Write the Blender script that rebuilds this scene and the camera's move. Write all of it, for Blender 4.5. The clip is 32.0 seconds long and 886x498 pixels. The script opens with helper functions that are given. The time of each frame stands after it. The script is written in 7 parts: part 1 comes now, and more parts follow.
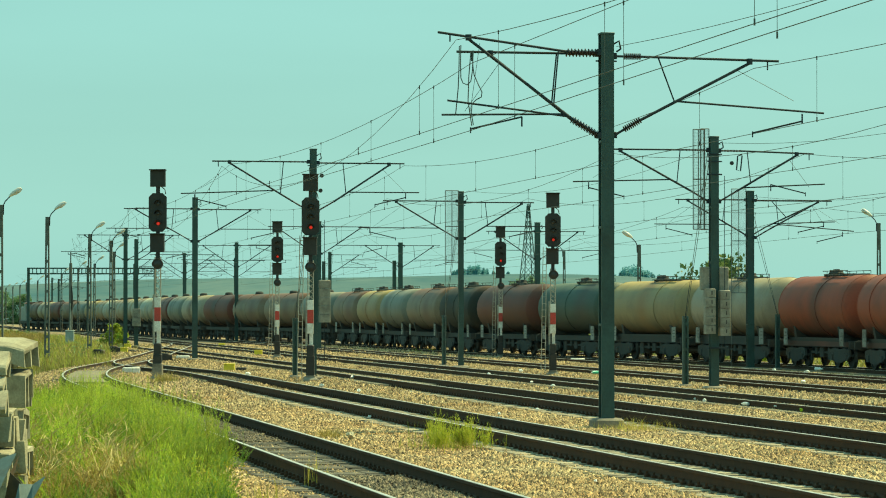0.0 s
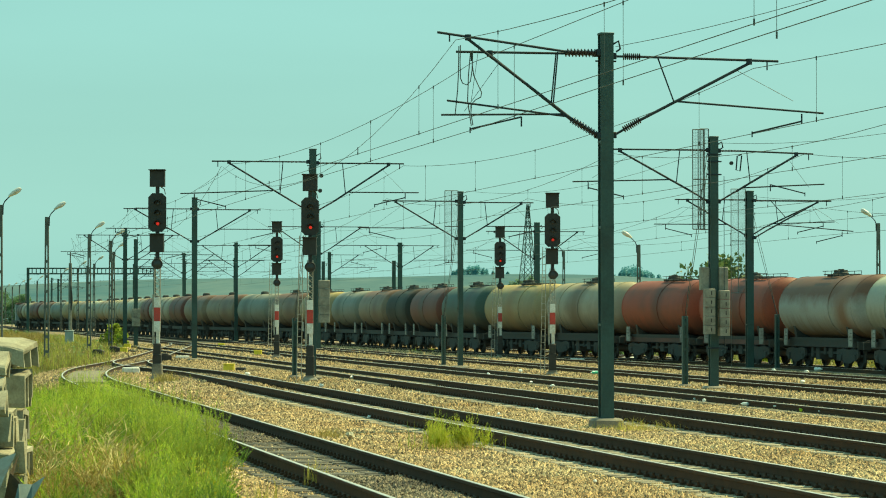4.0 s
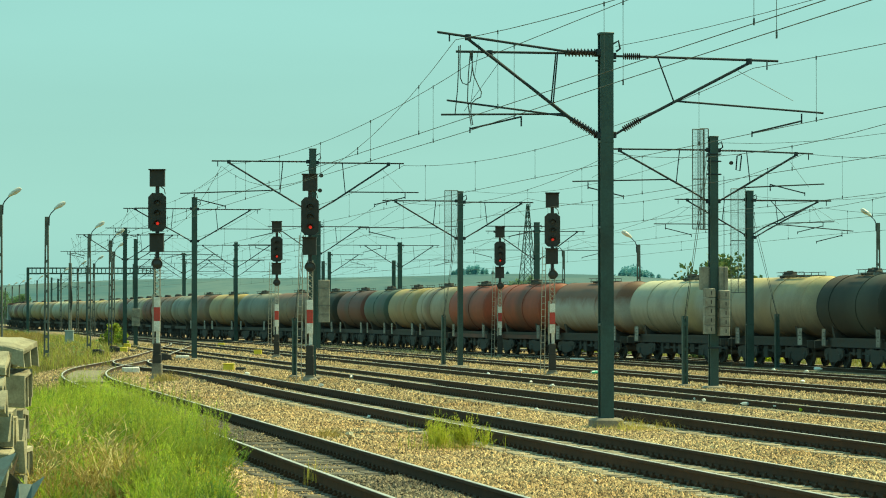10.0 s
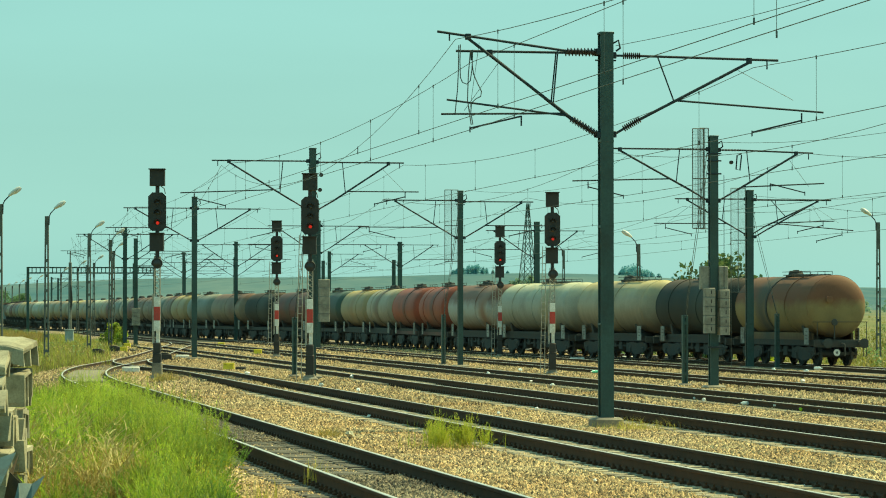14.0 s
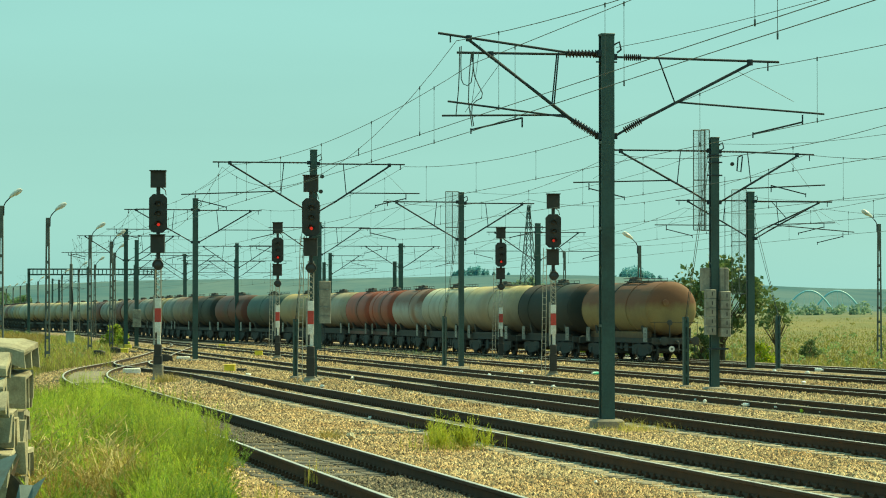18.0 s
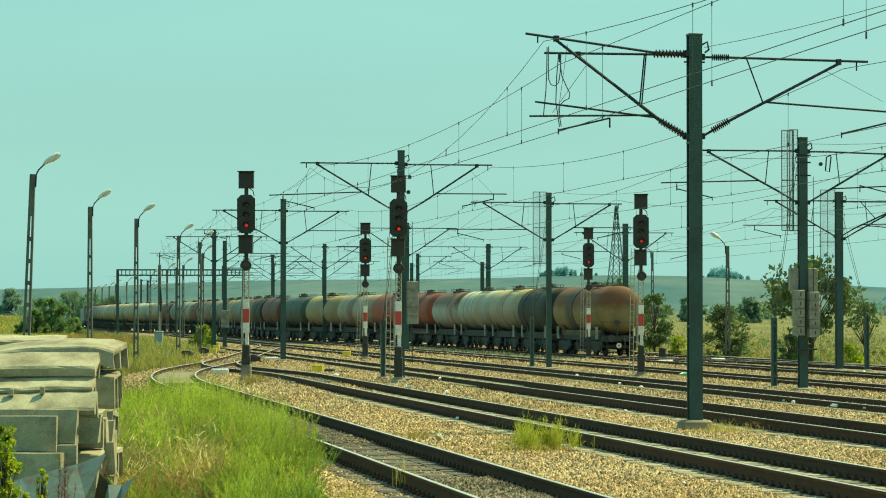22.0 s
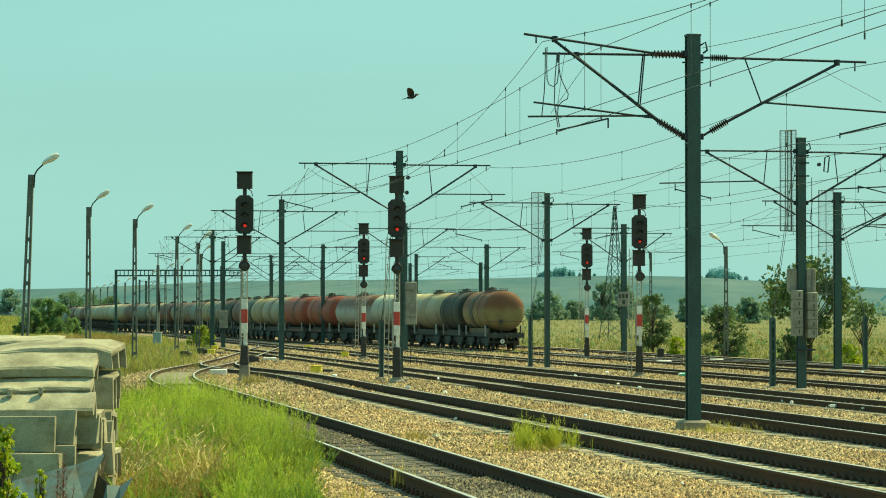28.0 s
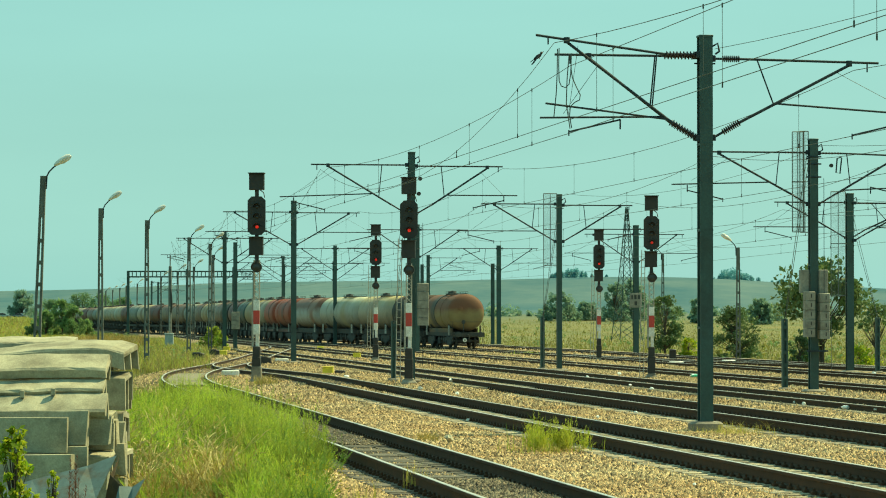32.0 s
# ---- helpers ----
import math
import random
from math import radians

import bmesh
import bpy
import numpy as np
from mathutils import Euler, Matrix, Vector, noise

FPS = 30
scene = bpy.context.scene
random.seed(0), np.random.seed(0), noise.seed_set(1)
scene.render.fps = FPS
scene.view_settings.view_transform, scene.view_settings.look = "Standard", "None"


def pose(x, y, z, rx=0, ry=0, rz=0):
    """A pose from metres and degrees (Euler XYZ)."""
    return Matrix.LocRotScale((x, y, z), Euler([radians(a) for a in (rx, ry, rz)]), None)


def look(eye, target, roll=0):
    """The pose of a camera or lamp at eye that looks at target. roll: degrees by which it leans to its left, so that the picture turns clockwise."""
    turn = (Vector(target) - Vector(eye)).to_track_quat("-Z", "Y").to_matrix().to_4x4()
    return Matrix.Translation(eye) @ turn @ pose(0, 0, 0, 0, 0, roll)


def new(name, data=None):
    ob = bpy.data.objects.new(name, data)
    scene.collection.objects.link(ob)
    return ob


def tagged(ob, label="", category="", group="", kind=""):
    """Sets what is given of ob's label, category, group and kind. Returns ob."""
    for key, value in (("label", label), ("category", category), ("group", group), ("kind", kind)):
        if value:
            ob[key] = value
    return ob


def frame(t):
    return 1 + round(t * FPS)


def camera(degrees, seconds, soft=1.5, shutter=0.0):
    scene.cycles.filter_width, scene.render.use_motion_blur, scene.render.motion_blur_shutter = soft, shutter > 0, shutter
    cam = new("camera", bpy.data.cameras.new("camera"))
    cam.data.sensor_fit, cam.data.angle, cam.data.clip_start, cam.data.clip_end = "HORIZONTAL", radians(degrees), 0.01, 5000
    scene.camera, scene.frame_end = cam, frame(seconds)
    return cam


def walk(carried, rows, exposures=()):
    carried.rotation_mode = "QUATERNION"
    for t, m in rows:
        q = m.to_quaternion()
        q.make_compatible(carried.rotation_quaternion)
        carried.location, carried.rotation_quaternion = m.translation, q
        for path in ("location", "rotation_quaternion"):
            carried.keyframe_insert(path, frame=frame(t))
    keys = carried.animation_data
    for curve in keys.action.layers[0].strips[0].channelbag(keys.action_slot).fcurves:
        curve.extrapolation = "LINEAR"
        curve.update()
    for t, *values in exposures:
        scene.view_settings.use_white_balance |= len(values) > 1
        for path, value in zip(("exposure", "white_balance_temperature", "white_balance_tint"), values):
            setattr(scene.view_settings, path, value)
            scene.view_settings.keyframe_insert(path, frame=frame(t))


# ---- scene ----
# light and exposure settings
EXPO, KELVIN, TINT = 0.49, 7400, -22
SKY_STRENGTH, SKY_DUST, SKY_VEIL, SKY_HAZE = 0.10, 1.5, 0.78, (2.48, 4.78, 5.66, 1)
SUN_POWER = 5.0

# ---------------------------------------------------------------- camera
LENS = 5400.0 / 1568.0            # focal length in picture widths
EYE_H = 2.64
cam = camera(2 * math.degrees(math.atan(0.5 / LENS)), 32.0, soft=1.02)


def aim(turn, lift):
    """Camera pose turned and lifted by so many thousandths of a picture width."""
    yaw = math.degrees(math.atan(turn / 1000.0 / LENS))
    tilt = math.degrees(math.atan((72.70 + lift) / 1000.0 / LENS))
    return pose(0, 0, EYE_H, 90 + tilt, 0, yaw)


walk(cam, [(t, aim(a, b)) for t, a, b in (
    (0.0, 0.5, 0.0), (1.0, 0.3, 0.0), (1.6, 0.0, 0.1), (6.0, 0.0, 0.0), (9.0, -0.1, -0.15), (11.5, -0.15, -0.25),
    (12.5, -0.15, -0.7), (14.5, -0.1, -0.8), (17.0, -0.15, -0.8), (17.5, 0.0, 0.1), (18.0, 0.9, 1.0), (18.5, 2.7, 2.0),
    (19.0, 39.1, 3.0), (19.5, 76.4, 3.3), (20.0, 98.7, 3.85), (20.5, 98.6, 2.0), (21.0, 98.0, 2.0), (21.5, 99.8, 1.6),
    (22.0, 99.7, 1.6), (22.5, 99.0, 1.9), (23.0, 98.7, 1.95), (23.5, 97.0, 2.0), (24.0, 97.0, 2.05), (24.5, 97.9, 2.05),
    (25.5, 98.1, 2.05), (28.0, 97.9, 2.1), (30.5, 97.9, 2.1), (31.0, 97.9, 2.9), (31.5, 100.7, 3.3), (32.0, 111.5, 3.4))],
    exposures=[(0.0, EXPO, KELVIN, TINT), (32.0, EXPO, KELVIN, TINT)])

# ---------------------------------------------------------------- light
SUN_EL, SUN_AZ = 52.0, 59.0       # height, and turn from straight ahead towards the right
world = bpy.data.worlds.new("sky")
scene.world = world
world.use_nodes = True
wn = world.node_tree
sky = wn.nodes.new("ShaderNodeTexSky")
sky.sky_type, sky.sun_disc = "NISHITA", False
sky.sun_elevation, sky.sun_rotation = radians(SUN_EL), radians(SUN_AZ)
sky.air_density, sky.dust_density, sky.ozone_density = 1.0, SKY_DUST, 1.0
# thin bright overcast: the sky's own light evened out by high haze
veil = wn.nodes.new("ShaderNodeMix")
veil.data_type = "RGBA"
veil.inputs[0].default_value = SKY_VEIL
veil.inputs[7].default_value = SKY_HAZE
cloud = wn.nodes.new("ShaderNodeTexNoise")
cloud.inputs["Scale"].default_value = 2.2
cloud.inputs["Detail"].default_value = 4.0
coord = wn.nodes.new("ShaderNodeTexCoord")
squash = wn.nodes.new("ShaderNodeMapping")
squash.inputs["Scale"].default_value = (1.0, 1.0, 7.0)
ramp = wn.nodes.new("ShaderNodeMapRange")
ramp.inputs[1].default_value, ramp.inputs[2].default_value = 0.35, 0.7
ramp.inputs[3].default_value, ramp.inputs[4].default_value = 0.96, 1.07
tint = wn.nodes.new("ShaderNodeVectorMath")
tint.operation = "SCALE"
back = wn.nodes["Background"]
back.inputs["Strength"].default_value = SKY_STRENGTH
wn.links.new(sky.outputs[0], veil.inputs[6])
wn.links.new(coord.outputs["Generated"], squash.inputs[0])
wn.links.new(squash.outputs[0], cloud.inputs["Vector"])
wn.links.new(cloud.outputs[0], ramp.inputs[0])
wn.links.new(veil.outputs[2], tint.inputs[0])
wn.links.new(ramp.outputs[0], tint.inputs["Scale"])
lift, low = wn.nodes.new("ShaderNodeSeparateXYZ"), wn.nodes.new("ShaderNodeMapRange")
low.inputs[1].default_value, low.inputs[2].default_value = 0.0, 0.06
low.inputs[3].default_value, low.inputs[4].default_value = 1.13, 0.97
brighter = wn.nodes.new("ShaderNodeVectorMath")      # the haze is whiter towards the horizon
brighter.operation = "SCALE"
wn.links.new(coord.outputs["Generated"], lift.inputs[0])
wn.links.new(lift.outputs[2], low.inputs[0])
wn.links.new(tint.outputs[0], brighter.inputs[0])
wn.links.new(low.outputs[0], brighter.inputs["Scale"])
wn.links.new(brighter.outputs[0], back.inputs["Color"])

sun = new("sun", bpy.data.lights.new("sun", "SUN"))
sun.data.energy, sun.data.angle, sun.data.color = SUN_POWER, radians(0.6), (1.0, 0.80, 0.52)
sun_way = Vector((math.sin(radians(SUN_AZ)) * math.cos(radians(SUN_EL)), math.cos(radians(SUN_AZ)) * math.cos(radians(SUN_EL)), math.sin(radians(SUN_EL))))
sun.matrix_world = look(sun_way * 60, (0, 0, 0))


# ---------------------------------------------------------------- materials
def paint(name, colour, colour_2=None, rough=0.6, metal=0.0, grain=30.0, blotch=2.0, spread=0.5, bump=0.15, jitter=0.0,
          stretch=(1, 1, 1), islands=False):
    """A surface with blotches of a second colour, a fine grain in its brightness and relief, and some change from piece to piece."""
    mat = bpy.data.materials.new(name)
    mat.use_nodes = True
    nt = mat.node_tree
    add = nt.nodes.new
    bsdf = nt.nodes["Principled BSDF"]
    where, info = add("ShaderNodeTexCoord"), add("ShaderNodeObjectInfo")
    shift, scaled = add("ShaderNodeVectorMath"), add("ShaderNodeVectorMath")
    scaled.operation = "MULTIPLY"
    scaled.inputs[1].default_value = stretch
    move = add("ShaderNodeMath")
    move.operation = "MULTIPLY"
    move.inputs[1].default_value = 37.0
    nt.links.new(info.outputs["Random"], move.inputs[0])
    nt.links.new(where.outputs["Object"], shift.inputs[0])
    nt.links.new(move.outputs[0], shift.inputs[1])
    nt.links.new(shift.outputs[0], scaled.inputs[0])
    big, fine = add("ShaderNodeTexNoise"), add("ShaderNodeTexNoise")
    for node, size, detail in ((big, blotch, 5.0), (fine, grain, 4.0)):
        node.inputs["Scale"].default_value = size
        node.inputs["Detail"].default_value = detail
        node.inputs["Roughness"].default_value = 0.62
        nt.links.new(scaled.outputs[0], node.inputs["Vector"])
    step = add("ShaderNodeMapRange")
    step.inputs[1].default_value, step.inputs[2].default_value = 0.62 - 0.35 * spread, 0.68
    nt.links.new(big.outputs[0], step.inputs[0])
    mix = add("ShaderNodeMix")
    mix.data_type = "RGBA"
    mix.inputs[6].default_value = (*colour, 1)
    mix.inputs[7].default_value = (*(colour_2 or [c * 0.72 for c in colour]), 1)
    nt.links.new(step.outputs[0], mix.inputs[0])
    light = add("ShaderNodeMapRange")
    light.inputs[1].default_value, light.inputs[2].default_value = 0.25, 0.75
    light.inputs[3].default_value, light.inputs[4].default_value = 0.78, 1.2
    nt.links.new(fine.outputs[0], light.inputs[0])
    dim = add("ShaderNodeVectorMath")
    dim.operation = "SCALE"
    nt.links.new(mix.outputs[2], dim.inputs[0])
    nt.links.new(light.outputs[0], dim.inputs["Scale"])
    last = dim
    if jitter:
        source = info
        if islands:
            source = add("ShaderNodeNewGeometry")
        vary = add("ShaderNodeMapRange")
        vary.inputs[3].default_value, vary.inputs[4].default_value = 1 - jitter, 1 + jitter
        nt.links.new(source.outputs["Random Per Island" if islands else "Random"], vary.inputs[0])
        last = add("ShaderNodeVectorMath")
        last.operation = "SCALE"
        nt.links.new(dim.outputs[0], last.inputs[0])
        nt.links.new(vary.outputs[0], last.inputs["Scale"])
    nt.links.new(last.outputs[0], bsdf.inputs["Base Color"])
    bsdf.inputs["Roughness"].default_value = rough
    bsdf.inputs["Metallic"].default_value = metal
    if bump:
        relief = add("ShaderNodeBump")
        relief.inputs["Strength"].default_value = bump
        relief.inputs["Distance"].default_value = 0.02
        nt.links.new(fine.outputs[0], relief.inputs["Height"])
        nt.links.new(relief.outputs[0], bsdf.inputs["Normal"])
    return mat


def leafy(name, colour, colour_2, jitter=0.4, glow=0.35):
    """Leaves and blades: a colour between two from blade to blade, and light let through."""
    mat = bpy.data.materials.new(name)
    mat.use_nodes = True
    nt = mat.node_tree
    add = nt.nodes.new
    bsdf = nt.nodes["Principled BSDF"]
    geo = add("ShaderNodeNewGeometry")
    mix = add("ShaderNodeMix")
    mix.data_type = "RGBA"
    mix.inputs[6].default_value, mix.inputs[7].default_value = (*colour, 1), (*colour_2, 1)
    nt.links.new(geo.outputs["Random Per Island"], mix.inputs[0])
    where, big = add("ShaderNodeTexCoord"), add("ShaderNodeTexNoise")
    big.inputs["Scale"].default_value = 0.9
    nt.links.new(where.outputs["Object"], big.inputs["Vector"])
    vary = add("ShaderNodeMapRange")
    vary.inputs[1].default_value, vary.inputs[2].default_value = 0.3, 0.7
    vary.inputs[3].default_value, vary.inputs[4].default_value = 1 - jitter, 1 + jitter
    nt.links.new(big.outputs[0], vary.inputs[0])
    dim = add("ShaderNodeVectorMath")
    dim.operation = "SCALE"
    nt.links.new(mix.outputs[2], dim.inputs[0])
    nt.links.new(vary.outputs[0], dim.inputs["Scale"])
    nt.links.new(dim.outputs[0], bsdf.inputs["Base Color"])
    bsdf.inputs["Roughness"].default_value = 0.6
    thin = add("ShaderNodeBsdfTranslucent")
    nt.links.new(dim.outputs[0], thin.inputs["Color"])
    both = add("ShaderNodeMixShader")
    both.inputs[0].default_value = glow
    nt.links.new(bsdf.outputs[0], both.inputs[1])
    nt.links.new(thin.outputs[0], both.inputs[2])
    nt.links.new(both.outputs[0], nt.nodes["Material Output"].inputs["Surface"])
    return mat


def tank_paint(name, colour, top, low, spill, rough=0.62, crown_at=(3.2, 4.0), belly_at=(1.98, 1.28), band_at=(0.0, 1.3)):
    """Tank-wagon paint: weathered crown, sunlit yellow on pale tanks; grime and painted shade along the belly; oil runs
    about the filling hole.
    """
    mat = bpy.data.materials.new(name)
    mat.use_nodes = True
    nt = mat.node_tree
    add = nt.nodes.new
    link = nt.links.new
    bsdf = nt.nodes["Principled BSDF"]
    where = add("ShaderNodeTexCoord")
    split = add("ShaderNodeSeparateXYZ")
    link(where.outputs["Object"], split.inputs[0])
    noise_a, noise_b, streak = (add("ShaderNodeTexNoise") for _ in range(3))
    for node, size in ((noise_a, 1.1), (noise_b, 14.0), (streak, 3.0)):
        node.inputs["Scale"].default_value = size
        node.inputs["Detail"].default_value = 2.0 if node is streak else 6.0
        node.inputs["Roughness"].default_value = 0.65
    long = add("ShaderNodeMapping")
    long.inputs["Scale"].default_value = (1.0, 0.25, 0.12)
    link(where.outputs["Object"], long.inputs[0])
    link(long.outputs[0], streak.inputs["Vector"])
    link(where.outputs["Object"], noise_a.inputs["Vector"])
    link(where.outputs["Object"], noise_b.inputs["Vector"])

    def blend(a, b, fac):
        node = add("ShaderNodeMix")
        node.data_type = "RGBA"
        for slot, value in ((6, a), (7, b)):
            if isinstance(value, tuple):
                node.inputs[slot].default_value = (*value, 1)
            else:
                link(value, node.inputs[slot])
        link(fac, node.inputs[0])
        return node.outputs[2]

    def band(value, lo, hi, wobble, gain):
        """0 below lo, 1 above hi, with the edge broken by noise."""
        plus = add("ShaderNodeMath")
        plus.operation = "MULTIPLY_ADD"
        link(wobble, plus.inputs[0])
        plus.inputs[1].default_value = gain
        link(value, plus.inputs[2])
        node = add("ShaderNodeMapRange")
        node.inputs[1].default_value, node.inputs[2].default_value = lo + gain * 0.5, hi + gain * 0.5
        link(plus.outputs[0], node.inputs[0])
        return node.outputs[0]

    base = blend(colour, tuple(0.62 * c for c in colour), band(noise_a.outputs[0], -0.05, 0.2, noise_b.outputs[0], 0.4))
    # crown: weathering; on cream and yellow tanks the sunlit top is painted in
    crown = band(split.outputs[2], crown_at[0], crown_at[1], noise_a.outputs[0], 0.9)
    base = blend(base, top, crown)
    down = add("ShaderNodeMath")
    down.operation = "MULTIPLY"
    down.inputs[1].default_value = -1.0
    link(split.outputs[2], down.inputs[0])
    # belly: grime, and the shade under the barrel put into the colour
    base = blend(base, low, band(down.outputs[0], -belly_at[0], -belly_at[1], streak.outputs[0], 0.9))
    away = add("ShaderNodeMath")
    away.operation = "ABSOLUTE"
    slide = add("ShaderNodeMath")
    slide.inputs[1].default_value = -band_at[0]
    link(split.outputs[0], slide.inputs[0])
    link(slide.outputs[0], away.inputs[0])
    near = add("ShaderNodeMath")
    near.operation = "MULTIPLY"
    near.inputs[1].default_value = -1.0
    link(away.outputs[0], near.inputs[0])
    base = blend(base, spill, band(near.outputs[0], -band_at[1], -band_at[1] * 0.15, noise_a.outputs[0], 0.9))
    fleck = add("ShaderNodeMapRange")
    fleck.inputs[1].default_value, fleck.inputs[2].default_value = 0.3, 0.75
    fleck.inputs[3].default_value, fleck.inputs[4].default_value = 0.90, 1.09
    link(noise_b.outputs[0], fleck.inputs[0])
    runs, flow = add("ShaderNodeTexNoise"), add("ShaderNodeMapping")
    flow.inputs["Scale"].default_value = (0.55, 0.7, 0.5)
    runs.inputs["Scale"].default_value, runs.inputs["Detail"].default_value = 1.0, 6.0
    link(where.outputs["Object"], flow.inputs[0])
    link(flow.outputs[0], runs.inputs["Vector"])
    grime = add("ShaderNodeMapRange")
    grime.inputs[1].default_value, grime.inputs[2].default_value = 0.47, 0.70
    grime.inputs[3].default_value, grime.inputs[4].default_value = 0.0, 0.5
    link(runs.outputs[0], grime.inputs[0])
    base = blend(base, low, grime.outputs[0])
    dim = add("ShaderNodeVectorMath")
    dim.operation = "SCALE"
    link(base, dim.inputs[0])
    link(fleck.outputs[0], dim.inputs["Scale"])
    link(dim.outputs[0], bsdf.inputs["Base Color"])
    bsdf.inputs["Roughness"].default_value = rough
    relief = add("ShaderNodeBump")
    relief.inputs["Strength"].default_value = 0.08
    relief.inputs["Distance"].default_value = 0.02
    link(noise_b.outputs[0], relief.inputs["Height"])
    link(relief.outputs[0], bsdf.inputs["Normal"])
    return mat


def lamp_glass(name, colour, power):
    mat = bpy.data.materials.new(name)
    mat.use_nodes = True
    bsdf = mat.node_tree.nodes["Principled BSDF"]
    bsdf.inputs["Base Color"].default_value = (*colour, 1)
    bsdf.inputs["Roughness"].default_value = 0.25
    bsdf.inputs["Emission Color"].default_value = (*colour, 1)
    bsdf.inputs["Emission Strength"].default_value = power
    return mat


STONE = paint("ballast_stone", (0.52, 0.39, 0.215), (0.40, 0.25, 0.11), 0.9, grain=60, blotch=0.45, spread=0.7, bump=0.3, jitter=0.8, islands=True)
STONE_DARK = paint("oily_stone", (0.27, 0.215, 0.135), (0.12, 0.095, 0.065), 0.85, grain=60, blotch=0.45, spread=0.7, bump=0.3, jitter=0.8, islands=True)
OILY = paint("oily_ballast", (0.085, 0.072, 0.055), (0.045, 0.038, 0.03), 0.9, grain=17, blotch=0.7, spread=0.5, bump=1.0)
FLOWER = leafy("yellow_flowers", (0.55, 0.42, 0.02), (0.48, 0.36, 0.03), 0.1, 0.4)
# bed darker than its stones: painted shade for the gaps between them
BALLAST = paint("ballast_bed", (0.27, 0.20, 0.115), (0.15, 0.11, 0.065), 0.95, grain=17, blotch=0.6, spread=0.3, bump=1.0)
RUST = paint("rusty_rail", (0.046, 0.027, 0.014), (0.065, 0.035, 0.017), 0.97, grain=40, blotch=3, bump=0.1)
STEEL = paint("worn_steel", (0.66, 0.62, 0.55), (0.48, 0.43, 0.36), 0.36, metal=0.5, grain=50, blotch=3, bump=0.03)
SLEEPER = paint("concrete_sleeper", (0.42, 0.37, 0.27), (0.15, 0.13, 0.10), 0.9, grain=40, blotch=2.5, bump=0.2, jitter=0.25)
CONCRETE = paint("weathered_concrete", (0.385, 0.36, 0.255), (0.19, 0.175, 0.12), 0.9, grain=38, blotch=2.2, spread=0.55, bump=0.3, jitter=0.12)
POLE = paint("dark_pole_concrete", (0.125, 0.138, 0.128), (0.075, 0.08, 0.073), 0.9, grain=25, blotch=2, bump=0.2)
CEMENT = paint("grey_concrete", (0.27, 0.245, 0.195), (0.16, 0.145, 0.115), 0.9, grain=25, blotch=2, bump=0.2, jitter=0.12)
MAST = paint("mast_green_paint", (0.027, 0.069, 0.065), (0.019, 0.043, 0.040), 0.55, grain=20, blotch=1.2, bump=0.06)
TUBE = paint("dark_green_tube", (0.014, 0.030, 0.040), (0.013, 0.022, 0.028), 0.8, metal=0.0, grain=30, blotch=3, bump=0.05)
WIRE = paint("copper_wire_dark", (0.075, 0.10, 0.098), (0.055, 0.07, 0.068), 0.7, metal=0.0, bump=0.0)
PORCELAIN = paint("brown_porcelain", (0.042, 0.032, 0.032), (0.025, 0.022, 0.022), 0.55, grain=20, bump=0.02)
BLACK = paint("black_enamel", (0.016, 0.017, 0.016), (0.028, 0.027, 0.024), 0.5, grain=25, blotch=3, bump=0.04)
WHITE = paint("white_enamel", (0.74, 0.74, 0.70), (0.55, 0.53, 0.47), 0.5, grain=25, blotch=4, bump=0.04)
RED = paint("red_enamel", (0.48, 0.045, 0.035), (0.33, 0.05, 0.04), 0.5, grain=25, blotch=4, bump=0.04)
YELLOW = paint("yellow_enamel", (0.74, 0.62, 0.05), (0.52, 0.42, 0.06), 0.6, grain=25, blotch=4, bump=0.05)
RAW = paint("pale_steel_lattice", (0.36, 0.36, 0.32), (0.22, 0.20, 0.17), 0.55, metal=0.2, grain=25, blotch=4, bump=0.05)
FRAME_BLACK = paint("wagon_underframe", (0.046, 0.054, 0.052), (0.056, 0.051, 0.044), 0.9, grain=18, blotch=2, bump=0.2)
WHEEL = paint("wheel_steel", (0.036, 0.042, 0.040), (0.050, 0.045, 0.038), 0.85, metal=0.0, grain=18, blotch=3, bump=0.1)
PLATE = paint("grey_wagon_plate", (0.14, 0.15, 0.135), (0.06, 0.055, 0.045), 0.6, grain=12, blotch=2.5, bump=0.08, jitter=0.2)
GREYBOX = paint("grey_relay_box", (0.25, 0.245, 0.205), (0.14, 0.13, 0.105), 0.6, grain=12, blotch=2.0, bump=0.06)
MESH = paint("guard_mesh_frame", (0.12, 0.14, 0.13), (0.08, 0.08, 0.07), 0.5, metal=0.3)
BARK = paint("bark", (0.10, 0.075, 0.05), (0.05, 0.04, 0.03), 0.95, grain=15, blotch=3, bump=0.6)
TARP = paint("blue_painted_sheet", (0.13, 0.175, 0.17), (0.12, 0.095, 0.06), 0.5, metal=0.2, grain=11, blotch=3.2, spread=0.35, bump=0.25)
# dark brown standing in for the shade in the sheet's hollow
CAVITY_SHEET = paint("cavity_sheet", (0.085, 0.055, 0.028), (0.045, 0.032, 0.02), 0.9, grain=14, blotch=4, bump=0.3)
DOCK = leafy("dock_seed", (0.085, 0.035, 0.02), (0.14, 0.06, 0.028), 0.2, 0.3)
BLUE = paint("blue_steel_arch", (0.27, 0.56, 0.64), (0.23, 0.50, 0.58), 0.5, grain=3)
ASPHALT = paint("old_planking", (0.24, 0.215, 0.145), (0.13, 0.11, 0.08), 0.9, grain=25, blotch=1.0, bump=0.2)
LENS_RED = lamp_glass("signal_red", (1.0, 0.025, 0.02), 0.28)
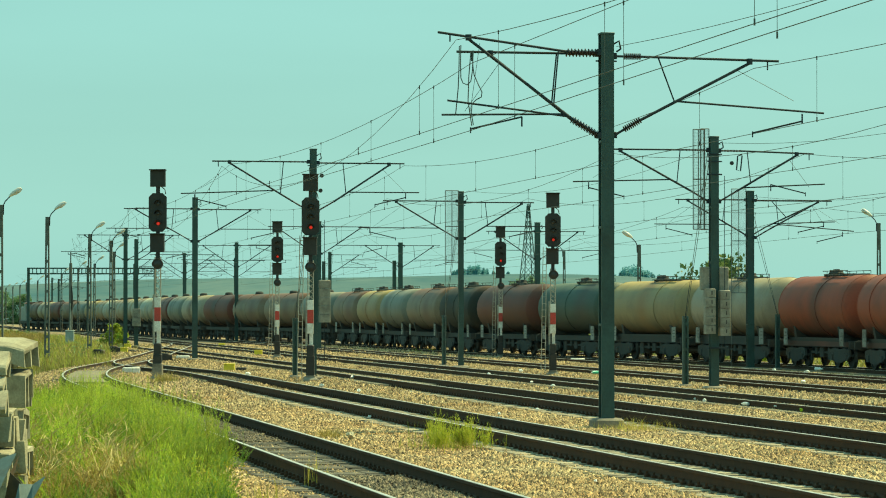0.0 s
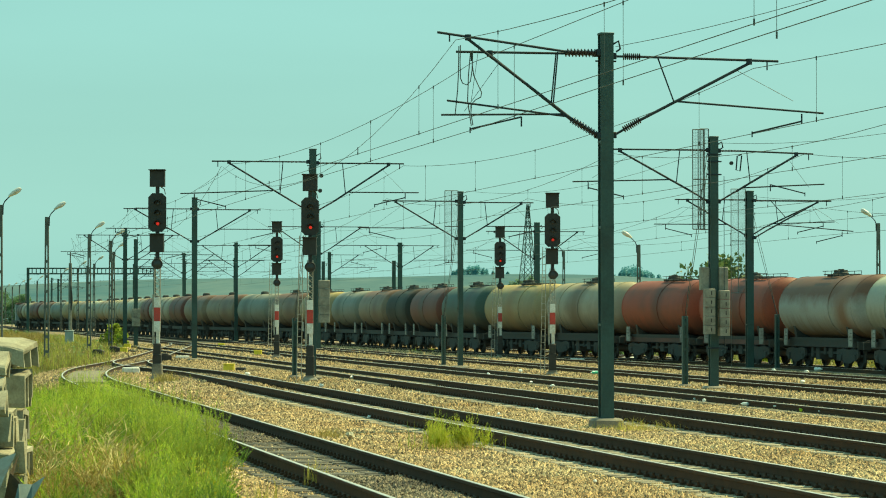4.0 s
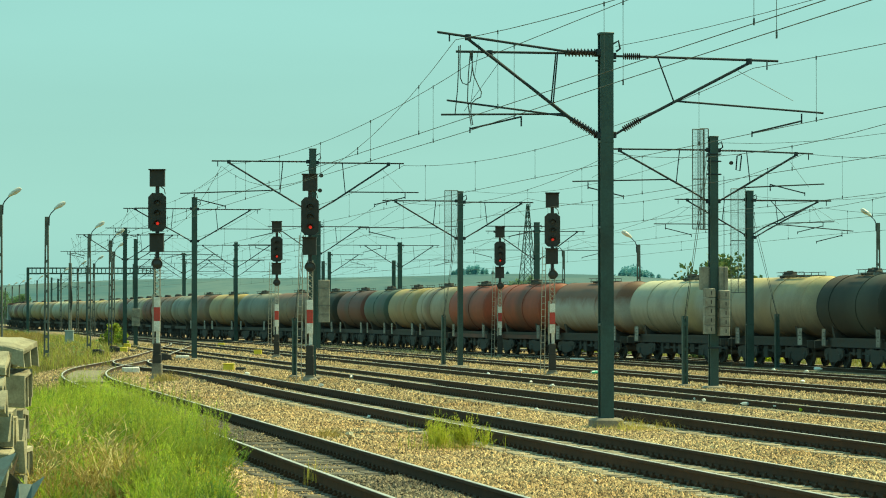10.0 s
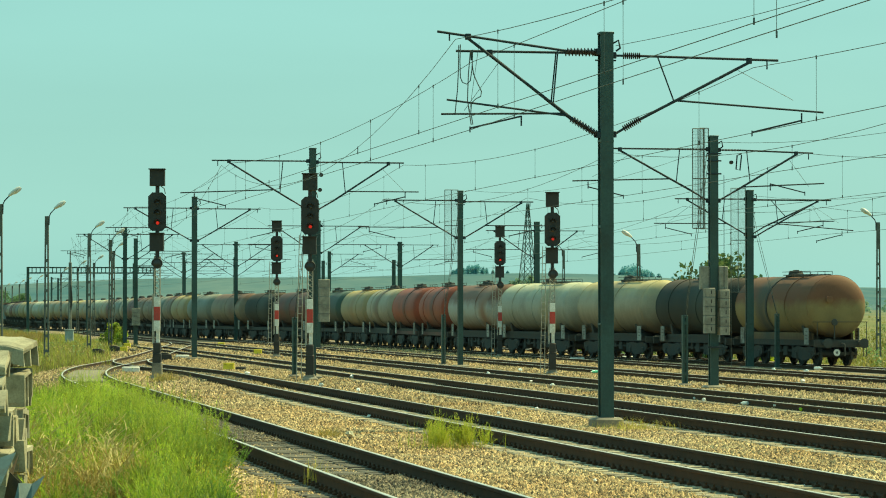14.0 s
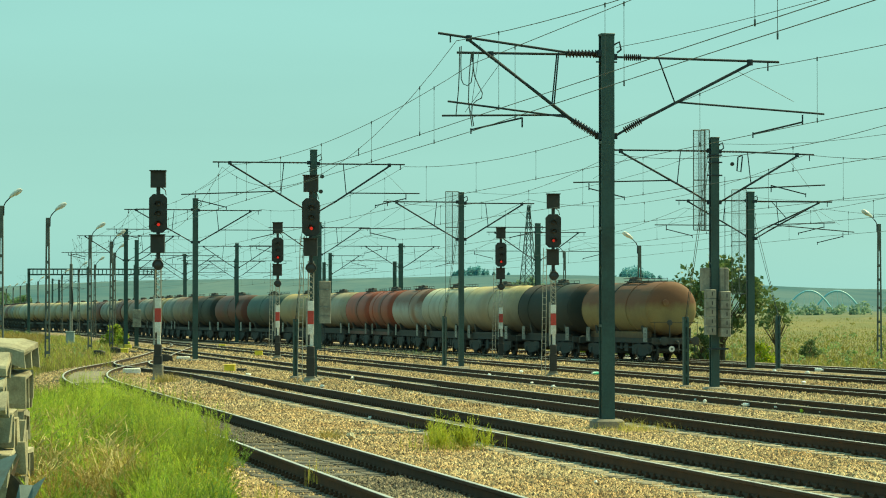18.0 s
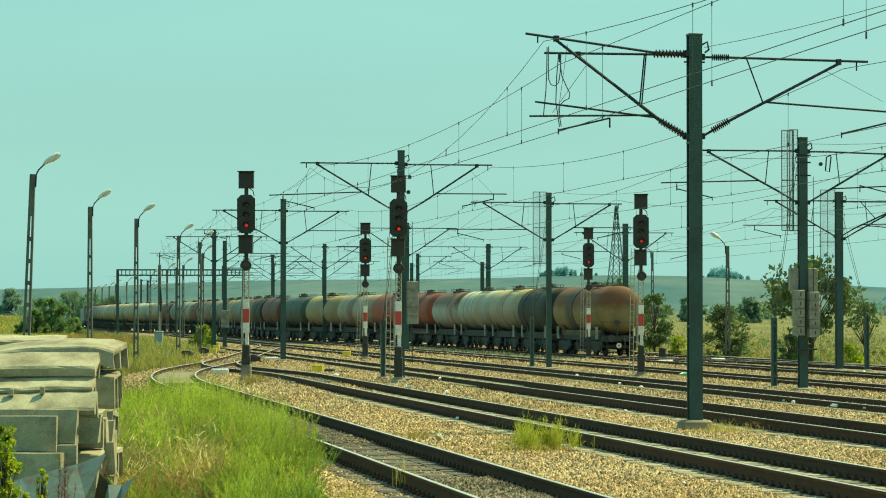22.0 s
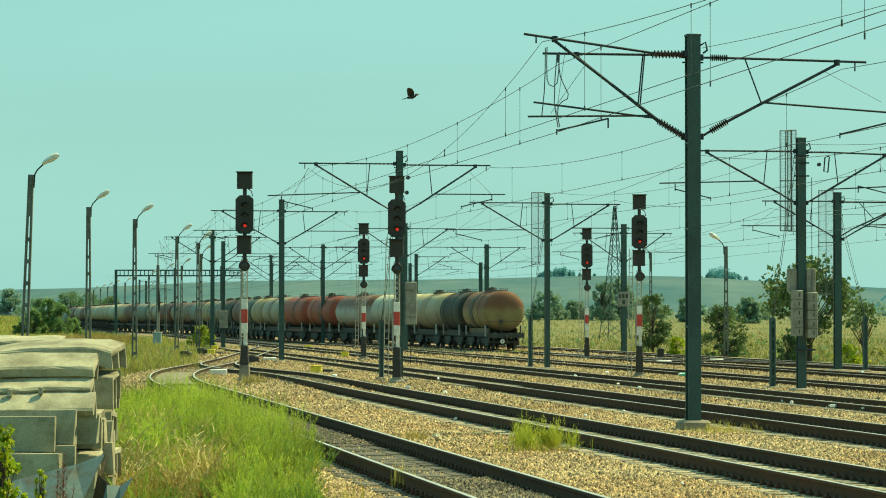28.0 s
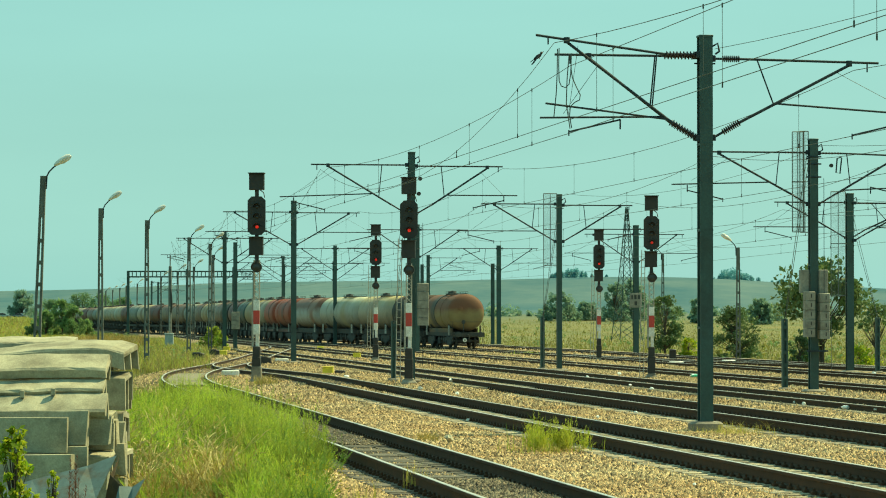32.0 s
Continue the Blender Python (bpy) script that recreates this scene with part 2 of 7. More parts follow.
LENS_DIM = lamp_glass("signal_red_faint", (0.55, 0.015, 0.012), 0.35)
SIDE_PLATE = paint("pale_wagon_plate", (0.24, 0.265, 0.25), (0.10, 0.10, 0.088), 0.6, grain=12, blotch=2.5, bump=0.08, jitter=0.3)
DULL = paint("faded_lettering", (0.12, 0.13, 0.125), (0.08, 0.075, 0.07), 0.7, grain=12, blotch=3)
SLEEPER_DARK = paint("oily_sleeper", (0.14, 0.13, 0.107), (0.07, 0.064, 0.055), 0.85, grain=40, blotch=2.5, bump=0.2, jitter=0.25)
LENS_DARK = paint("dark_lens", (0.03, 0.03, 0.03), rough=0.15, bump=0.0)
LAMP_HEAD = paint("lamp_housing", (0.68, 0.69, 0.66), (0.52, 0.52, 0.48), 0.4, grain=20)
GRASS = leafy("grass_blades", (0.20, 0.32, 0.036), (0.44, 0.48, 0.075), 0.55, 0.6)
DRY = leafy("dry_grass", (0.46, 0.36, 0.115), (0.26, 0.22, 0.055), 0.3, 0.4)
DEAD = leafy("dead_brown_weeds", (0.35, 0.265, 0.07), (0.20, 0.16, 0.04), 0.3, 0.4)
DRY_FIELD = leafy("dry_field_grass", (0.245, 0.20, 0.068), (0.17, 0.155, 0.045), 0.25, 0.4)
LEAF = leafy("bush_leaves", (0.085, 0.145, 0.048), (0.155, 0.215, 0.08), 0.3, 0.3)
LEAF_LIGHT = leafy("young_leaves", (0.20, 0.33, 0.025), (0.50, 0.52, 0.045), 0.3, 0.6)
# leaves of the far hedge, made paler for haze
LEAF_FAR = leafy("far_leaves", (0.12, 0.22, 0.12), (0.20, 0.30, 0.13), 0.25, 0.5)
FEATHER = paint("black_feathers", (0.012, 0.012, 0.013), (0.02, 0.02, 0.02), 0.6, grain=30, bump=0.1)
PLASTIC = paint("litter_plastic", (0.80, 0.84, 0.82), (0.68, 0.74, 0.74), 0.3, bump=0.0)
LIME = paint("litter_lime", (0.42, 0.62, 0.03), rough=0.4, bump=0.0)
PLASTIC_GREEN = paint("litter_green", (0.06, 0.42, 0.30), rough=0.3, bump=0.0)
VERGE = leafy("yellow_green_verge", (0.27, 0.33, 0.055), (0.44, 0.40, 0.10), 0.3, 0.5)
OLIVE = leafy("olive_grass", (0.17, 0.205, 0.04), (0.33, 0.29, 0.085), 0.35, 0.45)
STRAW = leafy("yellow_green_straw", (0.42, 0.40, 0.08), (0.50, 0.42, 0.12), 0.25, 0.45)
# distance haze is mixed into this leaf colour
LEAF_HAZE = leafy("haze_tinted_leaves", (0.20, 0.31, 0.225), (0.25, 0.36, 0.25), 0.15, 0.5)
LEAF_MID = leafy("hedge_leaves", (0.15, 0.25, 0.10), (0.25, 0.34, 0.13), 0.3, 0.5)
# skyline leaves, bluer still with haze in the colour
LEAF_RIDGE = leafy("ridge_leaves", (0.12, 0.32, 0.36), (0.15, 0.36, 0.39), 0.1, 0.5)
LEAF_SCRUB = leafy("olive_scrub_leaves", (0.15, 0.26, 0.10), (0.23, 0.34, 0.13), 0.3, 0.6)
LOCO_BLUE = paint("locomotive_grey_blue", (0.17, 0.22, 0.225), (0.11, 0.13, 0.13), 0.5, grain=9, blotch=1.2, bump=0.05)
LOCO_ROOF = paint("locomotive_sooty_roof", (0.20, 0.10, 0.07), (0.10, 0.07, 0.06), 0.7, grain=9, blotch=1.0, bump=0.05)
TUFT = leafy("yellow_green_sprigs", (0.34, 0.42, 0.05), (0.56, 0.55, 0.10), 0.2, 0.65)
STALK = leafy("bleached_stalks", (0.68, 0.56, 0.24), (0.54, 0.44, 0.17), 0.15, 0.3)
BOX_BLUE = paint("pale_blue_box", (0.30, 0.37, 0.36), (0.22, 0.26, 0.25), 0.6, grain=12, blotch=2.0, bump=0.05)
GRASS_DEEP = leafy("deep_green_weeds", (0.10, 0.21, 0.034), (0.22, 0.33, 0.05), 0.35, 0.5)


# ---------------------------------------------------------------- mesh helpers
class Shape:
    """Vertices and faces of one mesh, put together from simple solids."""

    def __init__(self):
        self.v, self.f = [], []

    def put(self, verts, faces):
        n = len(self.v)
        self.v += [tuple(p) for p in verts]
        self.f += [tuple(i + n for i in face) for face in faces]
        return self

    def box(self, x0, y0, z0, x1, y1, z1, b=0.0):
        """A block, its upright edges and top cut by a bevel b."""
        if b <= 0:
            v = [(x, y, z) for z in (z0, z1) for x, y in ((x0, y0), (x1, y0), (x1, y1), (x0, y1))]
            return self.put(v, [(3, 2, 1, 0), (4, 5, 6, 7), (0, 1, 5, 4), (1, 2, 6, 5), (2, 3, 7, 6), (3, 0, 4, 7)])
        ring = ((x0 + b, y0), (x1 - b, y0), (x1, y0 + b), (x1, y1 - b), (x1 - b, y1), (x0 + b, y1), (x0, y1 - b), (x0, y0 + b))
        cx, cy = (x0 + x1) / 2, (y0 + y1) / 2
        sx, sy = 1 - 2 * b / (x1 - x0), 1 - 2 * b / (y1 - y0)
        v = [(x, y, z0) for x, y in ring] + [(x, y, z1 - b) for x, y in ring]
        v += [(cx + (x - cx) * sx, cy + (y - cy) * sy, z1) for x, y in ring]
        f = [tuple(range(7, -1, -1)), tuple(range(16, 24))]
        for k in (0, 8):
            f += [(k + i, k + (i + 1) % 8, k + 8 + (i + 1) % 8, k + 8 + i) for i in range(8)]
        return self.put(v, f)

    def tube(self, points, r, n=8, closed=True):
        """A round bar along a line of points; r may be a list."""
        pts = [Vector(p) for p in points]
        rs = r if isinstance(r, (list, tuple)) else [r] * len(pts)
        v, f = [], []
        side = None
        for i, p in enumerate(pts):
            way = (pts[min(i + 1, len(pts) - 1)] - pts[max(i - 1, 0)]).normalized()
            if side is None:
                side = way.orthogonal().normalized()
            side = (side - way * side.dot(way)).normalized()
            up = way.cross(side)
            v += [p + (side * math.cos(2 * math.pi * (k + 0.5) / n) + up * math.sin(2 * math.pi * (k + 0.5) / n)) * rs[i] for k in range(n)]
        for i in range(len(pts) - 1):
            f += [(i * n + k, i * n + (k + 1) % n, (i + 1) * n + (k + 1) % n, (i + 1) * n + k) for k in range(n)]
        if closed:
            f += [tuple(range(n - 1, -1, -1)), tuple(range((len(pts) - 1) * n, len(pts) * n))]
        return self.put(v, f)

    def turned(self, profile, n=16, m=None):
        """A solid turned about z from (radius, height) pairs, then placed by m."""
        m = m or Matrix()
        v = [m @ Vector((r * math.cos(2 * math.pi * k / n), r * math.sin(2 * math.pi * k / n), z)) for r, z in profile for k in range(n)]
        f = [(i * n + k, i * n + (k + 1) % n, (i + 1) * n + (k + 1) % n, (i + 1) * n + k) for i in range(len(profile) - 1) for k in range(n)]
        f += [tuple(range(n - 1, -1, -1)), tuple(range((len(profile) - 1) * n, len(profile) * n))]
        return self.put(v, f)

    def prism(self, outline, y0, y1, m=None):
        """An outline in x and z, drawn out from y0 to y1, then placed by m."""
        m = m or Matrix()
        n = len(outline)
        v = [m @ Vector((x, y, z)) for y in (y0, y1) for x, z in outline]
        f = [tuple(range(n)), tuple(range(2 * n - 1, n - 1, -1))] + [(i, i + n, (i + 1) % n + n, (i + 1) % n) for i in range(n)]
        return self.put(v, f)

    def moved(self, m):
        self.v = [tuple(m @ Vector(p)) for p in self.v]
        return self

    def mesh(self, name, material, smooth=True):
        me = bpy.data.meshes.new(name)
        me.from_pydata(self.v, [], self.f)
        me.materials.append(material)
        if smooth:
            me.polygons.foreach_set("use_smooth", [True] * len(me.polygons))
            me.set_sharp_from_angle(angle=radians(34))
        me.update()
        return me


def part(name, shape, material, parent, label="", m=None, smooth=True):
    ob = new(name, shape if isinstance(shape, bpy.types.Mesh) else shape.mesh(name, material, smooth))
    ob.parent = parent
    if m is not None:
        ob.matrix_basis = m
    return tagged(ob, label)


def thing(name, label, category, group="", kind="", m=None):
    ob = new(name)
    if m is not None:
        ob.matrix_basis = m
    return tagged(ob, label, category, group, kind)


def raw_mesh(name, verts, faces, material, smooth=False):
    """A large mesh from number arrays; every face has as many corners."""
    verts, faces = np.asarray(verts, np.float32), np.asarray(faces, np.int32)
    me = bpy.data.meshes.new(name)
    me.vertices.add(len(verts))
    me.vertices.foreach_set("co", verts.ravel())
    k = faces.shape[1]
    me.loops.add(faces.size)
    me.loops.foreach_set("vertex_index", faces.ravel())
    me.polygons.add(len(faces))
    me.polygons.foreach_set("loop_start", np.arange(0, faces.size, k, dtype=np.int32))
    me.polygons.foreach_set("use_smooth", np.full(len(faces), smooth))
    me.materials.append(material)
    me.update(calc_edges=True)
    me.validate()
    return me


def ease(u):
    u = min(max(u, 0.0), 1.0)
    return u * u * (3 - 2 * u)


rng = np.random.default_rng(7)

# ---------------------------------------------------------------- plan of the yard
LEAN = -0.184                                     # the tracks run ahead and a little to the left
TURN = math.degrees(math.atan(-LEAN))             # that direction, in degrees from straight ahead
RAIL_TOP = 0.20


def line(k):
    return lambda y: k + LEAN * y


def bend(y, a, b):
    """How far a line strays when its slope grows evenly from 0 at a to 1 at b."""
    return 0.0 if y < a else (y - a) ** 2 / (2 * (b - a)) if y < b else y - (a + b) / 2


def track_1(y):
    """Runs beside the yard, then swings in across its neighbours as a ladder and joins the fourth track."""
    return 7.68 + LEAN * y + 0.164 * bend(y, 108, 145) - 0.036 * bend(y, 150, 185) - 0.128 * bend(y, 238, 262)


def track_2(y):
    a = 13.6 + LEAN * y
    return a + (track_1(max(y, 100)) - a) * ease((y - 125) / 45)


def train_line(y):
    """The way of the goods train: from the outermost track over two crossovers."""
    return 43.9 - 0.18388 * y - 6.315 * ease((y - 134.36) / 64.71) - 7.243 * ease((y - 231.3) / 75.0) - 6.8 * ease((y - 400) / 100) - 4.6 * ease((y - 590) / 85)


TRACKS = [("track 1", track_1, -60, 254), ("track 2", track_2, -60, 172), ("track 3", line(19.62), -60, 224), ("track 4", line(25.3), -60, 400),
          ("track 5", line(31.3), -60, 300), ("track 6", line(37.5), -60, 420), ("track 7", line(43.5), -60, 420)]


# ---------------------------------------------------------------- ground, hills
def swell(x, y):
    """How far the meadow beyond the yard rises; the side of the curve stays level."""
    return 3.6 * ease((y - 330) / 500) * ease((x - 46 - LEAN * y) / 30) + (2.4 * ease((y - 430) / 470) * ease((-x / y - 0.159) / 0.012) if y > 430 else 0.0)


def land(x, y):
    """Height of the open country: flat about the yard, then a long slope up to a ridge."""
    far = y
    z = -0.20
    z += swell(x, y)
    ridge = 31 + 6 * math.sin(x / 410 + 0.6) + 3.5 * math.sin(x / 167 + 2.0) + 1.5 * math.sin(x / 61)
    ridge -= 10 * ease((x - 140) / 300)
    z += ridge * ease((far - 1100) / 2100)
    if 250 < far < 3300:
        z += (noise.noise((x / 180, y / 180, 0.3)) * 0.6) * ease((far - 250) / 500) * max(ease((x - 46 - LEAN * y) / 30), ease((far - 800) / 300))
    return z


def build_ground():
    ys = [-400, -150, -40, 0, 20] + list(np.arange(30, 330, 15)) + list(np.arange(330, 900, 40)) + list(np.arange(900, 3400, 110)) + [3800, 4500]
    xs = list(np.linspace(-3000, -400, 14)) + list(np.linspace(-360, 360, 49)) + list(np.linspace(400, 3000, 14))
    nx = len(xs)
    verts = [(x, y, land(x, y)) for y in ys for x in xs]
    faces = [(j * nx + i, j * nx + i + 1, (j + 1) * nx + i + 1, (j + 1) * nx + i) for j in range(len(ys) - 1) for i in range(nx - 1)]
    mat = paint("meadow", (0.185, 0.16, 0.05), (0.095, 0.115, 0.028), 0.95, grain=1.6, blotch=0.11, spread=0.8, bump=1.0, stretch=(1, 0.3, 1))
    nt = mat.node_tree
    bsdf = nt.nodes["Principled BSDF"]
    # beyond the meadow: scrub and slopes, blue-green with the haze painted in
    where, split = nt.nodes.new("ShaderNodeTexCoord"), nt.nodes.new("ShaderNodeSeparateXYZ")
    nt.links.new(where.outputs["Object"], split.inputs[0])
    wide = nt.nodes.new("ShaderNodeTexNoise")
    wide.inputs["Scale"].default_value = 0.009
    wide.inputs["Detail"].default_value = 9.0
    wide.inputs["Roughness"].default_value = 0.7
    drawn = nt.nodes.new("ShaderNodeMapping")          # pattern stretched in depth to suit the camera's grazing view
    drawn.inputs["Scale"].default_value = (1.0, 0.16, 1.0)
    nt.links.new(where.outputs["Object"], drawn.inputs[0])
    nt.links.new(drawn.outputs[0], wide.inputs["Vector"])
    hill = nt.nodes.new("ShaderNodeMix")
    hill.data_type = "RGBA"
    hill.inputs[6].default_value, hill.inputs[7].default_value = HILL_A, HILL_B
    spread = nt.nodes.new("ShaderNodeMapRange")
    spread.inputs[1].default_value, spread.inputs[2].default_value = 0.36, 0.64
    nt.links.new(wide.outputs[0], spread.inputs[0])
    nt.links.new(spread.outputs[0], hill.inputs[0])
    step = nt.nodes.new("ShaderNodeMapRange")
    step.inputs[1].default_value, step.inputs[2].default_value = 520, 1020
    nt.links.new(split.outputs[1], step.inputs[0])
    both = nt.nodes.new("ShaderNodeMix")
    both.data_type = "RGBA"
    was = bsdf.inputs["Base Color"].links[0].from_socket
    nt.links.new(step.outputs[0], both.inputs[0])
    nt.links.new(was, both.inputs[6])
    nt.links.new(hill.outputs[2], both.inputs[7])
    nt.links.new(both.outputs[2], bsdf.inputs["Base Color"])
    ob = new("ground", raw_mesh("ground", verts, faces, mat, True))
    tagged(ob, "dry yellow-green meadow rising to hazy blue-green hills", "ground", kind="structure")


# hill colours hold the distance haze, not the soil's own tone
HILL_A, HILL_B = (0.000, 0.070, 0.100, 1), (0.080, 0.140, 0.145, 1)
build_ground()


def bed_lift(x, y):
    """How far the gravel is raised at the far tracks and the curve, to fit the camera's view."""
    return 0.115 * max(ease((y - 96) / 26), ease((x - LEAN * y - 21) / 4)) + 0.035 * ease((x - LEAN * y - 26) / 4)


def build_ballast():
    """The gravel bed under all tracks, with sloping shoulders, gently uneven."""
    ys = list(np.arange(-70, 26, 6.0)) + list(np.arange(26, 130, 2.0)) + list(np.arange(130, 720, 10.0))
    cols = 40
    verts, faces = [], []
    for y in ys:
        a = track_1(y) - 2.6 + (0.4 * math.sin(y / 7.0))
        b = 43.5 + LEAN * y + 5.2
        if y > 250:
            b = 43.5 + LEAN * y - 5 * ease((y - 250) / 200)
        for i in range(cols + 1):
            u = i / cols
            x = a + (b - a) * u
            edge = min(u, 1 - u)
            z = -0.30 if edge == 0 else noise.noise((x * 0.5, y * 0.5, 4.0)) * 0.018 - 0.120 + bed_lift(x, y)
            verts.append((x, y, z))
    w = cols + 1
    faces = [(j * w + i, j * w + i + 1, (j + 1) * w + i + 1, (j + 1) * w + i) for j in range(len(ys) - 1) for i in range(cols)]
    ob = new("ballast_bed", raw_mesh("ballast_bed", verts, faces, BALLAST, True))
    tagged(ob, "brown gravel ballast bed under the tracks, darkened as gap shade", "ballast", kind="structure")


build_ballast()


def scatter_stones(name, xy, size, label, lift=0.0, whole=True, material=STONE):
    """Loose broken stones, each a crooked eight-faced lump."""
    n = len(xy)
    base = np.array([(1, 0, 0), (0, 1, 0), (-1, 0, 0), (0, -1, 0), (0, 0, 1), (0, 0, -0.6)], np.float32)
    tri = np.array([(0, 1, 4), (1, 2, 4), (2, 3, 4), (3, 0, 4), (1, 0, 5), (2, 1, 5), (3, 2, 5), (0, 3, 5)])
    if not whole:          # far off only the upper faces show, drawn down into the bed
        tri = tri[:4]
        base = base * np.array([1, 1, 1]) - np.array([(0, 0, 0.45)] * 4 + [(0, 0, 0)] * 2)
    turn = rng.uniform(0, 6.28, n)
    s = size * rng.uniform(0.55, 1.35, n)
    v = base[None] * (1 + rng.uniform(-0.4, 0.4, (n, 6, 3)))
    v = v * s[:, None, None] * np.array([1.0, 0.8, 0.75])
    c, q = np.cos(turn), np.sin(turn)
    x = v[..., 0] * c[:, None] - v[..., 1] * q[:, None] + xy[:, 0:1]
    y = v[..., 0] * q[:, None] + v[..., 1] * c[:, None] + xy[:, 1:2]
    rise = np.array([bed_lift(p, q) for p, q in xy])
    z = v[..., 2] + (s * 0.25 + rise)[:, None] - 0.107 + lift
    verts = np.stack([x, y, z], -1).reshape(-1, 3)
    faces = (tri[None] + (np.arange(n) * 6)[:, None, None]).reshape(-1, 3)
    ob = new(name, raw_mesh(name, verts, faces, material))
    tagged(ob, label, "gravel", kind="stuff")


def stone_field(n, y0, y1, left, right):
    y = y0 + (y1 - y0) * rng.random(n) ** 1.25
    lo = np.array([left(b) for b in y])
    hi = np.array([right(b) for b in y])
    return np.stack([lo + (hi - lo) * rng.random(n), y], -1)


scatter_stones("ballast_stones", stone_field(150000, 37, 88, lambda y: track_1(y) - 2.3, lambda y: min(26.5 + LEAN * y, 0.155 * y + 0.5)), 0.040, "broken pale brown ballast stones between the rails")
scatter_stones("ballast_stones", stone_field(90000, 86, 165, lambda y: track_1(y) - 2.2, lambda y: 41 + LEAN * y), 0.05, "broken pale brown ballast stones on the far tracks", 0.0, False)
scatter_stones("ballast_stones", stone_field(22000, 160, 260, lambda y: 12.0 + LEAN * y, lambda y: 44 + LEAN * y), 0.085, "broken pale brown ballast stones by the crossovers", 0.0, False)


scatter_stones("fouled_stones", stone_field(5200, 37, 49.5, lambda y: track_1(y) - 0.76, lambda y: track_1(y) + 0.76), 0.036, "dark oil-stained stones between the rails", 0.10, True, STONE_DARK)
scatter_stones("fouled_stones", stone_field(1900, 63, 95, lambda y: track_1(y) - 0.74, lambda y: track_1(y) + 0.74), 0.03, "dark oil-stained stones between the rails", 0.09, True, STONE_DARK)


# ---------------------------------------------------------------- tracks
RAIL_SECTION = ((-0.085, -0.045), (0.085, -0.045), (0.08, -0.005), (0.014, 0.02), (0.014, 0.135), (0.042, 0.152), (0.042, 0.191), (0.033, 0.199),
                (-0.033, 0.199), (-0.042, 0.191), (-0.042, 0.152), (-0.014, 0.135), (-0.014, 0.02), (-0.08, -0.005))
NEAR_HALF, FAR_HALF = 0.88, 0.7525                # rail centres from the middle of a track, near and far tracks


def along(path, y0, y1, step):
    """Points (x, y, heading) of a track line at equal steps of its length."""
    out, y = [], y0
    while y < y1:
        slope = (path(y + 0.05) - path(y - 0.05)) / 0.1
        out.append((path(y), y, math.atan(slope)))
        y += step * math.cos(math.atan(slope))
    return out


def sweep(path, y0, y1, step, off, outline, dz=0.0):
    pts = along(path, y0, y1, step)
    n = len(outline)
    s = Shape()
    v = []
    for x, y, h in pts:
        c, q = math.cos(h), math.sin(h)
        v += [(x + (off + a) * c, y - (off + a) * q, b + dz) for a, b in outline]
    f = [(i * n + k, (i + 1) * n + k, (i + 1) * n + (k + 1) % n, i * n + (k + 1) % n) for i in range(len(pts) - 1) for k in range(n)]
    f += [tuple(range(n)), tuple(range(len(pts) * n - 1, (len(pts) - 1) * n - 1, -1))]
    return s.put(v, f)


def rails(owner, path, y0, y1, step, dz=0.0, half=FAR_HALF):
    for off in (-half, half):
        r = part("rail", sweep(path, y0, y1, step, off, RAIL_SECTION, dz), RUST, owner, "dark rusty rail")
        part("running_surface", sweep(path, y0, y1, step, off, ((-0.036, 0.1975), (0.036, 0.1975), (0.030, 0.2015), (-0.030, 0.2015)), dz), STEEL, r, "worn shiny rail head")


SLEEPER_MESH = Shape().box(-1.42, -0.09, -0.12, -1.06, 0.09, 0.024, 0.014).box(-1.08, -0.09, -0.12, -0.44, 0.09, 0.04, 0.014).box(-0.46, -0.075, -0.12, 0.46, 0.075, 0.026, 0.014).box(0.44, -0.09, -0.12, 1.08, 0.09, 0.04, 0.014).box(1.06, -0.09, -0.12, 1.42, 0.09, 0.024, 0.014).mesh("sleeper", SLEEPER)
FAR_SLEEPER = Shape().box(-1.30, -0.11, -0.12, 1.30, 0.11, 0.034).mesh("far_sleeper", SLEEPER)
CLIP = Shape()
for rail_x in (-NEAR_HALF, NEAR_HALF):
    for a in (-0.12, 0.12):
        CLIP.box(rail_x + a - 0.045, -0.04, -0.045, rail_x + a + 0.045, 0.04, 0.012, 0.015)
        CLIP.turned([(0.022, 0.0), (0.022, 0.045), (0.012, 0.055)], 6, Matrix.Translation((rail_x + a, 0, 0)))
CLIP_MESH = CLIP.mesh("rail_fastening", RUST)


def joined_copies(name, mesh, places, material, parent, dz=0.0):
    """Many copies of one small mesh in a single mesh, for what lies far off."""
    base = np.array([v.co[:] for v in mesh.vertices], np.float32)
    tris = []
    for p in mesh.polygons:
        ids = list(p.vertices)
        tris += [(ids[0], ids[k], ids[k + 1]) for k in range(1, len(ids) - 1)]
    tris = np.array(tris)
    out = []
    for x, y, h in places:
        c, q = math.cos(h), math.sin(h)
        out.append(np.stack([base[:, 0] * c + base[:, 1] * q + x, -base[:, 0] * q + base[:, 1] * c + y, base[:, 2] + dz], -1))
    verts = np.concatenate(out)
    faces = (tris[None] + (np.arange(len(places)) * len(base))[:, None, None]).reshape(-1, 3)
    ob = part(name, raw_mesh(name, verts, faces, material), None, parent)
    return tagged(ob, kind="stuff")


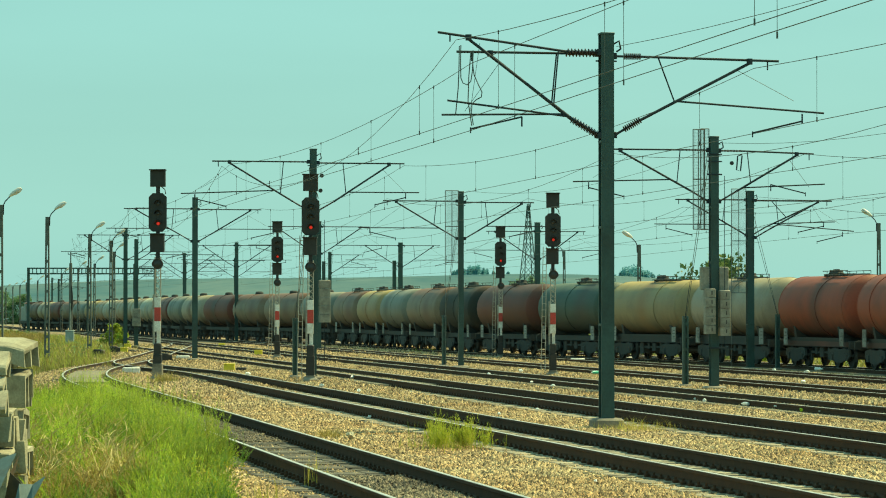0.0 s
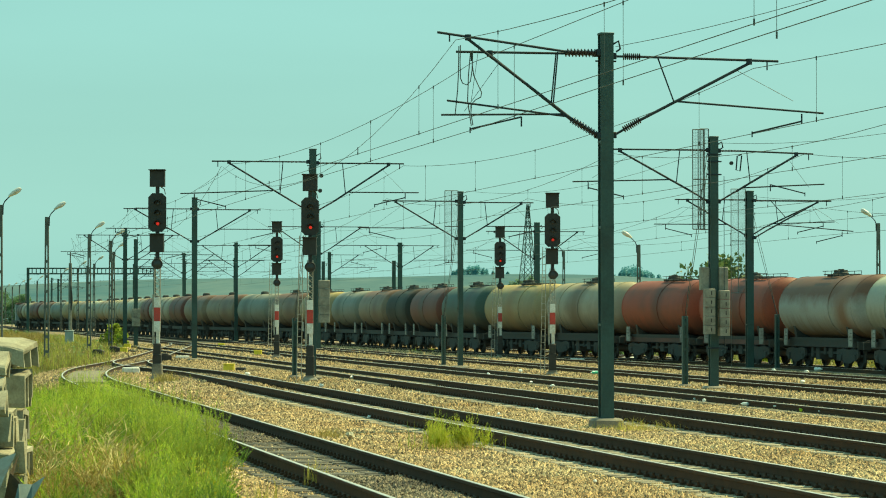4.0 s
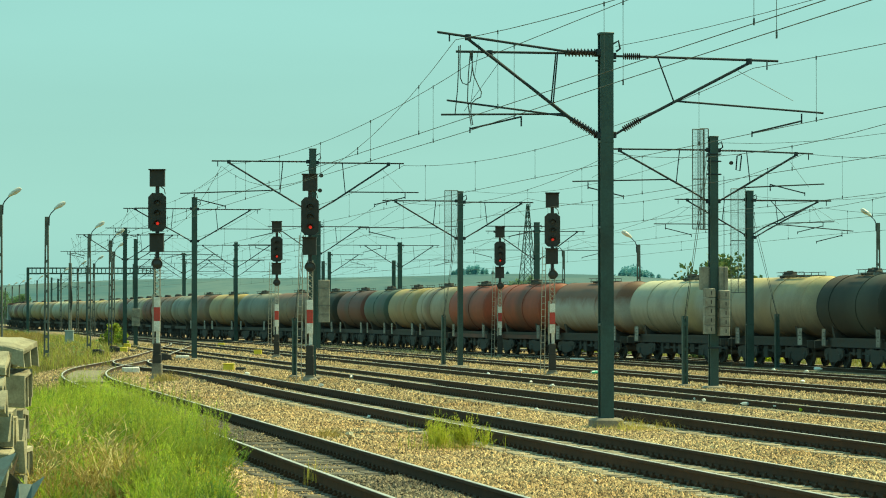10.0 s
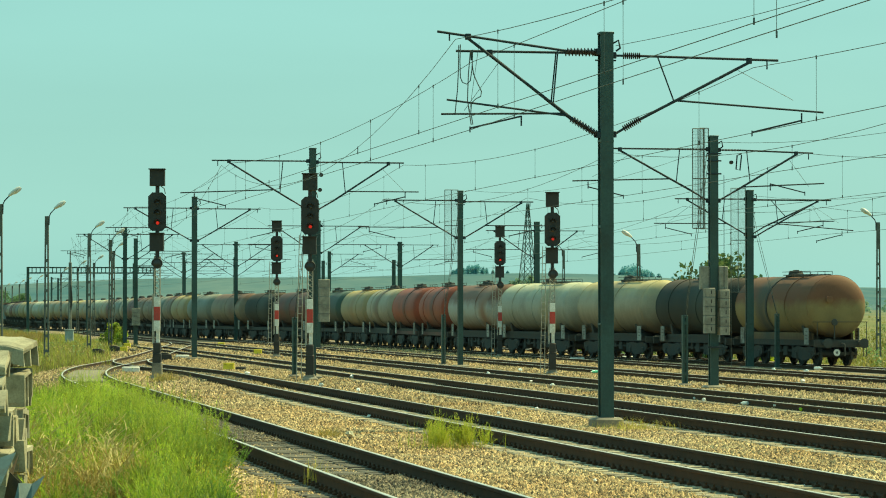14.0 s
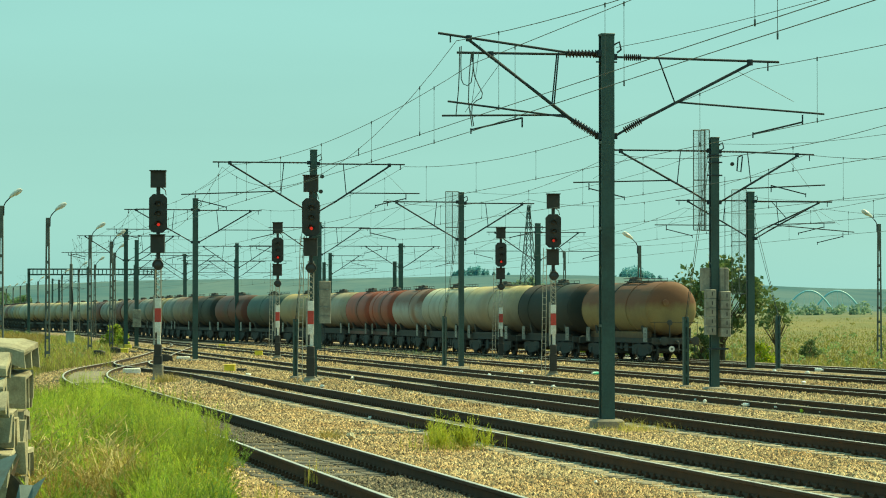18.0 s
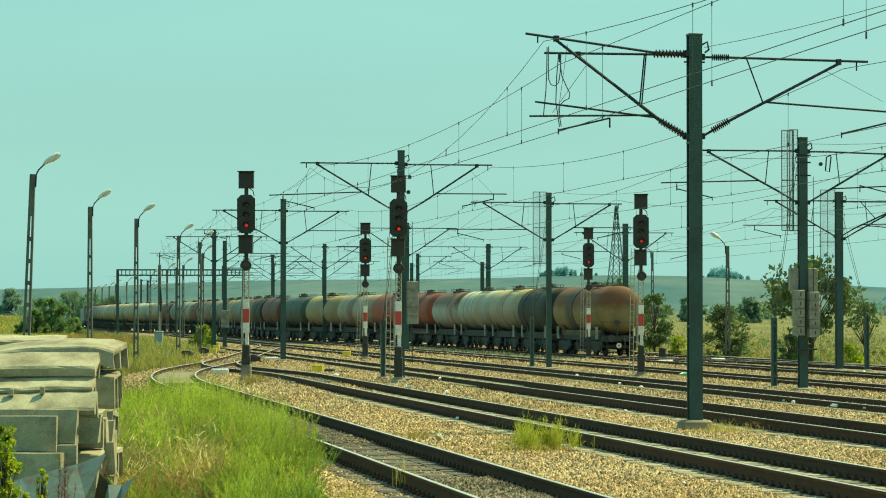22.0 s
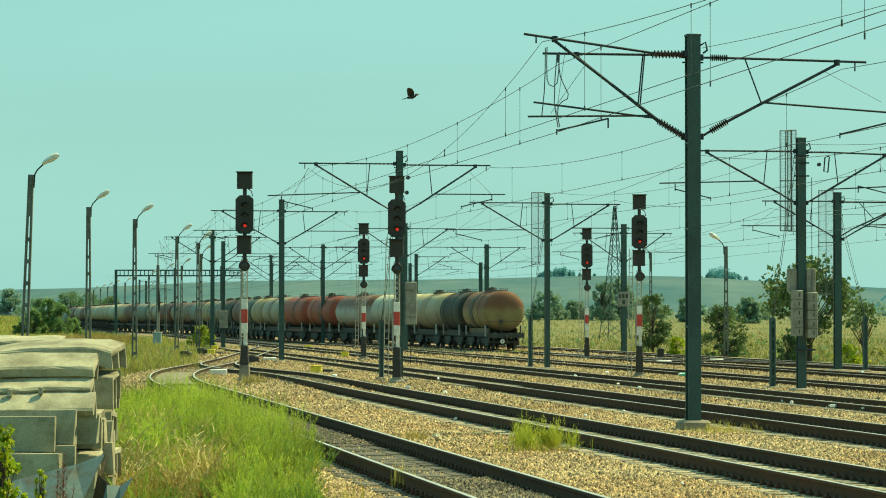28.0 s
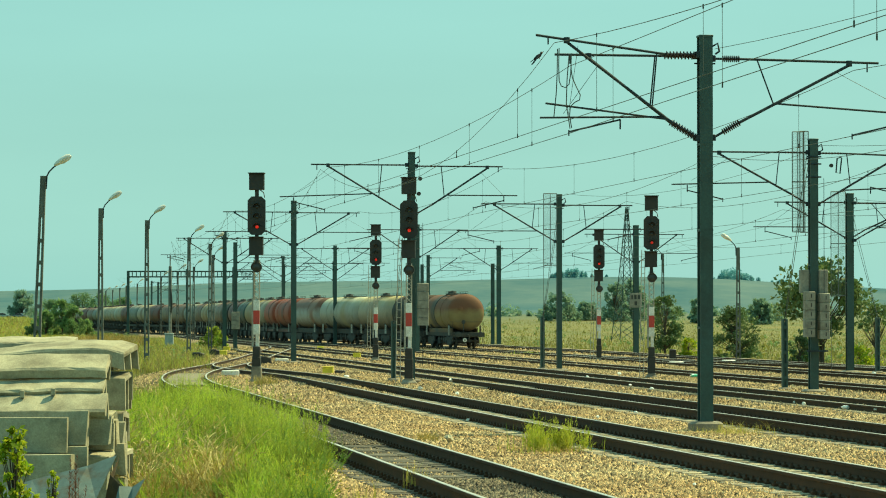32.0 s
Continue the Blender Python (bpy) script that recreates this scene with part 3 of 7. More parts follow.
LAID = []
for title, path, y0, y1 in TRACKS:
    owner = thing("railway_track", "ballasted railway track of rusty rails on concrete sleepers", "railway track", kind="structure")
    LAID.append((owner, path, y0, y1))
    fine = 1.5 if len(LAID) < 3 else 4.0
    rails(owner, path, y0, y1, fine, 0.0, NEAR_HALF if len(LAID) < 5 else FAR_HALF)
    if len(LAID) < 3:
        part("oily_ballast", sweep(path, y0, y1, fine, 0.0, ((-1.0, -0.15), (1.0, -0.15), (0.78, -0.085), (-0.78, -0.085)), 0.0), OILY, owner, "dark oily ballast between the rails")
    if len(LAID) == 1:
        for a, b in ((20, 47.6), (64.0, 113.2)):
            part("fouled_ballast", sweep(path, a, b, fine, 0.0, ((-0.80, -0.12), (0.80, -0.12), (0.74, -0.018), (-0.74, -0.018)), 0.0), OILY, owner, "dark fouled gravel level with the sleepers")
over = thing("railway_track", "crossover of rusty rails between the far tracks", "railway track", kind="structure")
rails(over, train_line, 128, 206, 2.0, -0.006)
over_2 = thing("railway_track", "crossover of rusty rails leading out of the yard", "railway track", kind="structure")
rails(over_2, train_line, 226, 700, 4.0, -0.006)


# ---------------------------------------------------------------- overhead line masts
def insulator(a, b, n=9, r=0.05):
    """A string of porcelain sheds on the bar from a to b."""
    a, b = Vector(a), Vector(b)
    m = Matrix.Translation(a) @ (b - a).to_track_quat("Z", "Y").to_matrix().to_4x4()
    long = (b - a).length
    prof = [(0.022, 0.0)]
    for i in range(n):
        z = long * (i + 0.5) / n
        prof += [(0.025, z - long / n * 0.3), (r, z - long / n * 0.08), (r, z + long / n * 0.05), (0.025, z + long / n * 0.25)]
    return Shape().turned(prof + [(0.022, long)], 10, m)


def cantilever(owner, side, reach=3.9, top=8.75, foot=6.85, arm=7.45, arm_reach=5.0, y=0.0, rise=0.0, steady=0.0, hang=1.2, share=0.83, reg=-1, splay=0.12, shed=0.042, string=(0.25, 1.0), low_string=0.0):
    """A bracket: stay tube above, slanting strut, steady tube with its registration arm, drop rod, clamps."""
    s = side
    br = part("bracket", Shape().tube([(s * (string[1] - 0.05), y, top), (s * reach, y, top + rise)], 0.031), TUBE, owner, "galvanised stay tube of a bracket")
    part("insulator", insulator((s * string[0], y, top), (s * string[1], y, top), 9 if shed > 0.06 else 14, shed), PORCELAIN, br, "brown porcelain insulator")
    u = low_string
    part("insulator", insulator((s * (0.25 + 0.6 * u), y, foot + 0.03 + 0.35 * u), (s * 0.85, y, foot + 0.38), 9 if shed > 0.06 else 14, shed), PORCELAIN, br, "brown porcelain insulator")
    part("rod", Shape().tube([(s * 0.15, y, top), (s * (string[0] + 0.02), y, top)], 0.03, 6), TUBE, br)
    part("rod", Shape().tube([(s * 0.15, y, foot - 0.03), (s * (0.27 + 0.6 * u), y, foot + 0.04 + 0.35 * u)], 0.03, 6), TUBE, br)
    for z in (top, foot):
        part("clamp", Shape().box(s * 0.17 - 0.09, y - 0.05, z - 0.07, s * 0.17 + 0.09, y + 0.05, z + 0.08, 0.015), TUBE, br)
    end = reach * share
    slope = (top - foot - 0.38) / (end - 0.85)
    part("strut", Shape().tube([(s * 0.82, y, foot + 0.36), (s * end, y, top + rise * 0.8 - 0.07)], 0.037), TUBE, br, "slanting strut tube")
    part("clamp", Shape().turned([(0.075, -0.07), (0.075, 0.07)], 8, Matrix.Translation((s * end, y, top + rise * 0.8 - 0.03))), TUBE, br)
    z_hang = foot + 0.38 + slope * (hang + splay - 0.85)
    part("drop_rod", Shape().tube([(s * hang, y, top), (s * (hang + splay), y, z_hang)], 0.02, 6), TUBE, br)
    start = 0.85 + (arm - foot - 0.38) / slope
    part("steady_tube", Shape().tube([(s * start, y, arm), (s * arm_reach, y, arm + steady)], 0.025), TUBE, br, "level steady tube")
    tip = s * ((arm_reach - 0.55) if reg < 0 else arm_reach - 1.95)
    far = tip + s * reg * 1.25
    low = arm + steady - (0.2 if reg < 0 else 0.03)
    part("registration_arm", Shape().tube([(tip, y, arm + steady - 0.02), (tip, y, arm + steady - 0.26)], 0.022, 6).tube([(tip, y, low), (far, y, low - 0.30)], 0.022, 6).tube([(far, y, low - 0.26), (far, y, low - 0.40)], 0.018, 6), TUBE, br, "thin registration arm") if reg else None
    part("hanger", Shape().tube([(s * (end + 0.45), y, top + rise * 0.9), (s * (end + 0.45), y, top + rise - 0.22)], 0.02, 6), TUBE, br)
    part("tie", Shape().tube([(s * (end * 0.92), y, top - 0.25 + rise), (s * (arm_reach * 0.86), y, arm + 0.04)], 0.006, 4), WIRE, br)
    return br


def catenary_mast(x, y, height, sides, width=0.36, tilt=0.0, group="overhead line masts"):
    owner = thing("catenary_mast", "dark green steel overhead-line mast on a concrete footing", "mast", group, m=pose(x, y, 0, 0, 0, TURN))
    h = width / 2
    web = ((-h, -h), (h, -h), (h, -h + 0.04), (0.03, -h + 0.04), (0.03, h - 0.04), (h, h - 0.04), (h, h), (-h, h), (-h, h - 0.04), (-0.03, h - 0.04), (-0.03, -h + 0.04), (-h, -h + 0.04))
    col = Shape()
    n = len(web)
    col.put([(a, b, z) for z in (0.12, height) for a, b in web], [tuple(range(n - 1, -1, -1)), tuple(range(n, 2 * n))] + [(i, (i + 1) % n, (i + 1) % n + n, i + n) for i in range(n)])
    part("column", col, MAST, owner, "green painted steel column")
    cap = Shape().box(-h - 0.015, -h - 0.015, height - 0.02, h + 0.015, h + 0.015, height + 0.03, 0.01)
    part("cap_plate", cap, MAST, owner)
    for z in (height * 0.25, height * 0.5, height * 0.72):
        part("stiffener", Shape().box(-h - 0.004, -h - 0.006, z, h + 0.004, h + 0.006, z + 0.06), MAST, owner)
    part("footing", Shape().box(-0.36, -0.36, -0.2, 0.36, 0.36, 0.13, 0.05), CEMENT, owner, "square concrete footing")
    for spec in sides:
        cantilever(owner, **spec)
    knob = Shape().tube([(h, 0, height - 0.25), (h + 0.16, 0, height - 0.16), (h + 0.2, 0, height - 0.35), (h + 0.1, 0, height - 0.42)], 0.025, 6)
    part("earth_wire_hook", knob, TUBE, owner)
    part("earth_clamp", Shape().tube([(-h - 0.1, 0, height - 0.65), (h + 0.1, 0, height - 0.65)], 0.02, 6), TUBE, owner)
    return owner


MAST_A = catenary_mast(3.91, 73.2, 9.35, [
    dict(side=-1, reach=3.64, top=8.88, foot=6.92, arm=7.42, arm_reach=4.0, y=0.10, steady=-0.05, share=0.775, reg=1, shed=0.085),
    dict(side=-1, reach=4.13, top=8.90, foot=6.90, arm=7.35, arm_reach=3.9, y=-0.10, rise=0.42, steady=0.35, share=0.82, reg=0, shed=0.085),
    dict(side=1, reach=4.3, top=8.82, foot=6.92, arm=7.76, arm_reach=5.44, steady=-0.25, rise=-0.06, splay=0.4, hang=1.28, shed=0.085, string=(0.42, 0.86), low_string=0.3)], 0.315)
MAST_B = catenary_mast(-5.21, 122.0, 9.2, [dict(side=-1, reach=4.05, top=8.70, foot=6.75, arm=7.55, arm_reach=5.3, steady=-0.15), dict(side=1, reach=3.7, top=8.66, foot=6.75, arm=7.5, arm_reach=4.3)], 0.255)
catenary_mast(-14.0, 171.9, 9.15, [dict(side=-1, reach=4.0, top=8.53, foot=6.7, arm=7.42), dict(side=1, reach=3.75, top=8.50, foot=6.7, arm=7.40)], 0.29)
catenary_mast(-24.8, 238.0, 9.3, [dict(side=-1, reach=3.8), dict(side=1, reach=3.6)], 0.30)
MAST_R = catenary_mast(9.37, 105.7, 8.75, [dict(side=-1, reach=4.0, top=8.3, foot=6.52, arm=7.27, arm_reach=5.0, steady=-0.1), dict(side=1, reach=3.6, top=8.28, rise=-0.08, foot=6.52, arm=7.0, arm_reach=4.0, steady=0.15, reg=1)], 0.29)
catenary_mast(0.84, 147.1, 8.5, [dict(side=-1, reach=3.8, top=8.05, foot=6.25, arm=6.75), dict(side=1, reach=3.6, top=8.0, foot=6.25, arm=6.85, arm_reach=4.2)], 0.24)
catenary_mast(14.34, 142.7, 8.35, [dict(side=-1, reach=3.6, top=7.95, foot=6.3, arm=6.8, arm_reach=4.6), dict(side=1, reach=4.05, top=7.92, foot=6.33, arm=6.85, arm_reach=4.2, steady=0.1, y=0.2, hang=1.1, splay=0.7), dict(side=1, reach=3.9, top=7.92, foot=6.18, arm=6.8, arm_reach=5.0, steady=-0.3, y=-0.2)], 0.32)
catenary_mast(-8.77, 215.0, 9.1, [dict(side=-1, reach=3.6), dict(side=1, reach=3.6)], 0.28)
MAST_K = catenary_mast(6.49, 210.7, 8.9, [dict(side=-1, reach=3.6, top=8.3, foot=6.4, arm=7.0), dict(side=1, reach=3.4, top=8.3, foot=6.4, arm=7.0)], 0.34)
catenary_mast(-18.6, 274.3, 9.0, [dict(side=-1, reach=3.6), dict(side=1, reach=3.6)], 0.30)
catenary_mast(-3.87, 274.8, 9.0, [dict(side=-1, reach=3.8), dict(side=1, reach=3.6)], 0.36)
catenary_mast(-4.45, 276.5, 7.4, [], 0.30)
catenary_mast(-11.84, 318.0, 9.0, [dict(side=1, reach=3.6)], 0.32)
catenary_mast(-12.4, 316.0, 8.0, [], 0.32)
MAST_M = catenary_mast(-23.94, 237.8, 8.4, [dict(side=1, reach=3.4)], 0.30)
catenary_mast(-26.93, 317.0, 8.9, [dict(side=-1, reach=3.6), dict(side=1, reach=3.6)], 0.28)
catenary_mast(-69.9, 545.0, 9.0, [dict(side=1, reach=3.4)], 0.30)
catenary_mast(-71.0, 563.0, 9.0, [dict(side=1, reach=3.6)], 0.34)
catenary_mast(-47.8, 410.0, 9.0, [], 0.28)
catenary_mast(-36.0, 345.0, 9.0, [dict(side=1, reach=3.4)], 0.30)
catenary_mast(-40.0, 395.0, 9.0, [dict(side=1, reach=3.6)], 0.30)
catenary_mast(-31.5, 372.0, 9.0, [dict(side=-1, reach=3.6), dict(side=1, reach=3.4)], 0.30)
catenary_mast(-24.0, 352.0, 9.0, [dict(side=-1, reach=3.6), dict(side=1, reach=3.4)], 0.30)


def jumper_loops():
    """The slack current leads that hang between the two brackets of the near mast."""
    loops = (((-3.49, 9.0), (-3.50, 8.6), (-3.49, 8.22), (-3.44, 8.1), (-3.34, 8.06), (-3.25, 8.14), (-3.21, 8.4), (-3.19, 8.88)),
             ((-3.19, 8.88), (-3.18, 8.5), (-3.15, 8.3), (-3.05, 8.08), (-2.96, 7.9), (-2.98, 7.78), (-3.10, 7.72), (-3.2, 7.62), (-3.22, 7.4), (-3.17, 7.11)),
             ((-3.49, 9.0), (-3.50, 8.4), (-3.52, 7.96), (-3.58, 7.37)), ((-3.19, 8.88), (-3.24, 8.3), (-3.26, 7.7), (-3.17, 7.11)))
    for k, pts in enumerate(loops):
        part("jumper_lead", Shape().tube([(x - 0.12, -0.3 + 0.1 * k, z) for x, z in pts], 0.013, 5), WIRE, MAST_A, "slack black jumper lead")


jumper_loops()


def relay_boxes():
    """Grey tension weights hung in two stacks by the mast, with their guard cage above."""
    for x, z0, n, w in ((-0.26, 1.93, 5, 0.36), (0.26, 1.87, 5, 0.36)):
        for i in range(n):
            blk = part("tension_weight", Shape().box(x - w / 2, -0.55, z0 + i * 0.315, x + w / 2, -0.22, z0 + i * 0.315 + 0.305, 0.02), GREYBOX, MAST_R, "grey cast tension weight")
            part("slot", Shape().box(x + 0.02, -0.556, z0 + i * 0.315 + 0.09, x + 0.055, -0.545, z0 + i * 0.315 + 0.22), BLACK, blk)
    for x in (-0.36, 0.30):
        part("tension_weight", Shape().box(x - 0.16, -0.25, 3.45, x + 0.16, 0.0, 4.25, 0.02), GREYBOX, MAST_R, "grey upper weight stack")
    part("weight_rod", Shape().tube([(-0.26, -0.38, 1.9), (-0.26, -0.38, 8.2)], 0.012, 6).tube([(0.3, -0.3, 1.4), (0.3, -0.3, 7.4)], 0.012, 6), TUBE, MAST_R)
    part("guide_bracket", Shape().box(-0.3, -0.4, 1.42, 0.4, -0.2, 1.48), TUBE, MAST_R)


relay_boxes()


def weight_stack(owner, x, z0, n, w, step=0.34, y=-0.25):
    for i in range(n):
        part("tension_weight", Shape().box(x - w / 2, y - 0.18, z0 + i * step, x + w / 2, y + 0.14, z0 + i * step + step * 0.97, 0.02), GREYBOX, owner, "grey cast tension weight")
    part("weight_rod", Shape().tube([(x, y, z0 - 1.6), (x, y, z0 + n * step + 2.4)], 0.012, 6), TUBE, owner)


weight_stack(MAST_B, 0.42, 2.28, 5, 0.44)
weight_stack(MAST_M, 0.0, 1.65, 4, 0.62)


def pulleys():
    """Small pulley blocks and guide rods at the head of the mast with the weights."""
    part("pulley", Shape().turned([(0.065, -0.05), (0.07, 0.0), (0.065, 0.05)], 12, Matrix.Translation((0.62, -0.1, 7.85)) @ Matrix.Rotation(radians(90), 4, "X")), BLACK, MAST_R, "black pulley block")
    part("guide_rod", Shape().tube([(1.02, 0, 8.16), (0.86, 0, 8.1), (0.82, 0, 7.62), (0.96, 0, 7.58), (1.02, 0, 8.12)], 0.025, 6), TUBE, MAST_R)
    for z in (8.15, 7.9, 7.45):
        part("step_bolt", Shape().tube([(-0.27, -0.15, z), (0.25, -0.15, z)], 0.028, 6), TUBE, MAST_R)
    part("pulley", Shape().turned([(0.08, -0.05), (0.085, 0.0), (0.08, 0.05)], 12, Matrix.Translation((0.33, -0.1, 8.15)) @ Matrix.Rotation(radians(90), 4, "X")), BLACK, MAST_B, "black pulley block")
    part("pulley", Shape().turned([(0.08, -0.05), (0.085, 0.0), (0.08, 0.05)], 12, Matrix.Translation((0.28, -0.1, 7.55)) @ Matrix.Rotation(radians(90), 4, "X")), BLACK, MAST_B, "black pulley block")


pulleys()


def guard_cage(owner, x0, x1, z0, z1, y=-0.2, label="fine wire guard cage"):
    bars = Shape()
    for x in (x0, (x0 + x1) / 2, x1):
        bars.tube([(x, y, z0), (x, y, z1)], 0.018, 5)
    for z in (z0, (z0 + z1) / 2, z1):
        bars.tube([(x0, y, z), (x1, y, z)], 0.018, 5)
    cage = part("guard_cage", bars, MESH, owner, label)
    fine = Shape()
    k = 0
    while x0 + k * 0.05 < x1:
        fine.tube([(x0 + k * 0.05, y, z0), (x0 + k * 0.05, y, z1)], 0.0032, 3, False)
        k += 1
    k = 0
    while z0 + k * 0.05 < z1:
        fine.tube([(x0, y, z0 + k * 0.05), (x1, y, z0 + k * 0.05)], 0.0032, 3, False)
        k += 1
    part("wire_mesh", fine, MESH, cage, smooth=False)


guard_cage(MAST_R, -0.79, -0.40, 5.55, 9.0)
guard_cage(MAST_R, -0.40, -0.10, 5.55, 9.05, 0.25)
cage_2 = thing("guard_cage_frame", "tall wire guard cage beside a mast", "cage", m=pose(0.84, 147.1, 0, 0, 0, TURN))
guard_cage(cage_2, -0.80, -0.15, 5.1, 8.55)
part("post", Shape().tube([(-0.8, -0.2, 0), (-0.8, -0.2, 5.2)], 0.012, 5).tube([(-0.15, -0.2, 0), (-0.15, -0.2, 5.2)], 0.012, 5), MESH, cage_2)
cage_3 = thing("guard_cage_frame", "tall wire guard cage beside a mast", "cage", m=pose(14.34, 142.7, 0, 0, 0, TURN))
guard_cage(cage_3, -0.95, -0.25, 3.6, 8.45)
part("post", Shape().tube([(-0.95, -0.2, 0), (-0.95, -0.2, 3.7)], 0.012, 5).tube([(-0.25, -0.2, 0), (-0.25, -0.2, 3.7)], 0.012, 5), MESH, cage_3)

# kilometre plate on the far mast
plate = part("number_plate", Shape().box(-0.52, -0.36, 3.25, 0.34, -0.32, 4.25, 0.01), GREYBOX, MAST_K, "pale plate with dark worn figures")
for x0, z0, w in ((-0.40, 3.83, 0.10), (-0.20, 3.83, 0.16), (0.05, 3.83, 0.16), (-0.18, 3.40, 0.18)):
    part("figure", Shape().box(x0, -0.37, z0, x0 + w, -0.362, z0 + 0.28), FRAME_BLACK, plate)


# ---------------------------------------------------------------- overhead wires
def wire_line(path_pts, contact_z, top_z, sag, droppers, r, label, first=1.0, lift=0.0):
    """Contact wire and sagging messenger over a row of supports, with droppers between."""
    owner = thing("overhead_wire", label, "overhead wire", "overhead wires")
    msg, con, rods = [], [], []
    tops = top_z if isinstance(top_z, tuple) else (top_z,) * len(path_pts)
    full = sag
    for (x0, y0), (x1, y1), za, zb in zip(path_pts, path_pts[1:], tops, tops[1:]):
        sag = full * (first if (x0, y0) == path_pts[0] else 1.0)
        for i in range(17):
            u = i / 16
            x, y = x0 + (x1 - x0) * u, y0 + (y1 - y0) * u
            z = za + (zb - za) * u - sag * 4 * u * (1 - u)
            if i < 16 or (x1, y1) == path_pts[-1]:
                msg.append((x, y, z))
                con.append((x, y, contact_z + (lift * (1 - u * u) if (x0, y0) == path_pts[0] else 0.0)))
        for k in range(droppers):
            u = (k + 0.5) / droppers
            rods.append((x0 + (x1 - x0) * u, y0 + (y1 - y0) * u, za + (zb - za) * u - sag * 4 * u * (1 - u)))
    part("messenger_wire", Shape().tube(msg, r, 4), WIRE, owner, "sagging messenger wire")
    part("contact_wire", Shape().tube(con, r, 4), WIRE, owner, "level contact wire")
    for x, y, z in rods:
        d = part("dropper", Shape().tube([(x, y, contact_z), (x, y, z)], r * 0.6, 4), WIRE, owner)
        part("clip", Shape().box(x - 0.014, y - 0.014, contact_z - 0.03, x + 0.014, y + 0.014, contact_z + 0.08), WIRE, d)
        part("clip", Shape().box(x - 0.014, y - 0.014, z - 0.06, x + 0.014, y + 0.014, z + 0.03), WIRE, d)


LINE_A = [(13.1, 24.0), (3.91, 73.2), (-5.21, 122.0), (-14.0, 171.9), (-25.3, 238.0), (-36.0, 345.0), (-62, 470)]
LINE_R = [(24.5, 24.0), (17.0, 64.0), (9.37, 105.7), (0.84, 147.1), (-8.77, 215.0), (-18.6, 274.3), (-31.5, 372.0), (-52, 470)]
LINE_K = [(29.0, 62.0), (21.5, 104.0), (14.34, 142.7), (6.49, 210.7), (-3.87, 274.8), (-11.84, 318.0), (-24, 400)]


def beside(row, d):
    return [(x + d * math.cos(radians(TURN)), y + d * math.sin(radians(TURN))) for x, y in row]


WIRES = ((LINE_A, -3.3, 7.0, 8.6, 0.55), (LINE_A, -3.67, 7.2, (8.6, 9.15, 8.5, 8.5, 8.5, 8.5, 8.5), 1.9), (LINE_A, 3.68, 7.0, 8.58, 0.68), (LINE_R, -3.6, 6.6, 8.15, 0.9), (LINE_R, 3.3, 6.5, 8.2, 0.9), (LINE_K, -3.2, 6.3, 7.6, 0.8), (LINE_K, 3.5, 6.3, 7.6, 0.8))
for row, off, zc, zt, sag in WIRES:
    wire_line(beside(row, off), zc, zt, sag, 5, 0.0085, "dark overhead contact wire with messenger and droppers", {-3.3: 0.1, -3.67: 0.29, 3.68: 0.59}[off] if row is LINE_A else 1.0, 0.13 if off == -3.3 else 0.0)


def feeder(row, z, sag, label):
    owner = thing("feeder_wire", label, "overhead wire", "overhead wires")
    pts = []
    for (x0, y0), (x1, y1) in zip(row, row[1:]):
        pts += [(x0 + (x1 - x0) * i / 12, y0 + (y1 - y0) * i / 12, z - sag * 4 * (i / 12) * (1 - i / 12)) for i in range(12)]
    part("wire", Shape().tube(pts + [(*row[-1], z)], 0.007, 4), WIRE, owner)


feeder([(13.3, 24.0), (4.15, 73.2)], 9.05, 0.54, "single earth wire from the mast top")
feeder(beside(LINE_R, 0.35), 8.55, 0.7, "single earth wire along the mast tops")
feeder(beside(LINE_K, 0.35), 8.1, 0.7, "single earth wire along the mast tops")


# ---------------------------------------------------------------- anchor posts and their stays
def anchor_post(x, y, height, stay_to=None, dark=False):
    owner = thing("anchor_post", "short green steel anchor post on a concrete footing", "post", "anchor posts", m=pose(x, y, 0, 0, 0, TURN))
    owner.scale = (0.75, 0.75, 1.0)
    part("shaft", Shape().box(-0.13, -0.13, 0.1, -0.04, 0.13, height, 0.01).box(0.04, -0.13, 0.1, 0.13, 0.13, height, 0.01).box(-0.04, -0.05, 0.1, 0.04, 0.05, height - 0.1), MAST, owner, "pair of steel channels")
    for i in range(5):
        part("batten_plate", Shape().box(-0.13, -0.142, 0.4 + i * 0.45, 0.13, -0.131, 0.52 + i * 0.45), MAST, owner)
    part("footing", Shape().box(-0.28, -0.28, -0.2, 0.28, 0.28, 0.12, 0.05), CEMENT, owner, "square concrete footing")
    if stay_to:
        a = owner.matrix_basis.inverted() @ Vector(stay_to)
        part("stay_rod", Shape().tube([(0, 0, height - 0.05), tuple(Vector((0, 0, height)) + (a - Vector((0, 0, height))) * 0.18)], 0.02, 5), TUBE, owner)
        part("stay_wire", Shape().tube([(0, 0, height - 0.05), tuple(a)], 0.014, 4).tube([(0.05, 0, height - 0.05), tuple(a + Vector((0.15, 0, 0.1)))], 0.014, 4), WIRE, owner)


anchor_post(8.63, 108.9, 2.55, (9.2, 105.9, 8.4))
anchor_post(0.03, 150.2, 2.55, (0.84, 147.1, 8.2))
anchor_post(15.52, 141.8, 2.6, (14.35, 142.9, 7.5))
anchor_post(-6.05, 124.5, 2.45, (-5.25, 122.1, 8.6))
anchor_post(19.6, 128.0, 2.6)


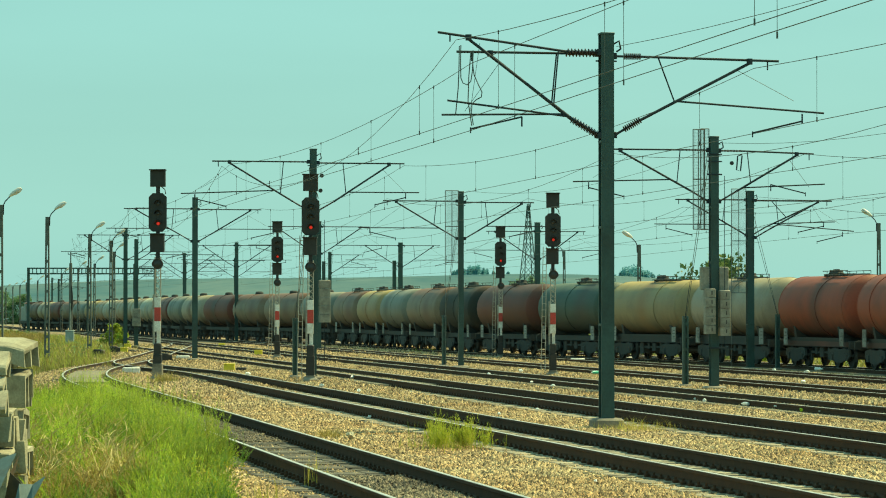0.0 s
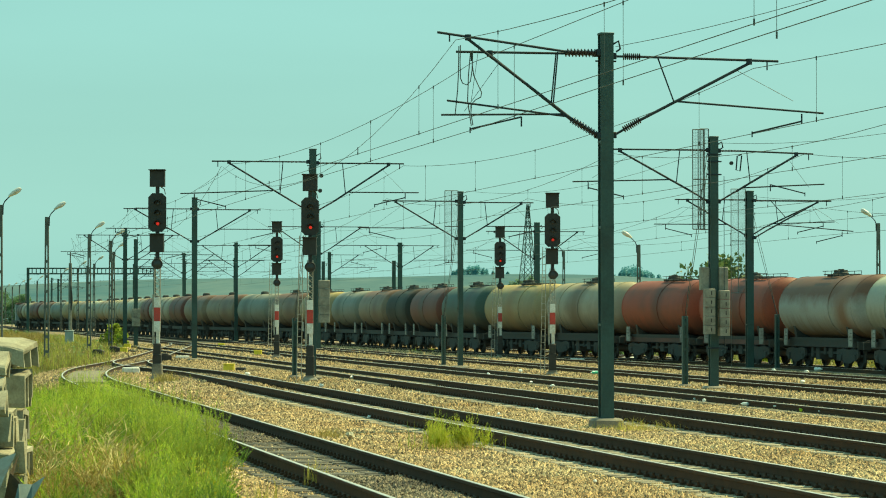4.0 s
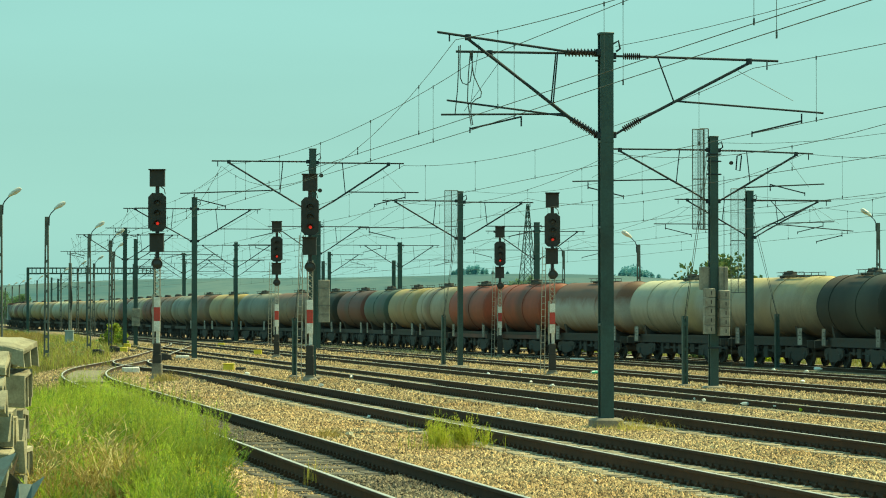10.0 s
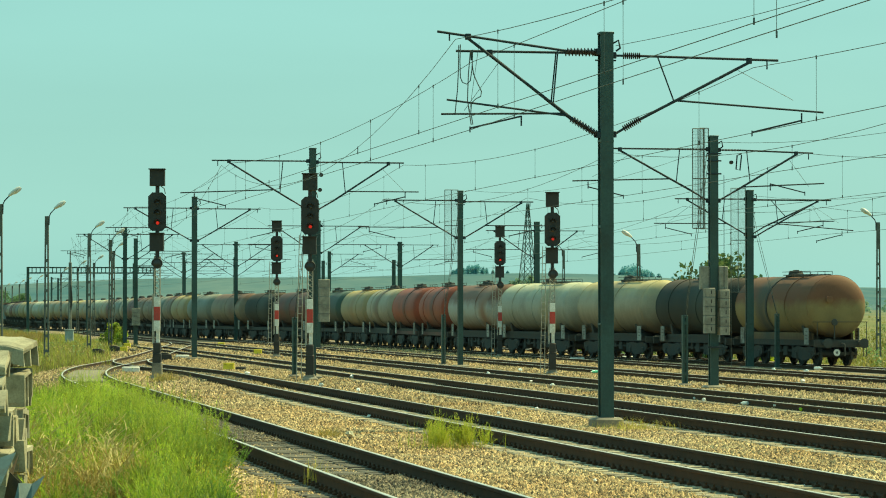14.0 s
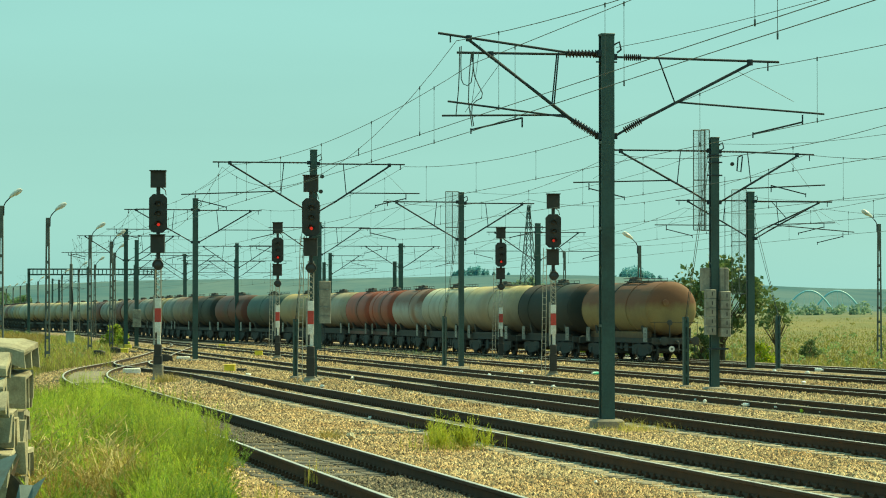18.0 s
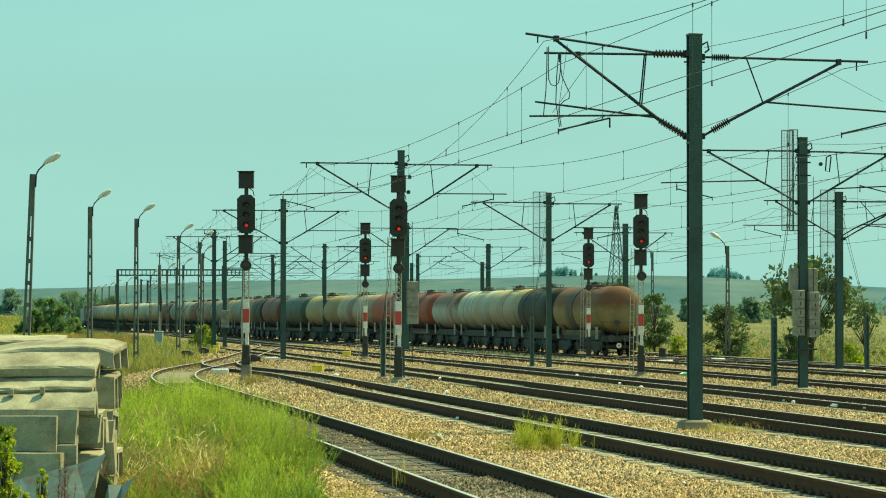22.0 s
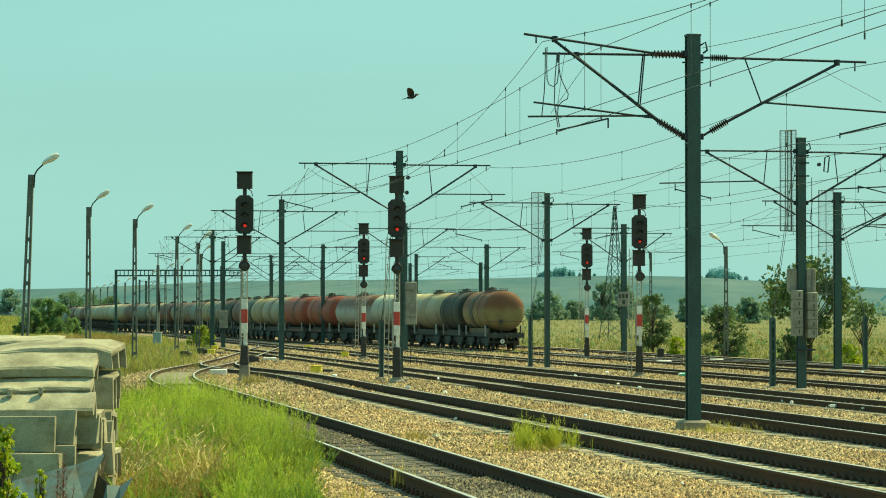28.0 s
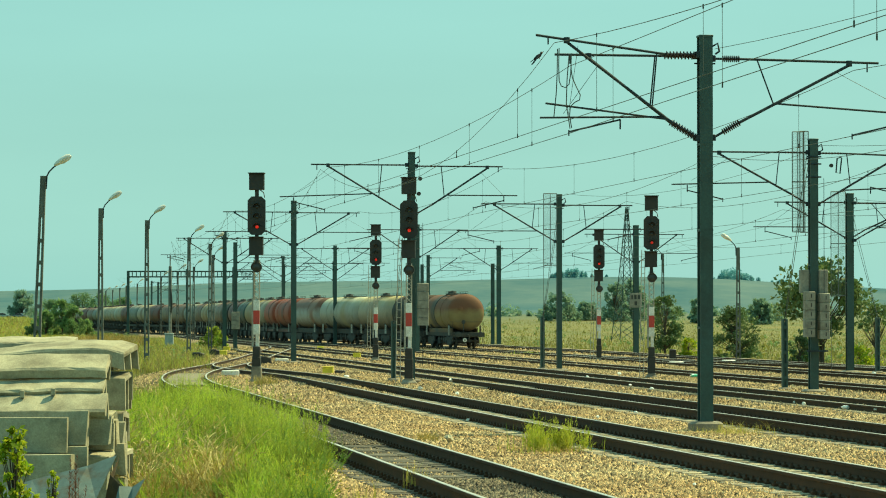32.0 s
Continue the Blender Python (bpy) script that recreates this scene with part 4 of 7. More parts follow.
# ---------------------------------------------------------------- colour-light signals
def signal(x, y, s=1.0, turn=0.0, lit=LENS_RED, climb=True, foot=0.24):
    owner = thing("railway_signal", "black three-lamp colour-light signal showing red on a red and white post", "signal", "yard signals", m=pose(x, y, 0, 0, 0, turn) @ Matrix.Scale(s, 4))
    part("footing", Shape().turned([(0.48, -0.2), (0.44, 0.06), (0.26, 0.16)], 4, Matrix.Rotation(radians(45), 4, "Z")).box(-0.20, -0.2, 0.1, 0.20, 0.2, foot, 0.03), CEMENT, owner, "concrete footing block")
    cab = part("cable_cabinet", Shape().box(-0.17, -0.19, foot - 0.02, 0.165, 0.19, 1.02, 0.02).box(-0.15, -0.17, 1.0, 0.145, 0.17, 1.45, 0.03), BLACK, owner, "black cable cabinet")
    part("cabinet_door", Shape().box(-0.13, -0.202, foot + 0.06, 0.13, -0.19, 0.94), BLACK, cab)
    part("cabinet_hinge", Shape().box(-0.185, -0.12, foot + 0.16, -0.165, 0.1, foot + 0.22).box(-0.185, -0.12, 0.82, -0.165, 0.1, 0.88), BLACK, cab)
    part("lower_post", Shape().box(-0.04, -0.07, 1.40, 0.10, 0.07, 1.95), WHITE, owner, "white lower post")
    part("post_channel", Shape().box(-0.2, -0.05, 1.40, -0.12, 0.05, 3.4), RAW, owner)
    for z0, z1, mat, lab in ((1.92, 2.33, WHITE, "white band board"), (2.332, 2.88, RED, "red band board"), (2.882, 3.28, WHITE, "white band board")):
        part("band_board", Shape().box(-0.125, -0.14, z0, 0.125, -0.09, z1, 0.01), mat, owner, lab)
    lat = Shape()
    for a in (-0.11, 0.11):
        for b in (-0.09, 0.09):
            lat.tube([(a, b, 1.9), (a, b, 4.9)], 0.018, 4)
    z = 3.3
    while z < 4.4:
        lat.tube([(-0.11, -0.09, z), (0.11, -0.09, z + 0.2)], 0.012, 4)
        lat.tube([(0.11, -0.09, z), (-0.11, -0.09, z + 0.2)], 0.012, 4)
        z += 0.22
    part("lattice_post", lat, RAW, owner, "pale steel lattice post")
    disc = part("marker_lamp", Shape().turned([(0.19, -0.12), (0.21, 0.0), (0.20, 0.14)], 16, Matrix.Translation((0.02, -0.2, 4.60)) @ Matrix.Rotation(radians(90), 4, "X")), BLACK, owner, "round black marker lamp")
    part("marker_hood", Shape().tube([(0.02 + 0.21 * math.cos(a), -0.42, 4.60 + 0.21 * math.sin(a)) for a in [radians(d) for d in range(-20, 201, 20)]], 0.02, 5), BLACK, disc)
    part("marker_lens", Shape().turned([(0.15, 0.145), (0.05, 0.155)], 14, Matrix.Translation((0.02, -0.2, 4.60)) @ Matrix.Rotation(radians(90), 4, "X")), LENS_DARK, disc)
    part("lower_neck", Shape().tube([(0, 0, 4.8), (0, 0, 8.0)], 0.085, 8), BLACK, owner)
    low = part("lower_box", Shape().box(-0.30, -0.20, 5.10, 0.26, 0.14, 5.82, 0.02), BLACK, owner, "black square lower indicator")
    part("visor", Shape().box(-0.33, -0.42, 5.80, 0.29, 0.14, 5.83), BLACK, low)
    cut = 0.16
    outline = [(-0.36 + cut, 5.90), (0.36 - cut, 5.90), (0.36, 5.90 + cut), (0.36, 7.44 - cut), (0.36 - cut, 7.44), (-0.36 + cut, 7.44), (-0.36, 7.44 - cut), (-0.36, 5.90 + cut)]
    head = part("signal_head", Shape().prism(outline, -0.14, -0.10).box(-0.2, -0.10, 6.05, 0.2, 0.16, 7.3, 0.03), BLACK, owner, "black eight-sided signal head")
    for i, z in enumerate((6.22, 6.62, 7.02)):
        m = Matrix.Translation((0.02, -0.14, z)) @ Matrix.Rotation(radians(90), 4, "X")
        lens = part("lens", Shape().turned([(0.066, 0.0), (0.066, 0.02), (0.025, 0.03)], 16, m), lit if i == 0 else LENS_DARK, head, "lit red lens" if i == 0 else "dark unlit lens")
        hood = Shape()
        for d in range(-10, 190, 20):
            a, b = radians(d), radians(d + 20)
            hood.put([(0.02 + r * math.cos(q), yy, z + r * math.sin(q)) for q in (a, b) for yy, r in ((-0.14, 0.13), (-0.36, 0.14))], [(0, 1, 3, 2)])
        part("hood", hood, BLACK, lens)
    top = part("top_box", Shape().box(-0.30, -0.20, 7.70, 0.30, 0.14, 8.36, 0.02), BLACK, owner, "black square top indicator")
    part("visor", Shape().box(-0.33, -0.40, 8.35, 0.33, 0.14, 8.385), BLACK, top)
    part("cable", Shape().tube([(0.1, 0.1, 7.72), (0.26, 0.12, 7.6), (0.3, 0.1, 7.4)], 0.02, 5), BLACK, owner)
    ladder = Shape()
    for a in (-0.36, -0.55):
        ladder.tube([(a * 1.0, 0.1, 0.0), (a * 0.8, 0.1, 5.9)], 0.018, 5)
    for i in range(19):
        u = i / 19
        ladder.tube([((-0.36) * (1 - 0.2 * u), 0.1, 0.3 + i * 0.3), ((-0.55) * (1 - 0.2 * u), 0.1, 0.3 + i * 0.3)], 0.013, 5)
    if climb:
        part("ladder", ladder, RAW, owner, "pale steel ladder")
    return owner


signal(-11.4, 121.8, climb=False, foot=0.66)
signal(-5.20, 119.4, 0.965)
signal(-9.83, 180.6, 0.965)
signal(3.38, 180.6, 0.925)
signal(4.68, 130.5, 0.93, 0, LENS_DIM)


# ---------------------------------------------------------------- yard lamps
def yard_lamp(x, y, h=8.1, turn=0.0, flip=1, lean=0.0):
    owner = thing("yard_lamp", "pierced concrete lamp post with a drooping lamp head", "lamp post", "yard lamps", m=pose(x, y, 0, 0, lean, turn))
    a, b = 0.115, 0.062
    legs = Shape()
    for s in (-1, 1):
        legs.put([(s * w + d, e, z) for w, z in ((a, -0.2), (b, h)) for d, e in ((-0.044, -0.07), (0.044, -0.07), (0.044, 0.07), (-0.044, 0.07))],
                 [(0, 1, 5, 4), (1, 2, 6, 5), (2, 3, 7, 6), (3, 0, 4, 7), (4, 5, 6, 7)])
    for i in range(7):
        z = 0.4 + i * h * 0.105
        w = a + (b - a) * z / h
        legs.box(-w, -0.085, z, w, 0.085, z + 0.16)
    legs.box(-b, -0.085, h * 0.8, b, 0.085, h)
    part("post", legs, POLE, owner, "pierced dark concrete post")
    f = flip
    part("arm", Shape().tube([(f * 0.13, 0, h - 0.5), (f * 0.14, 0, h), (f * 0.22, 0, h + 0.17), (f * 0.40, 0, h + 0.36), (f * 0.52, 0, h + 0.46)], 0.03, 7), TUBE, owner, "bent steel arm")
    m = Matrix.Translation((f * 0.70, 0, h + 0.63)) @ Matrix.Rotation(radians(f * (90 - 36)), 4, "Y")
    head = Shape().turned([(0.05, -0.36), (0.11, -0.25), (0.16, 0.0), (0.14, 0.26), (0.05, 0.38)], 12)
    head.moved(m @ Matrix.Diagonal((0.75, 1, 1, 1)))
    hd = part("lamp_head", head, LAMP_HEAD, owner, "grey drooping lamp head")
    bowl = Shape().turned([(0.03, -0.2), (0.11, -0.05), (0.11, 0.2), (0.04, 0.34)], 10).moved(m @ Matrix.Translation((f * 0.07, 0, 0.06)) @ Matrix.Diagonal((0.75, 0.9, 1, 1)))
    part("bowl", bowl, WHITE, hd, "pale glass bowl")


yard_lamp(-19.62, 117.8, lean=2.0)
for x, y in ((-22.25, 153.3), (-22.4, 172.5), (-24.35, 210.0), (-24.9, 228.5), (-29.1, 269.5), (-38.2, 334.0), (-43.8, 366.0), (-53.2, 425.0), (-67.3, 506.0), (-73.8, 540.0), (-80.5, 580.0), (-87.5, 620.0), (-93.5, 652.0)):
    yard_lamp(x, y)
yard_lamp(12.19, 190.0, 6.92, 0, -1)
yard_lamp(26.3, 184.3, 8.1, 0, -1)
yard_lamp(10.37, 262.0, 8.0, 0, -1)


# ---------------------------------------------------------------- far gantry, pylon, arches
def gantry():
    owner = thing("signal_gantry", "long grey lattice gantry across the tracks", "gantry", m=pose(-61.2, 450, 0, 0, 0, 4))
    for x in (0.0, 18.6):
        part("leg", Shape().box(x - 0.2, -0.2, -0.2, x + 0.2, 0.2, 9.4, 0.03), MAST, owner)
    beam = Shape().box(0, -0.2, 9.2, 18.6, 0.2, 9.4).box(0, -0.2, 8.4, 18.6, 0.2, 8.6)
    for i in range(32):
        beam.box(i * 0.6 - 0.06, -0.15, 8.5, i * 0.6 + 0.06, 0.15, 9.3)
    part("lattice_beam", beam, MAST, owner, "lattice cross beam")


gantry()


def pylon(x, y, h):
    owner = thing("power_pylon", "grey lattice power pylon in the meadow", "pylon", m=pose(x, y, 0.0, 0, 0, 20))
    legs = Shape()
    half = lambda z: 1.25 * (1 - z / h) ** 1.15 + 0.12
    levels = [h * (1 - (1 - i / 11) ** 1.25) for i in range(12)]
    for sx in (-1, 1):
        for sy in (-1, 1):
            legs.tube([(sx * half(z), sy * half(z), z - 0.2) for z in levels], 0.05, 4)
    part("leg_frame", legs, MAST, owner)
    br = Shape()
    for z0, z1 in zip(levels, levels[1:]):
        a, b = half(z0), half(z1)
        for p, q in (((-a, -a), (b, -b)), ((a, -a), (-b, -b)), ((a, -a), (b, b)), ((a, a), (b, -b)), ((-a, -a), (-b, b)), ((-a, a), (-b, -b)), ((-a, a), (b, b)), ((a, a), (-b, b))):
            br.tube([(*p, z0), (*q, z1)], 0.03, 4)
    tagged(part("bracing", br, MAST, owner), kind="stuff")


pylon(9.6, 345, 15.0)


def arch_bridge():
    """Two blue steel arches far across the meadow."""
    owner = thing("arch_bridge", "pale blue steel twin-arch bridge beyond the meadow", "bridge", m=pose(91, 760, land(91, 760) - 0.5, 0, 0, 0))
    for x0 in (0.0, 7.4):
        pts = [(x0 - 6.4 + 12.8 * i / 20, 3.0 * (x0 > 1), 5.9 * (1 - (2 * i / 20 - 1) ** 2)) for i in range(21)]
        arch = part("arch", Shape().tube(pts, 0.24, 6), BLUE, owner, "pale blue steel arch")
        for i in (5, 8, 10, 12, 15):
            part("hanger", Shape().tube([pts[i], (pts[i][0], pts[i][1], 0.2)], 0.03, 4), BLUE, arch)
    part("deck", Shape().box(-8, -1, 0.0, 16, 4.5, 0.35), BLUE, owner)


arch_bridge()


# ---------------------------------------------------------------- the goods train
def way_table():
    """Points along the train's way at equal steps of its length; 140 m along lies 140 m ahead."""
    ys = np.arange(10, 900, 0.25)
    xs = np.array([train_line(y) for y in ys])
    s = np.concatenate([[0], np.cumsum(np.hypot(np.diff(xs), np.diff(ys)))])
    return xs, ys, s - np.interp(140, ys, s) + 140


WAY_X, WAY_Y, WAY_S = way_table()
LAST_ROW = 32


def tail_at(t):
    return 64.34 + 5.3086 * t + 0.00418 * t * t


def on_way(s):
    return float(np.interp(s, WAY_S, WAY_X)), float(np.interp(s, WAY_S, WAY_Y))


def wagon_pose(mid, half, t):
    a, b = on_way(tail_at(t) + mid - half), on_way(tail_at(t) + mid + half)
    return pose((a[0] + b[0]) / 2, (a[1] + b[1]) / 2, RAIL_TOP, 0, 0, math.degrees(math.atan2(b[1] - a[1], b[0] - a[0])))


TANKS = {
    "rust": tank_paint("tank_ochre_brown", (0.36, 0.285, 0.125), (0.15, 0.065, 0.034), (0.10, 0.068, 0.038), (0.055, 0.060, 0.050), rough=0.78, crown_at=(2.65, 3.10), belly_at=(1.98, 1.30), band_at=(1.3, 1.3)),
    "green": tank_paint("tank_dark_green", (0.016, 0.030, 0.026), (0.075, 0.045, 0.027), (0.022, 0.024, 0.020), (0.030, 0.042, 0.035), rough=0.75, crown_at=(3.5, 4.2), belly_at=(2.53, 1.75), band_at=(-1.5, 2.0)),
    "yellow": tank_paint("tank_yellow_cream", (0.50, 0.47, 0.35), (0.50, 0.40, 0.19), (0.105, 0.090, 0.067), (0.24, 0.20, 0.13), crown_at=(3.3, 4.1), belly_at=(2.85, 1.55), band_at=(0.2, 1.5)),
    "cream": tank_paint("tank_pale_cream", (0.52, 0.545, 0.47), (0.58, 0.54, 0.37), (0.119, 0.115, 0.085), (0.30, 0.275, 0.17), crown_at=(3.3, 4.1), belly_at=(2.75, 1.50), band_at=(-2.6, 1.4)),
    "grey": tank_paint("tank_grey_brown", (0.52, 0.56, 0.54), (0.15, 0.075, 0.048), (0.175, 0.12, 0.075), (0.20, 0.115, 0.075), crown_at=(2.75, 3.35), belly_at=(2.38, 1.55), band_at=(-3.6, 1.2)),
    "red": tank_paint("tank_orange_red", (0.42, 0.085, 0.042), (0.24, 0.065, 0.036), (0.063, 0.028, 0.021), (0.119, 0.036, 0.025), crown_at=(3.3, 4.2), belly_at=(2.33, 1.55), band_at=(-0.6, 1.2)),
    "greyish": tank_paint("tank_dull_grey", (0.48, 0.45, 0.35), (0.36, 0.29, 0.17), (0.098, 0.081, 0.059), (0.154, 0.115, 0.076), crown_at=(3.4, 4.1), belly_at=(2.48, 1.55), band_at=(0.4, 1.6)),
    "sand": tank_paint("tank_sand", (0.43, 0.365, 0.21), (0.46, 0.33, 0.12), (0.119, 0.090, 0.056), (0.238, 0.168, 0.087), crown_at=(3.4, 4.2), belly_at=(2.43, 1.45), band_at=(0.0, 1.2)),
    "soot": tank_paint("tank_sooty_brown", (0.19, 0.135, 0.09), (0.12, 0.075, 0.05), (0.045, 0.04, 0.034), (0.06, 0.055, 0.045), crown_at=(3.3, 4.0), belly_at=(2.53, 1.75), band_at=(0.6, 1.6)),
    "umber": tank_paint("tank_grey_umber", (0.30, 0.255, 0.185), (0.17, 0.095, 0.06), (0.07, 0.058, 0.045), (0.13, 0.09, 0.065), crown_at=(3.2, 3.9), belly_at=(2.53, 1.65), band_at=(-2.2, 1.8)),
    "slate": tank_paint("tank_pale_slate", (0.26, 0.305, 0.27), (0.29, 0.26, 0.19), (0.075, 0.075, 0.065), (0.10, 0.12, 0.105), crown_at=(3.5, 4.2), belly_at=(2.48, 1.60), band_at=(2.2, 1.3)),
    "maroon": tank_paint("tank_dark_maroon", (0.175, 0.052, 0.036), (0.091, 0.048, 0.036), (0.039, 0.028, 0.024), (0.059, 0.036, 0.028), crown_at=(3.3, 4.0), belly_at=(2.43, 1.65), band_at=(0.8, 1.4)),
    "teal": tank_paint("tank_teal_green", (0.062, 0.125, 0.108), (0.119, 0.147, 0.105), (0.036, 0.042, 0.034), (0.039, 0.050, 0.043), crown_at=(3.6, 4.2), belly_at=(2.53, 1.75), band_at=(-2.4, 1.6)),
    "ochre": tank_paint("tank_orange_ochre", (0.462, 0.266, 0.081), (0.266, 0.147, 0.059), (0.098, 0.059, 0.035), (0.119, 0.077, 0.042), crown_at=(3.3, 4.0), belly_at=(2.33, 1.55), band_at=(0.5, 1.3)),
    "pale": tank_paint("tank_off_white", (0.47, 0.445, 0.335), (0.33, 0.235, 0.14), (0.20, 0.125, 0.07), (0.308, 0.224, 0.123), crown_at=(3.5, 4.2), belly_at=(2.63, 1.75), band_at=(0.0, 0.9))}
LABELS = {"rust": "rusty ochre tank wagon with dark band", "green": "dark green tank wagon with worn paint", "yellow": "yellow-cream tank wagon with a roof walkway",
          "cream": "pale cream tank wagon with dirty shade-darkened belly", "grey": "grey tank wagon with a brown rusty crown", "red": "faded orange-red tank wagon", "greyish": "dull grey-beige tank wagon",
          "sand": "sand-yellow tank wagon", "maroon": "dark maroon tank wagon", "soot": "sooty dark brown tank wagon", "umber": "grey-brown tank wagon with a rusty crown", "slate": "pale slate-green tank wagon", "teal": "teal green tank wagon", "ochre": "orange-ochre tank wagon", "pale": "off-white tank wagon with rusty drips"}
# tank fronts, metres ahead of the rear end of the last tank
FRONTS = [10.6, 21.4, 32.9, 46.7, 58.7, 69.3, 80.1, 91.8, 103.5, 114.6, 126.6, 136.8, 149.6, 161.0, 172.0, 181.9]
ORDER = ["rust", "green", "yellow", "cream", "grey", "red", "red", "greyish", "sand", "teal", "maroon", "green", "umber", "slate", "sand", "umber", "slate",
         "umber", "umber", "maroon", "greyish", "slate", "maroon", "pale", "cream", "pale", "yellow", "pale", "pale", "cream", "pale", "sand", "slate", "umber", "maroon", "greyish", "soot"]
while len(FRONTS) < len(ORDER):
    FRONTS.append(FRONTS[-1] + (11.4, 12.2, 11.0, 11.8)[len(FRONTS) % 4])

AXIS_Z, TANK_R = 2.74, 1.43
FLAT = Matrix.Rotation(radians(90), 4, "Y")


def tank_shape(half, n=40):
    """The barrel with dished ends, lying along x."""
    dish = [(0.0, -0.36), (0.30, -0.35), (0.62, -0.31), (0.95, -0.235), (1.18, -0.14), (1.33, -0.03), (1.405, 0.08), (TANK_R, 0.20)]
    prof = [(max(r, 0.02), -half + 0.40 + z) for r, z in dish]
    for k in range(1, 6):
        prof.append((TANK_R, -half + 0.70 + (2 * half - 1.4) * k / 6))
    prof += [(max(r, 0.02), half - 0.40 - z) for r, z in reversed(dish)]
    return Shape().turned(prof, n, Matrix.Translation((0, 0, AXIS_Z)) @ FLAT)


def hoop(x, w, r0, r1, n=40):
    return Shape().turned([(r0, -w / 2), (r1, -w / 2), (r1, w / 2), (r0, w / 2)], n, Matrix.Translation((x, 0, AXIS_Z)) @ FLAT)


def wheelset_mesh(n=18):
    s = Shape()
    turn = Matrix.Rotation(radians(90), 4, "X")
    for y in (-0.75, 0.75):
        e = 1 if y > 0 else -1
        prof = [(0.08, 0.10), (0.14, 0.09), (0.16, 0.03), (0.38, 0.02), (0.39, 0.065), (0.46, 0.065), (0.465, -0.05), (0.49, -0.075), (0.49, -0.085), (0.39, -0.08), (0.38, -0.01), (0.16, -0.02), (0.10, -0.09)]
        s.turned(prof, n, Matrix.Translation((0, y, 0)) @ Matrix.Diagonal((1, e, 1, 1)) @ Matrix.Rotation(radians(-90), 4, "X"))
    s.tube([(0, -1.05, 0), (0, 1.05, 0)], 0.075, 10)
    for y in (-0.845, 0.845):
        s.box(-0.03, y - 0.008, 0.2, 0.03, y + 0.008, 0.34)
    return s.mesh("wheelset", WHEEL)


WHEELSET, FAR_WHEELSET = wheelset_mesh(), wheelset_mesh(10)


def bogie_meshes():
    side = Shape()
    outline = [(-1.35, 0.52), (-1.30, 0.80), (-0.65, 0.90), (-0.35, 0.84), (0.35, 0.84), (0.65, 0.90), (1.30, 0.80), (1.35, 0.52), (1.05, 0.36), (0.75, 0.40), (0.40, 0.24), (-0.40, 0.24), (-0.75, 0.40), (-1.05, 0.36)]
    side.prism(outline, -0.05, 0.05)
    for x in (-0.9, 0.9):
        side.box(x - 0.15, -0.13, 0.33, x + 0.15, 0.1, 0.62, 0.03)
        for d in (-0.22, 0.22):
            side.turned([(0.065, 0.42), (0.065, 0.7)], 8, Matrix.Translation((x + d, 0, 0)))
    beam = Shape().box(-0.2, -0.95, 0.45, 0.2, 0.95, 0.75, 0.04).turned([(0.3, 0.74), (0.3, 0.9)], 12)
    for x in (-1.3, 1.3):
        beam.box(x - 0.06, -0.95, 0.5, x + 0.06, 0.95, 0.62)
    brake = Shape().box(-0.06, -0.05, 0.28, 0.06, 0.05, 0.66, 0.01)
    return side.mesh("side_frame", FRAME_BLACK), beam.mesh("bolster", FRAME_BLACK), brake.mesh("brake_shoe", FRAME_BLACK)


SIDE_FRAME, BOLSTER, BRAKES = bogie_meshes()
BUFFER = Shape().turned([(0.11, 0.0), (0.10, 0.30), (0.06, 0.31), (0.06, 0.52), (0.22, 0.53), (0.225, 0.575), (0.1, 0.60)], 14, FLAT).mesh("buffer", FRAME_BLACK)
HOOK = Shape().box(0, -0.05, -0.06, 0.28, 0.05, 0.06, 0.02).tube([(0.25, 0, 0.02), (0.42, 0, -0.02), (0.44, 0, -0.38), (0.40, 0, -0.52)], 0.035, 6).mesh("coupling", FRAME_BLACK)
WAGONS, SPINNING = [], []


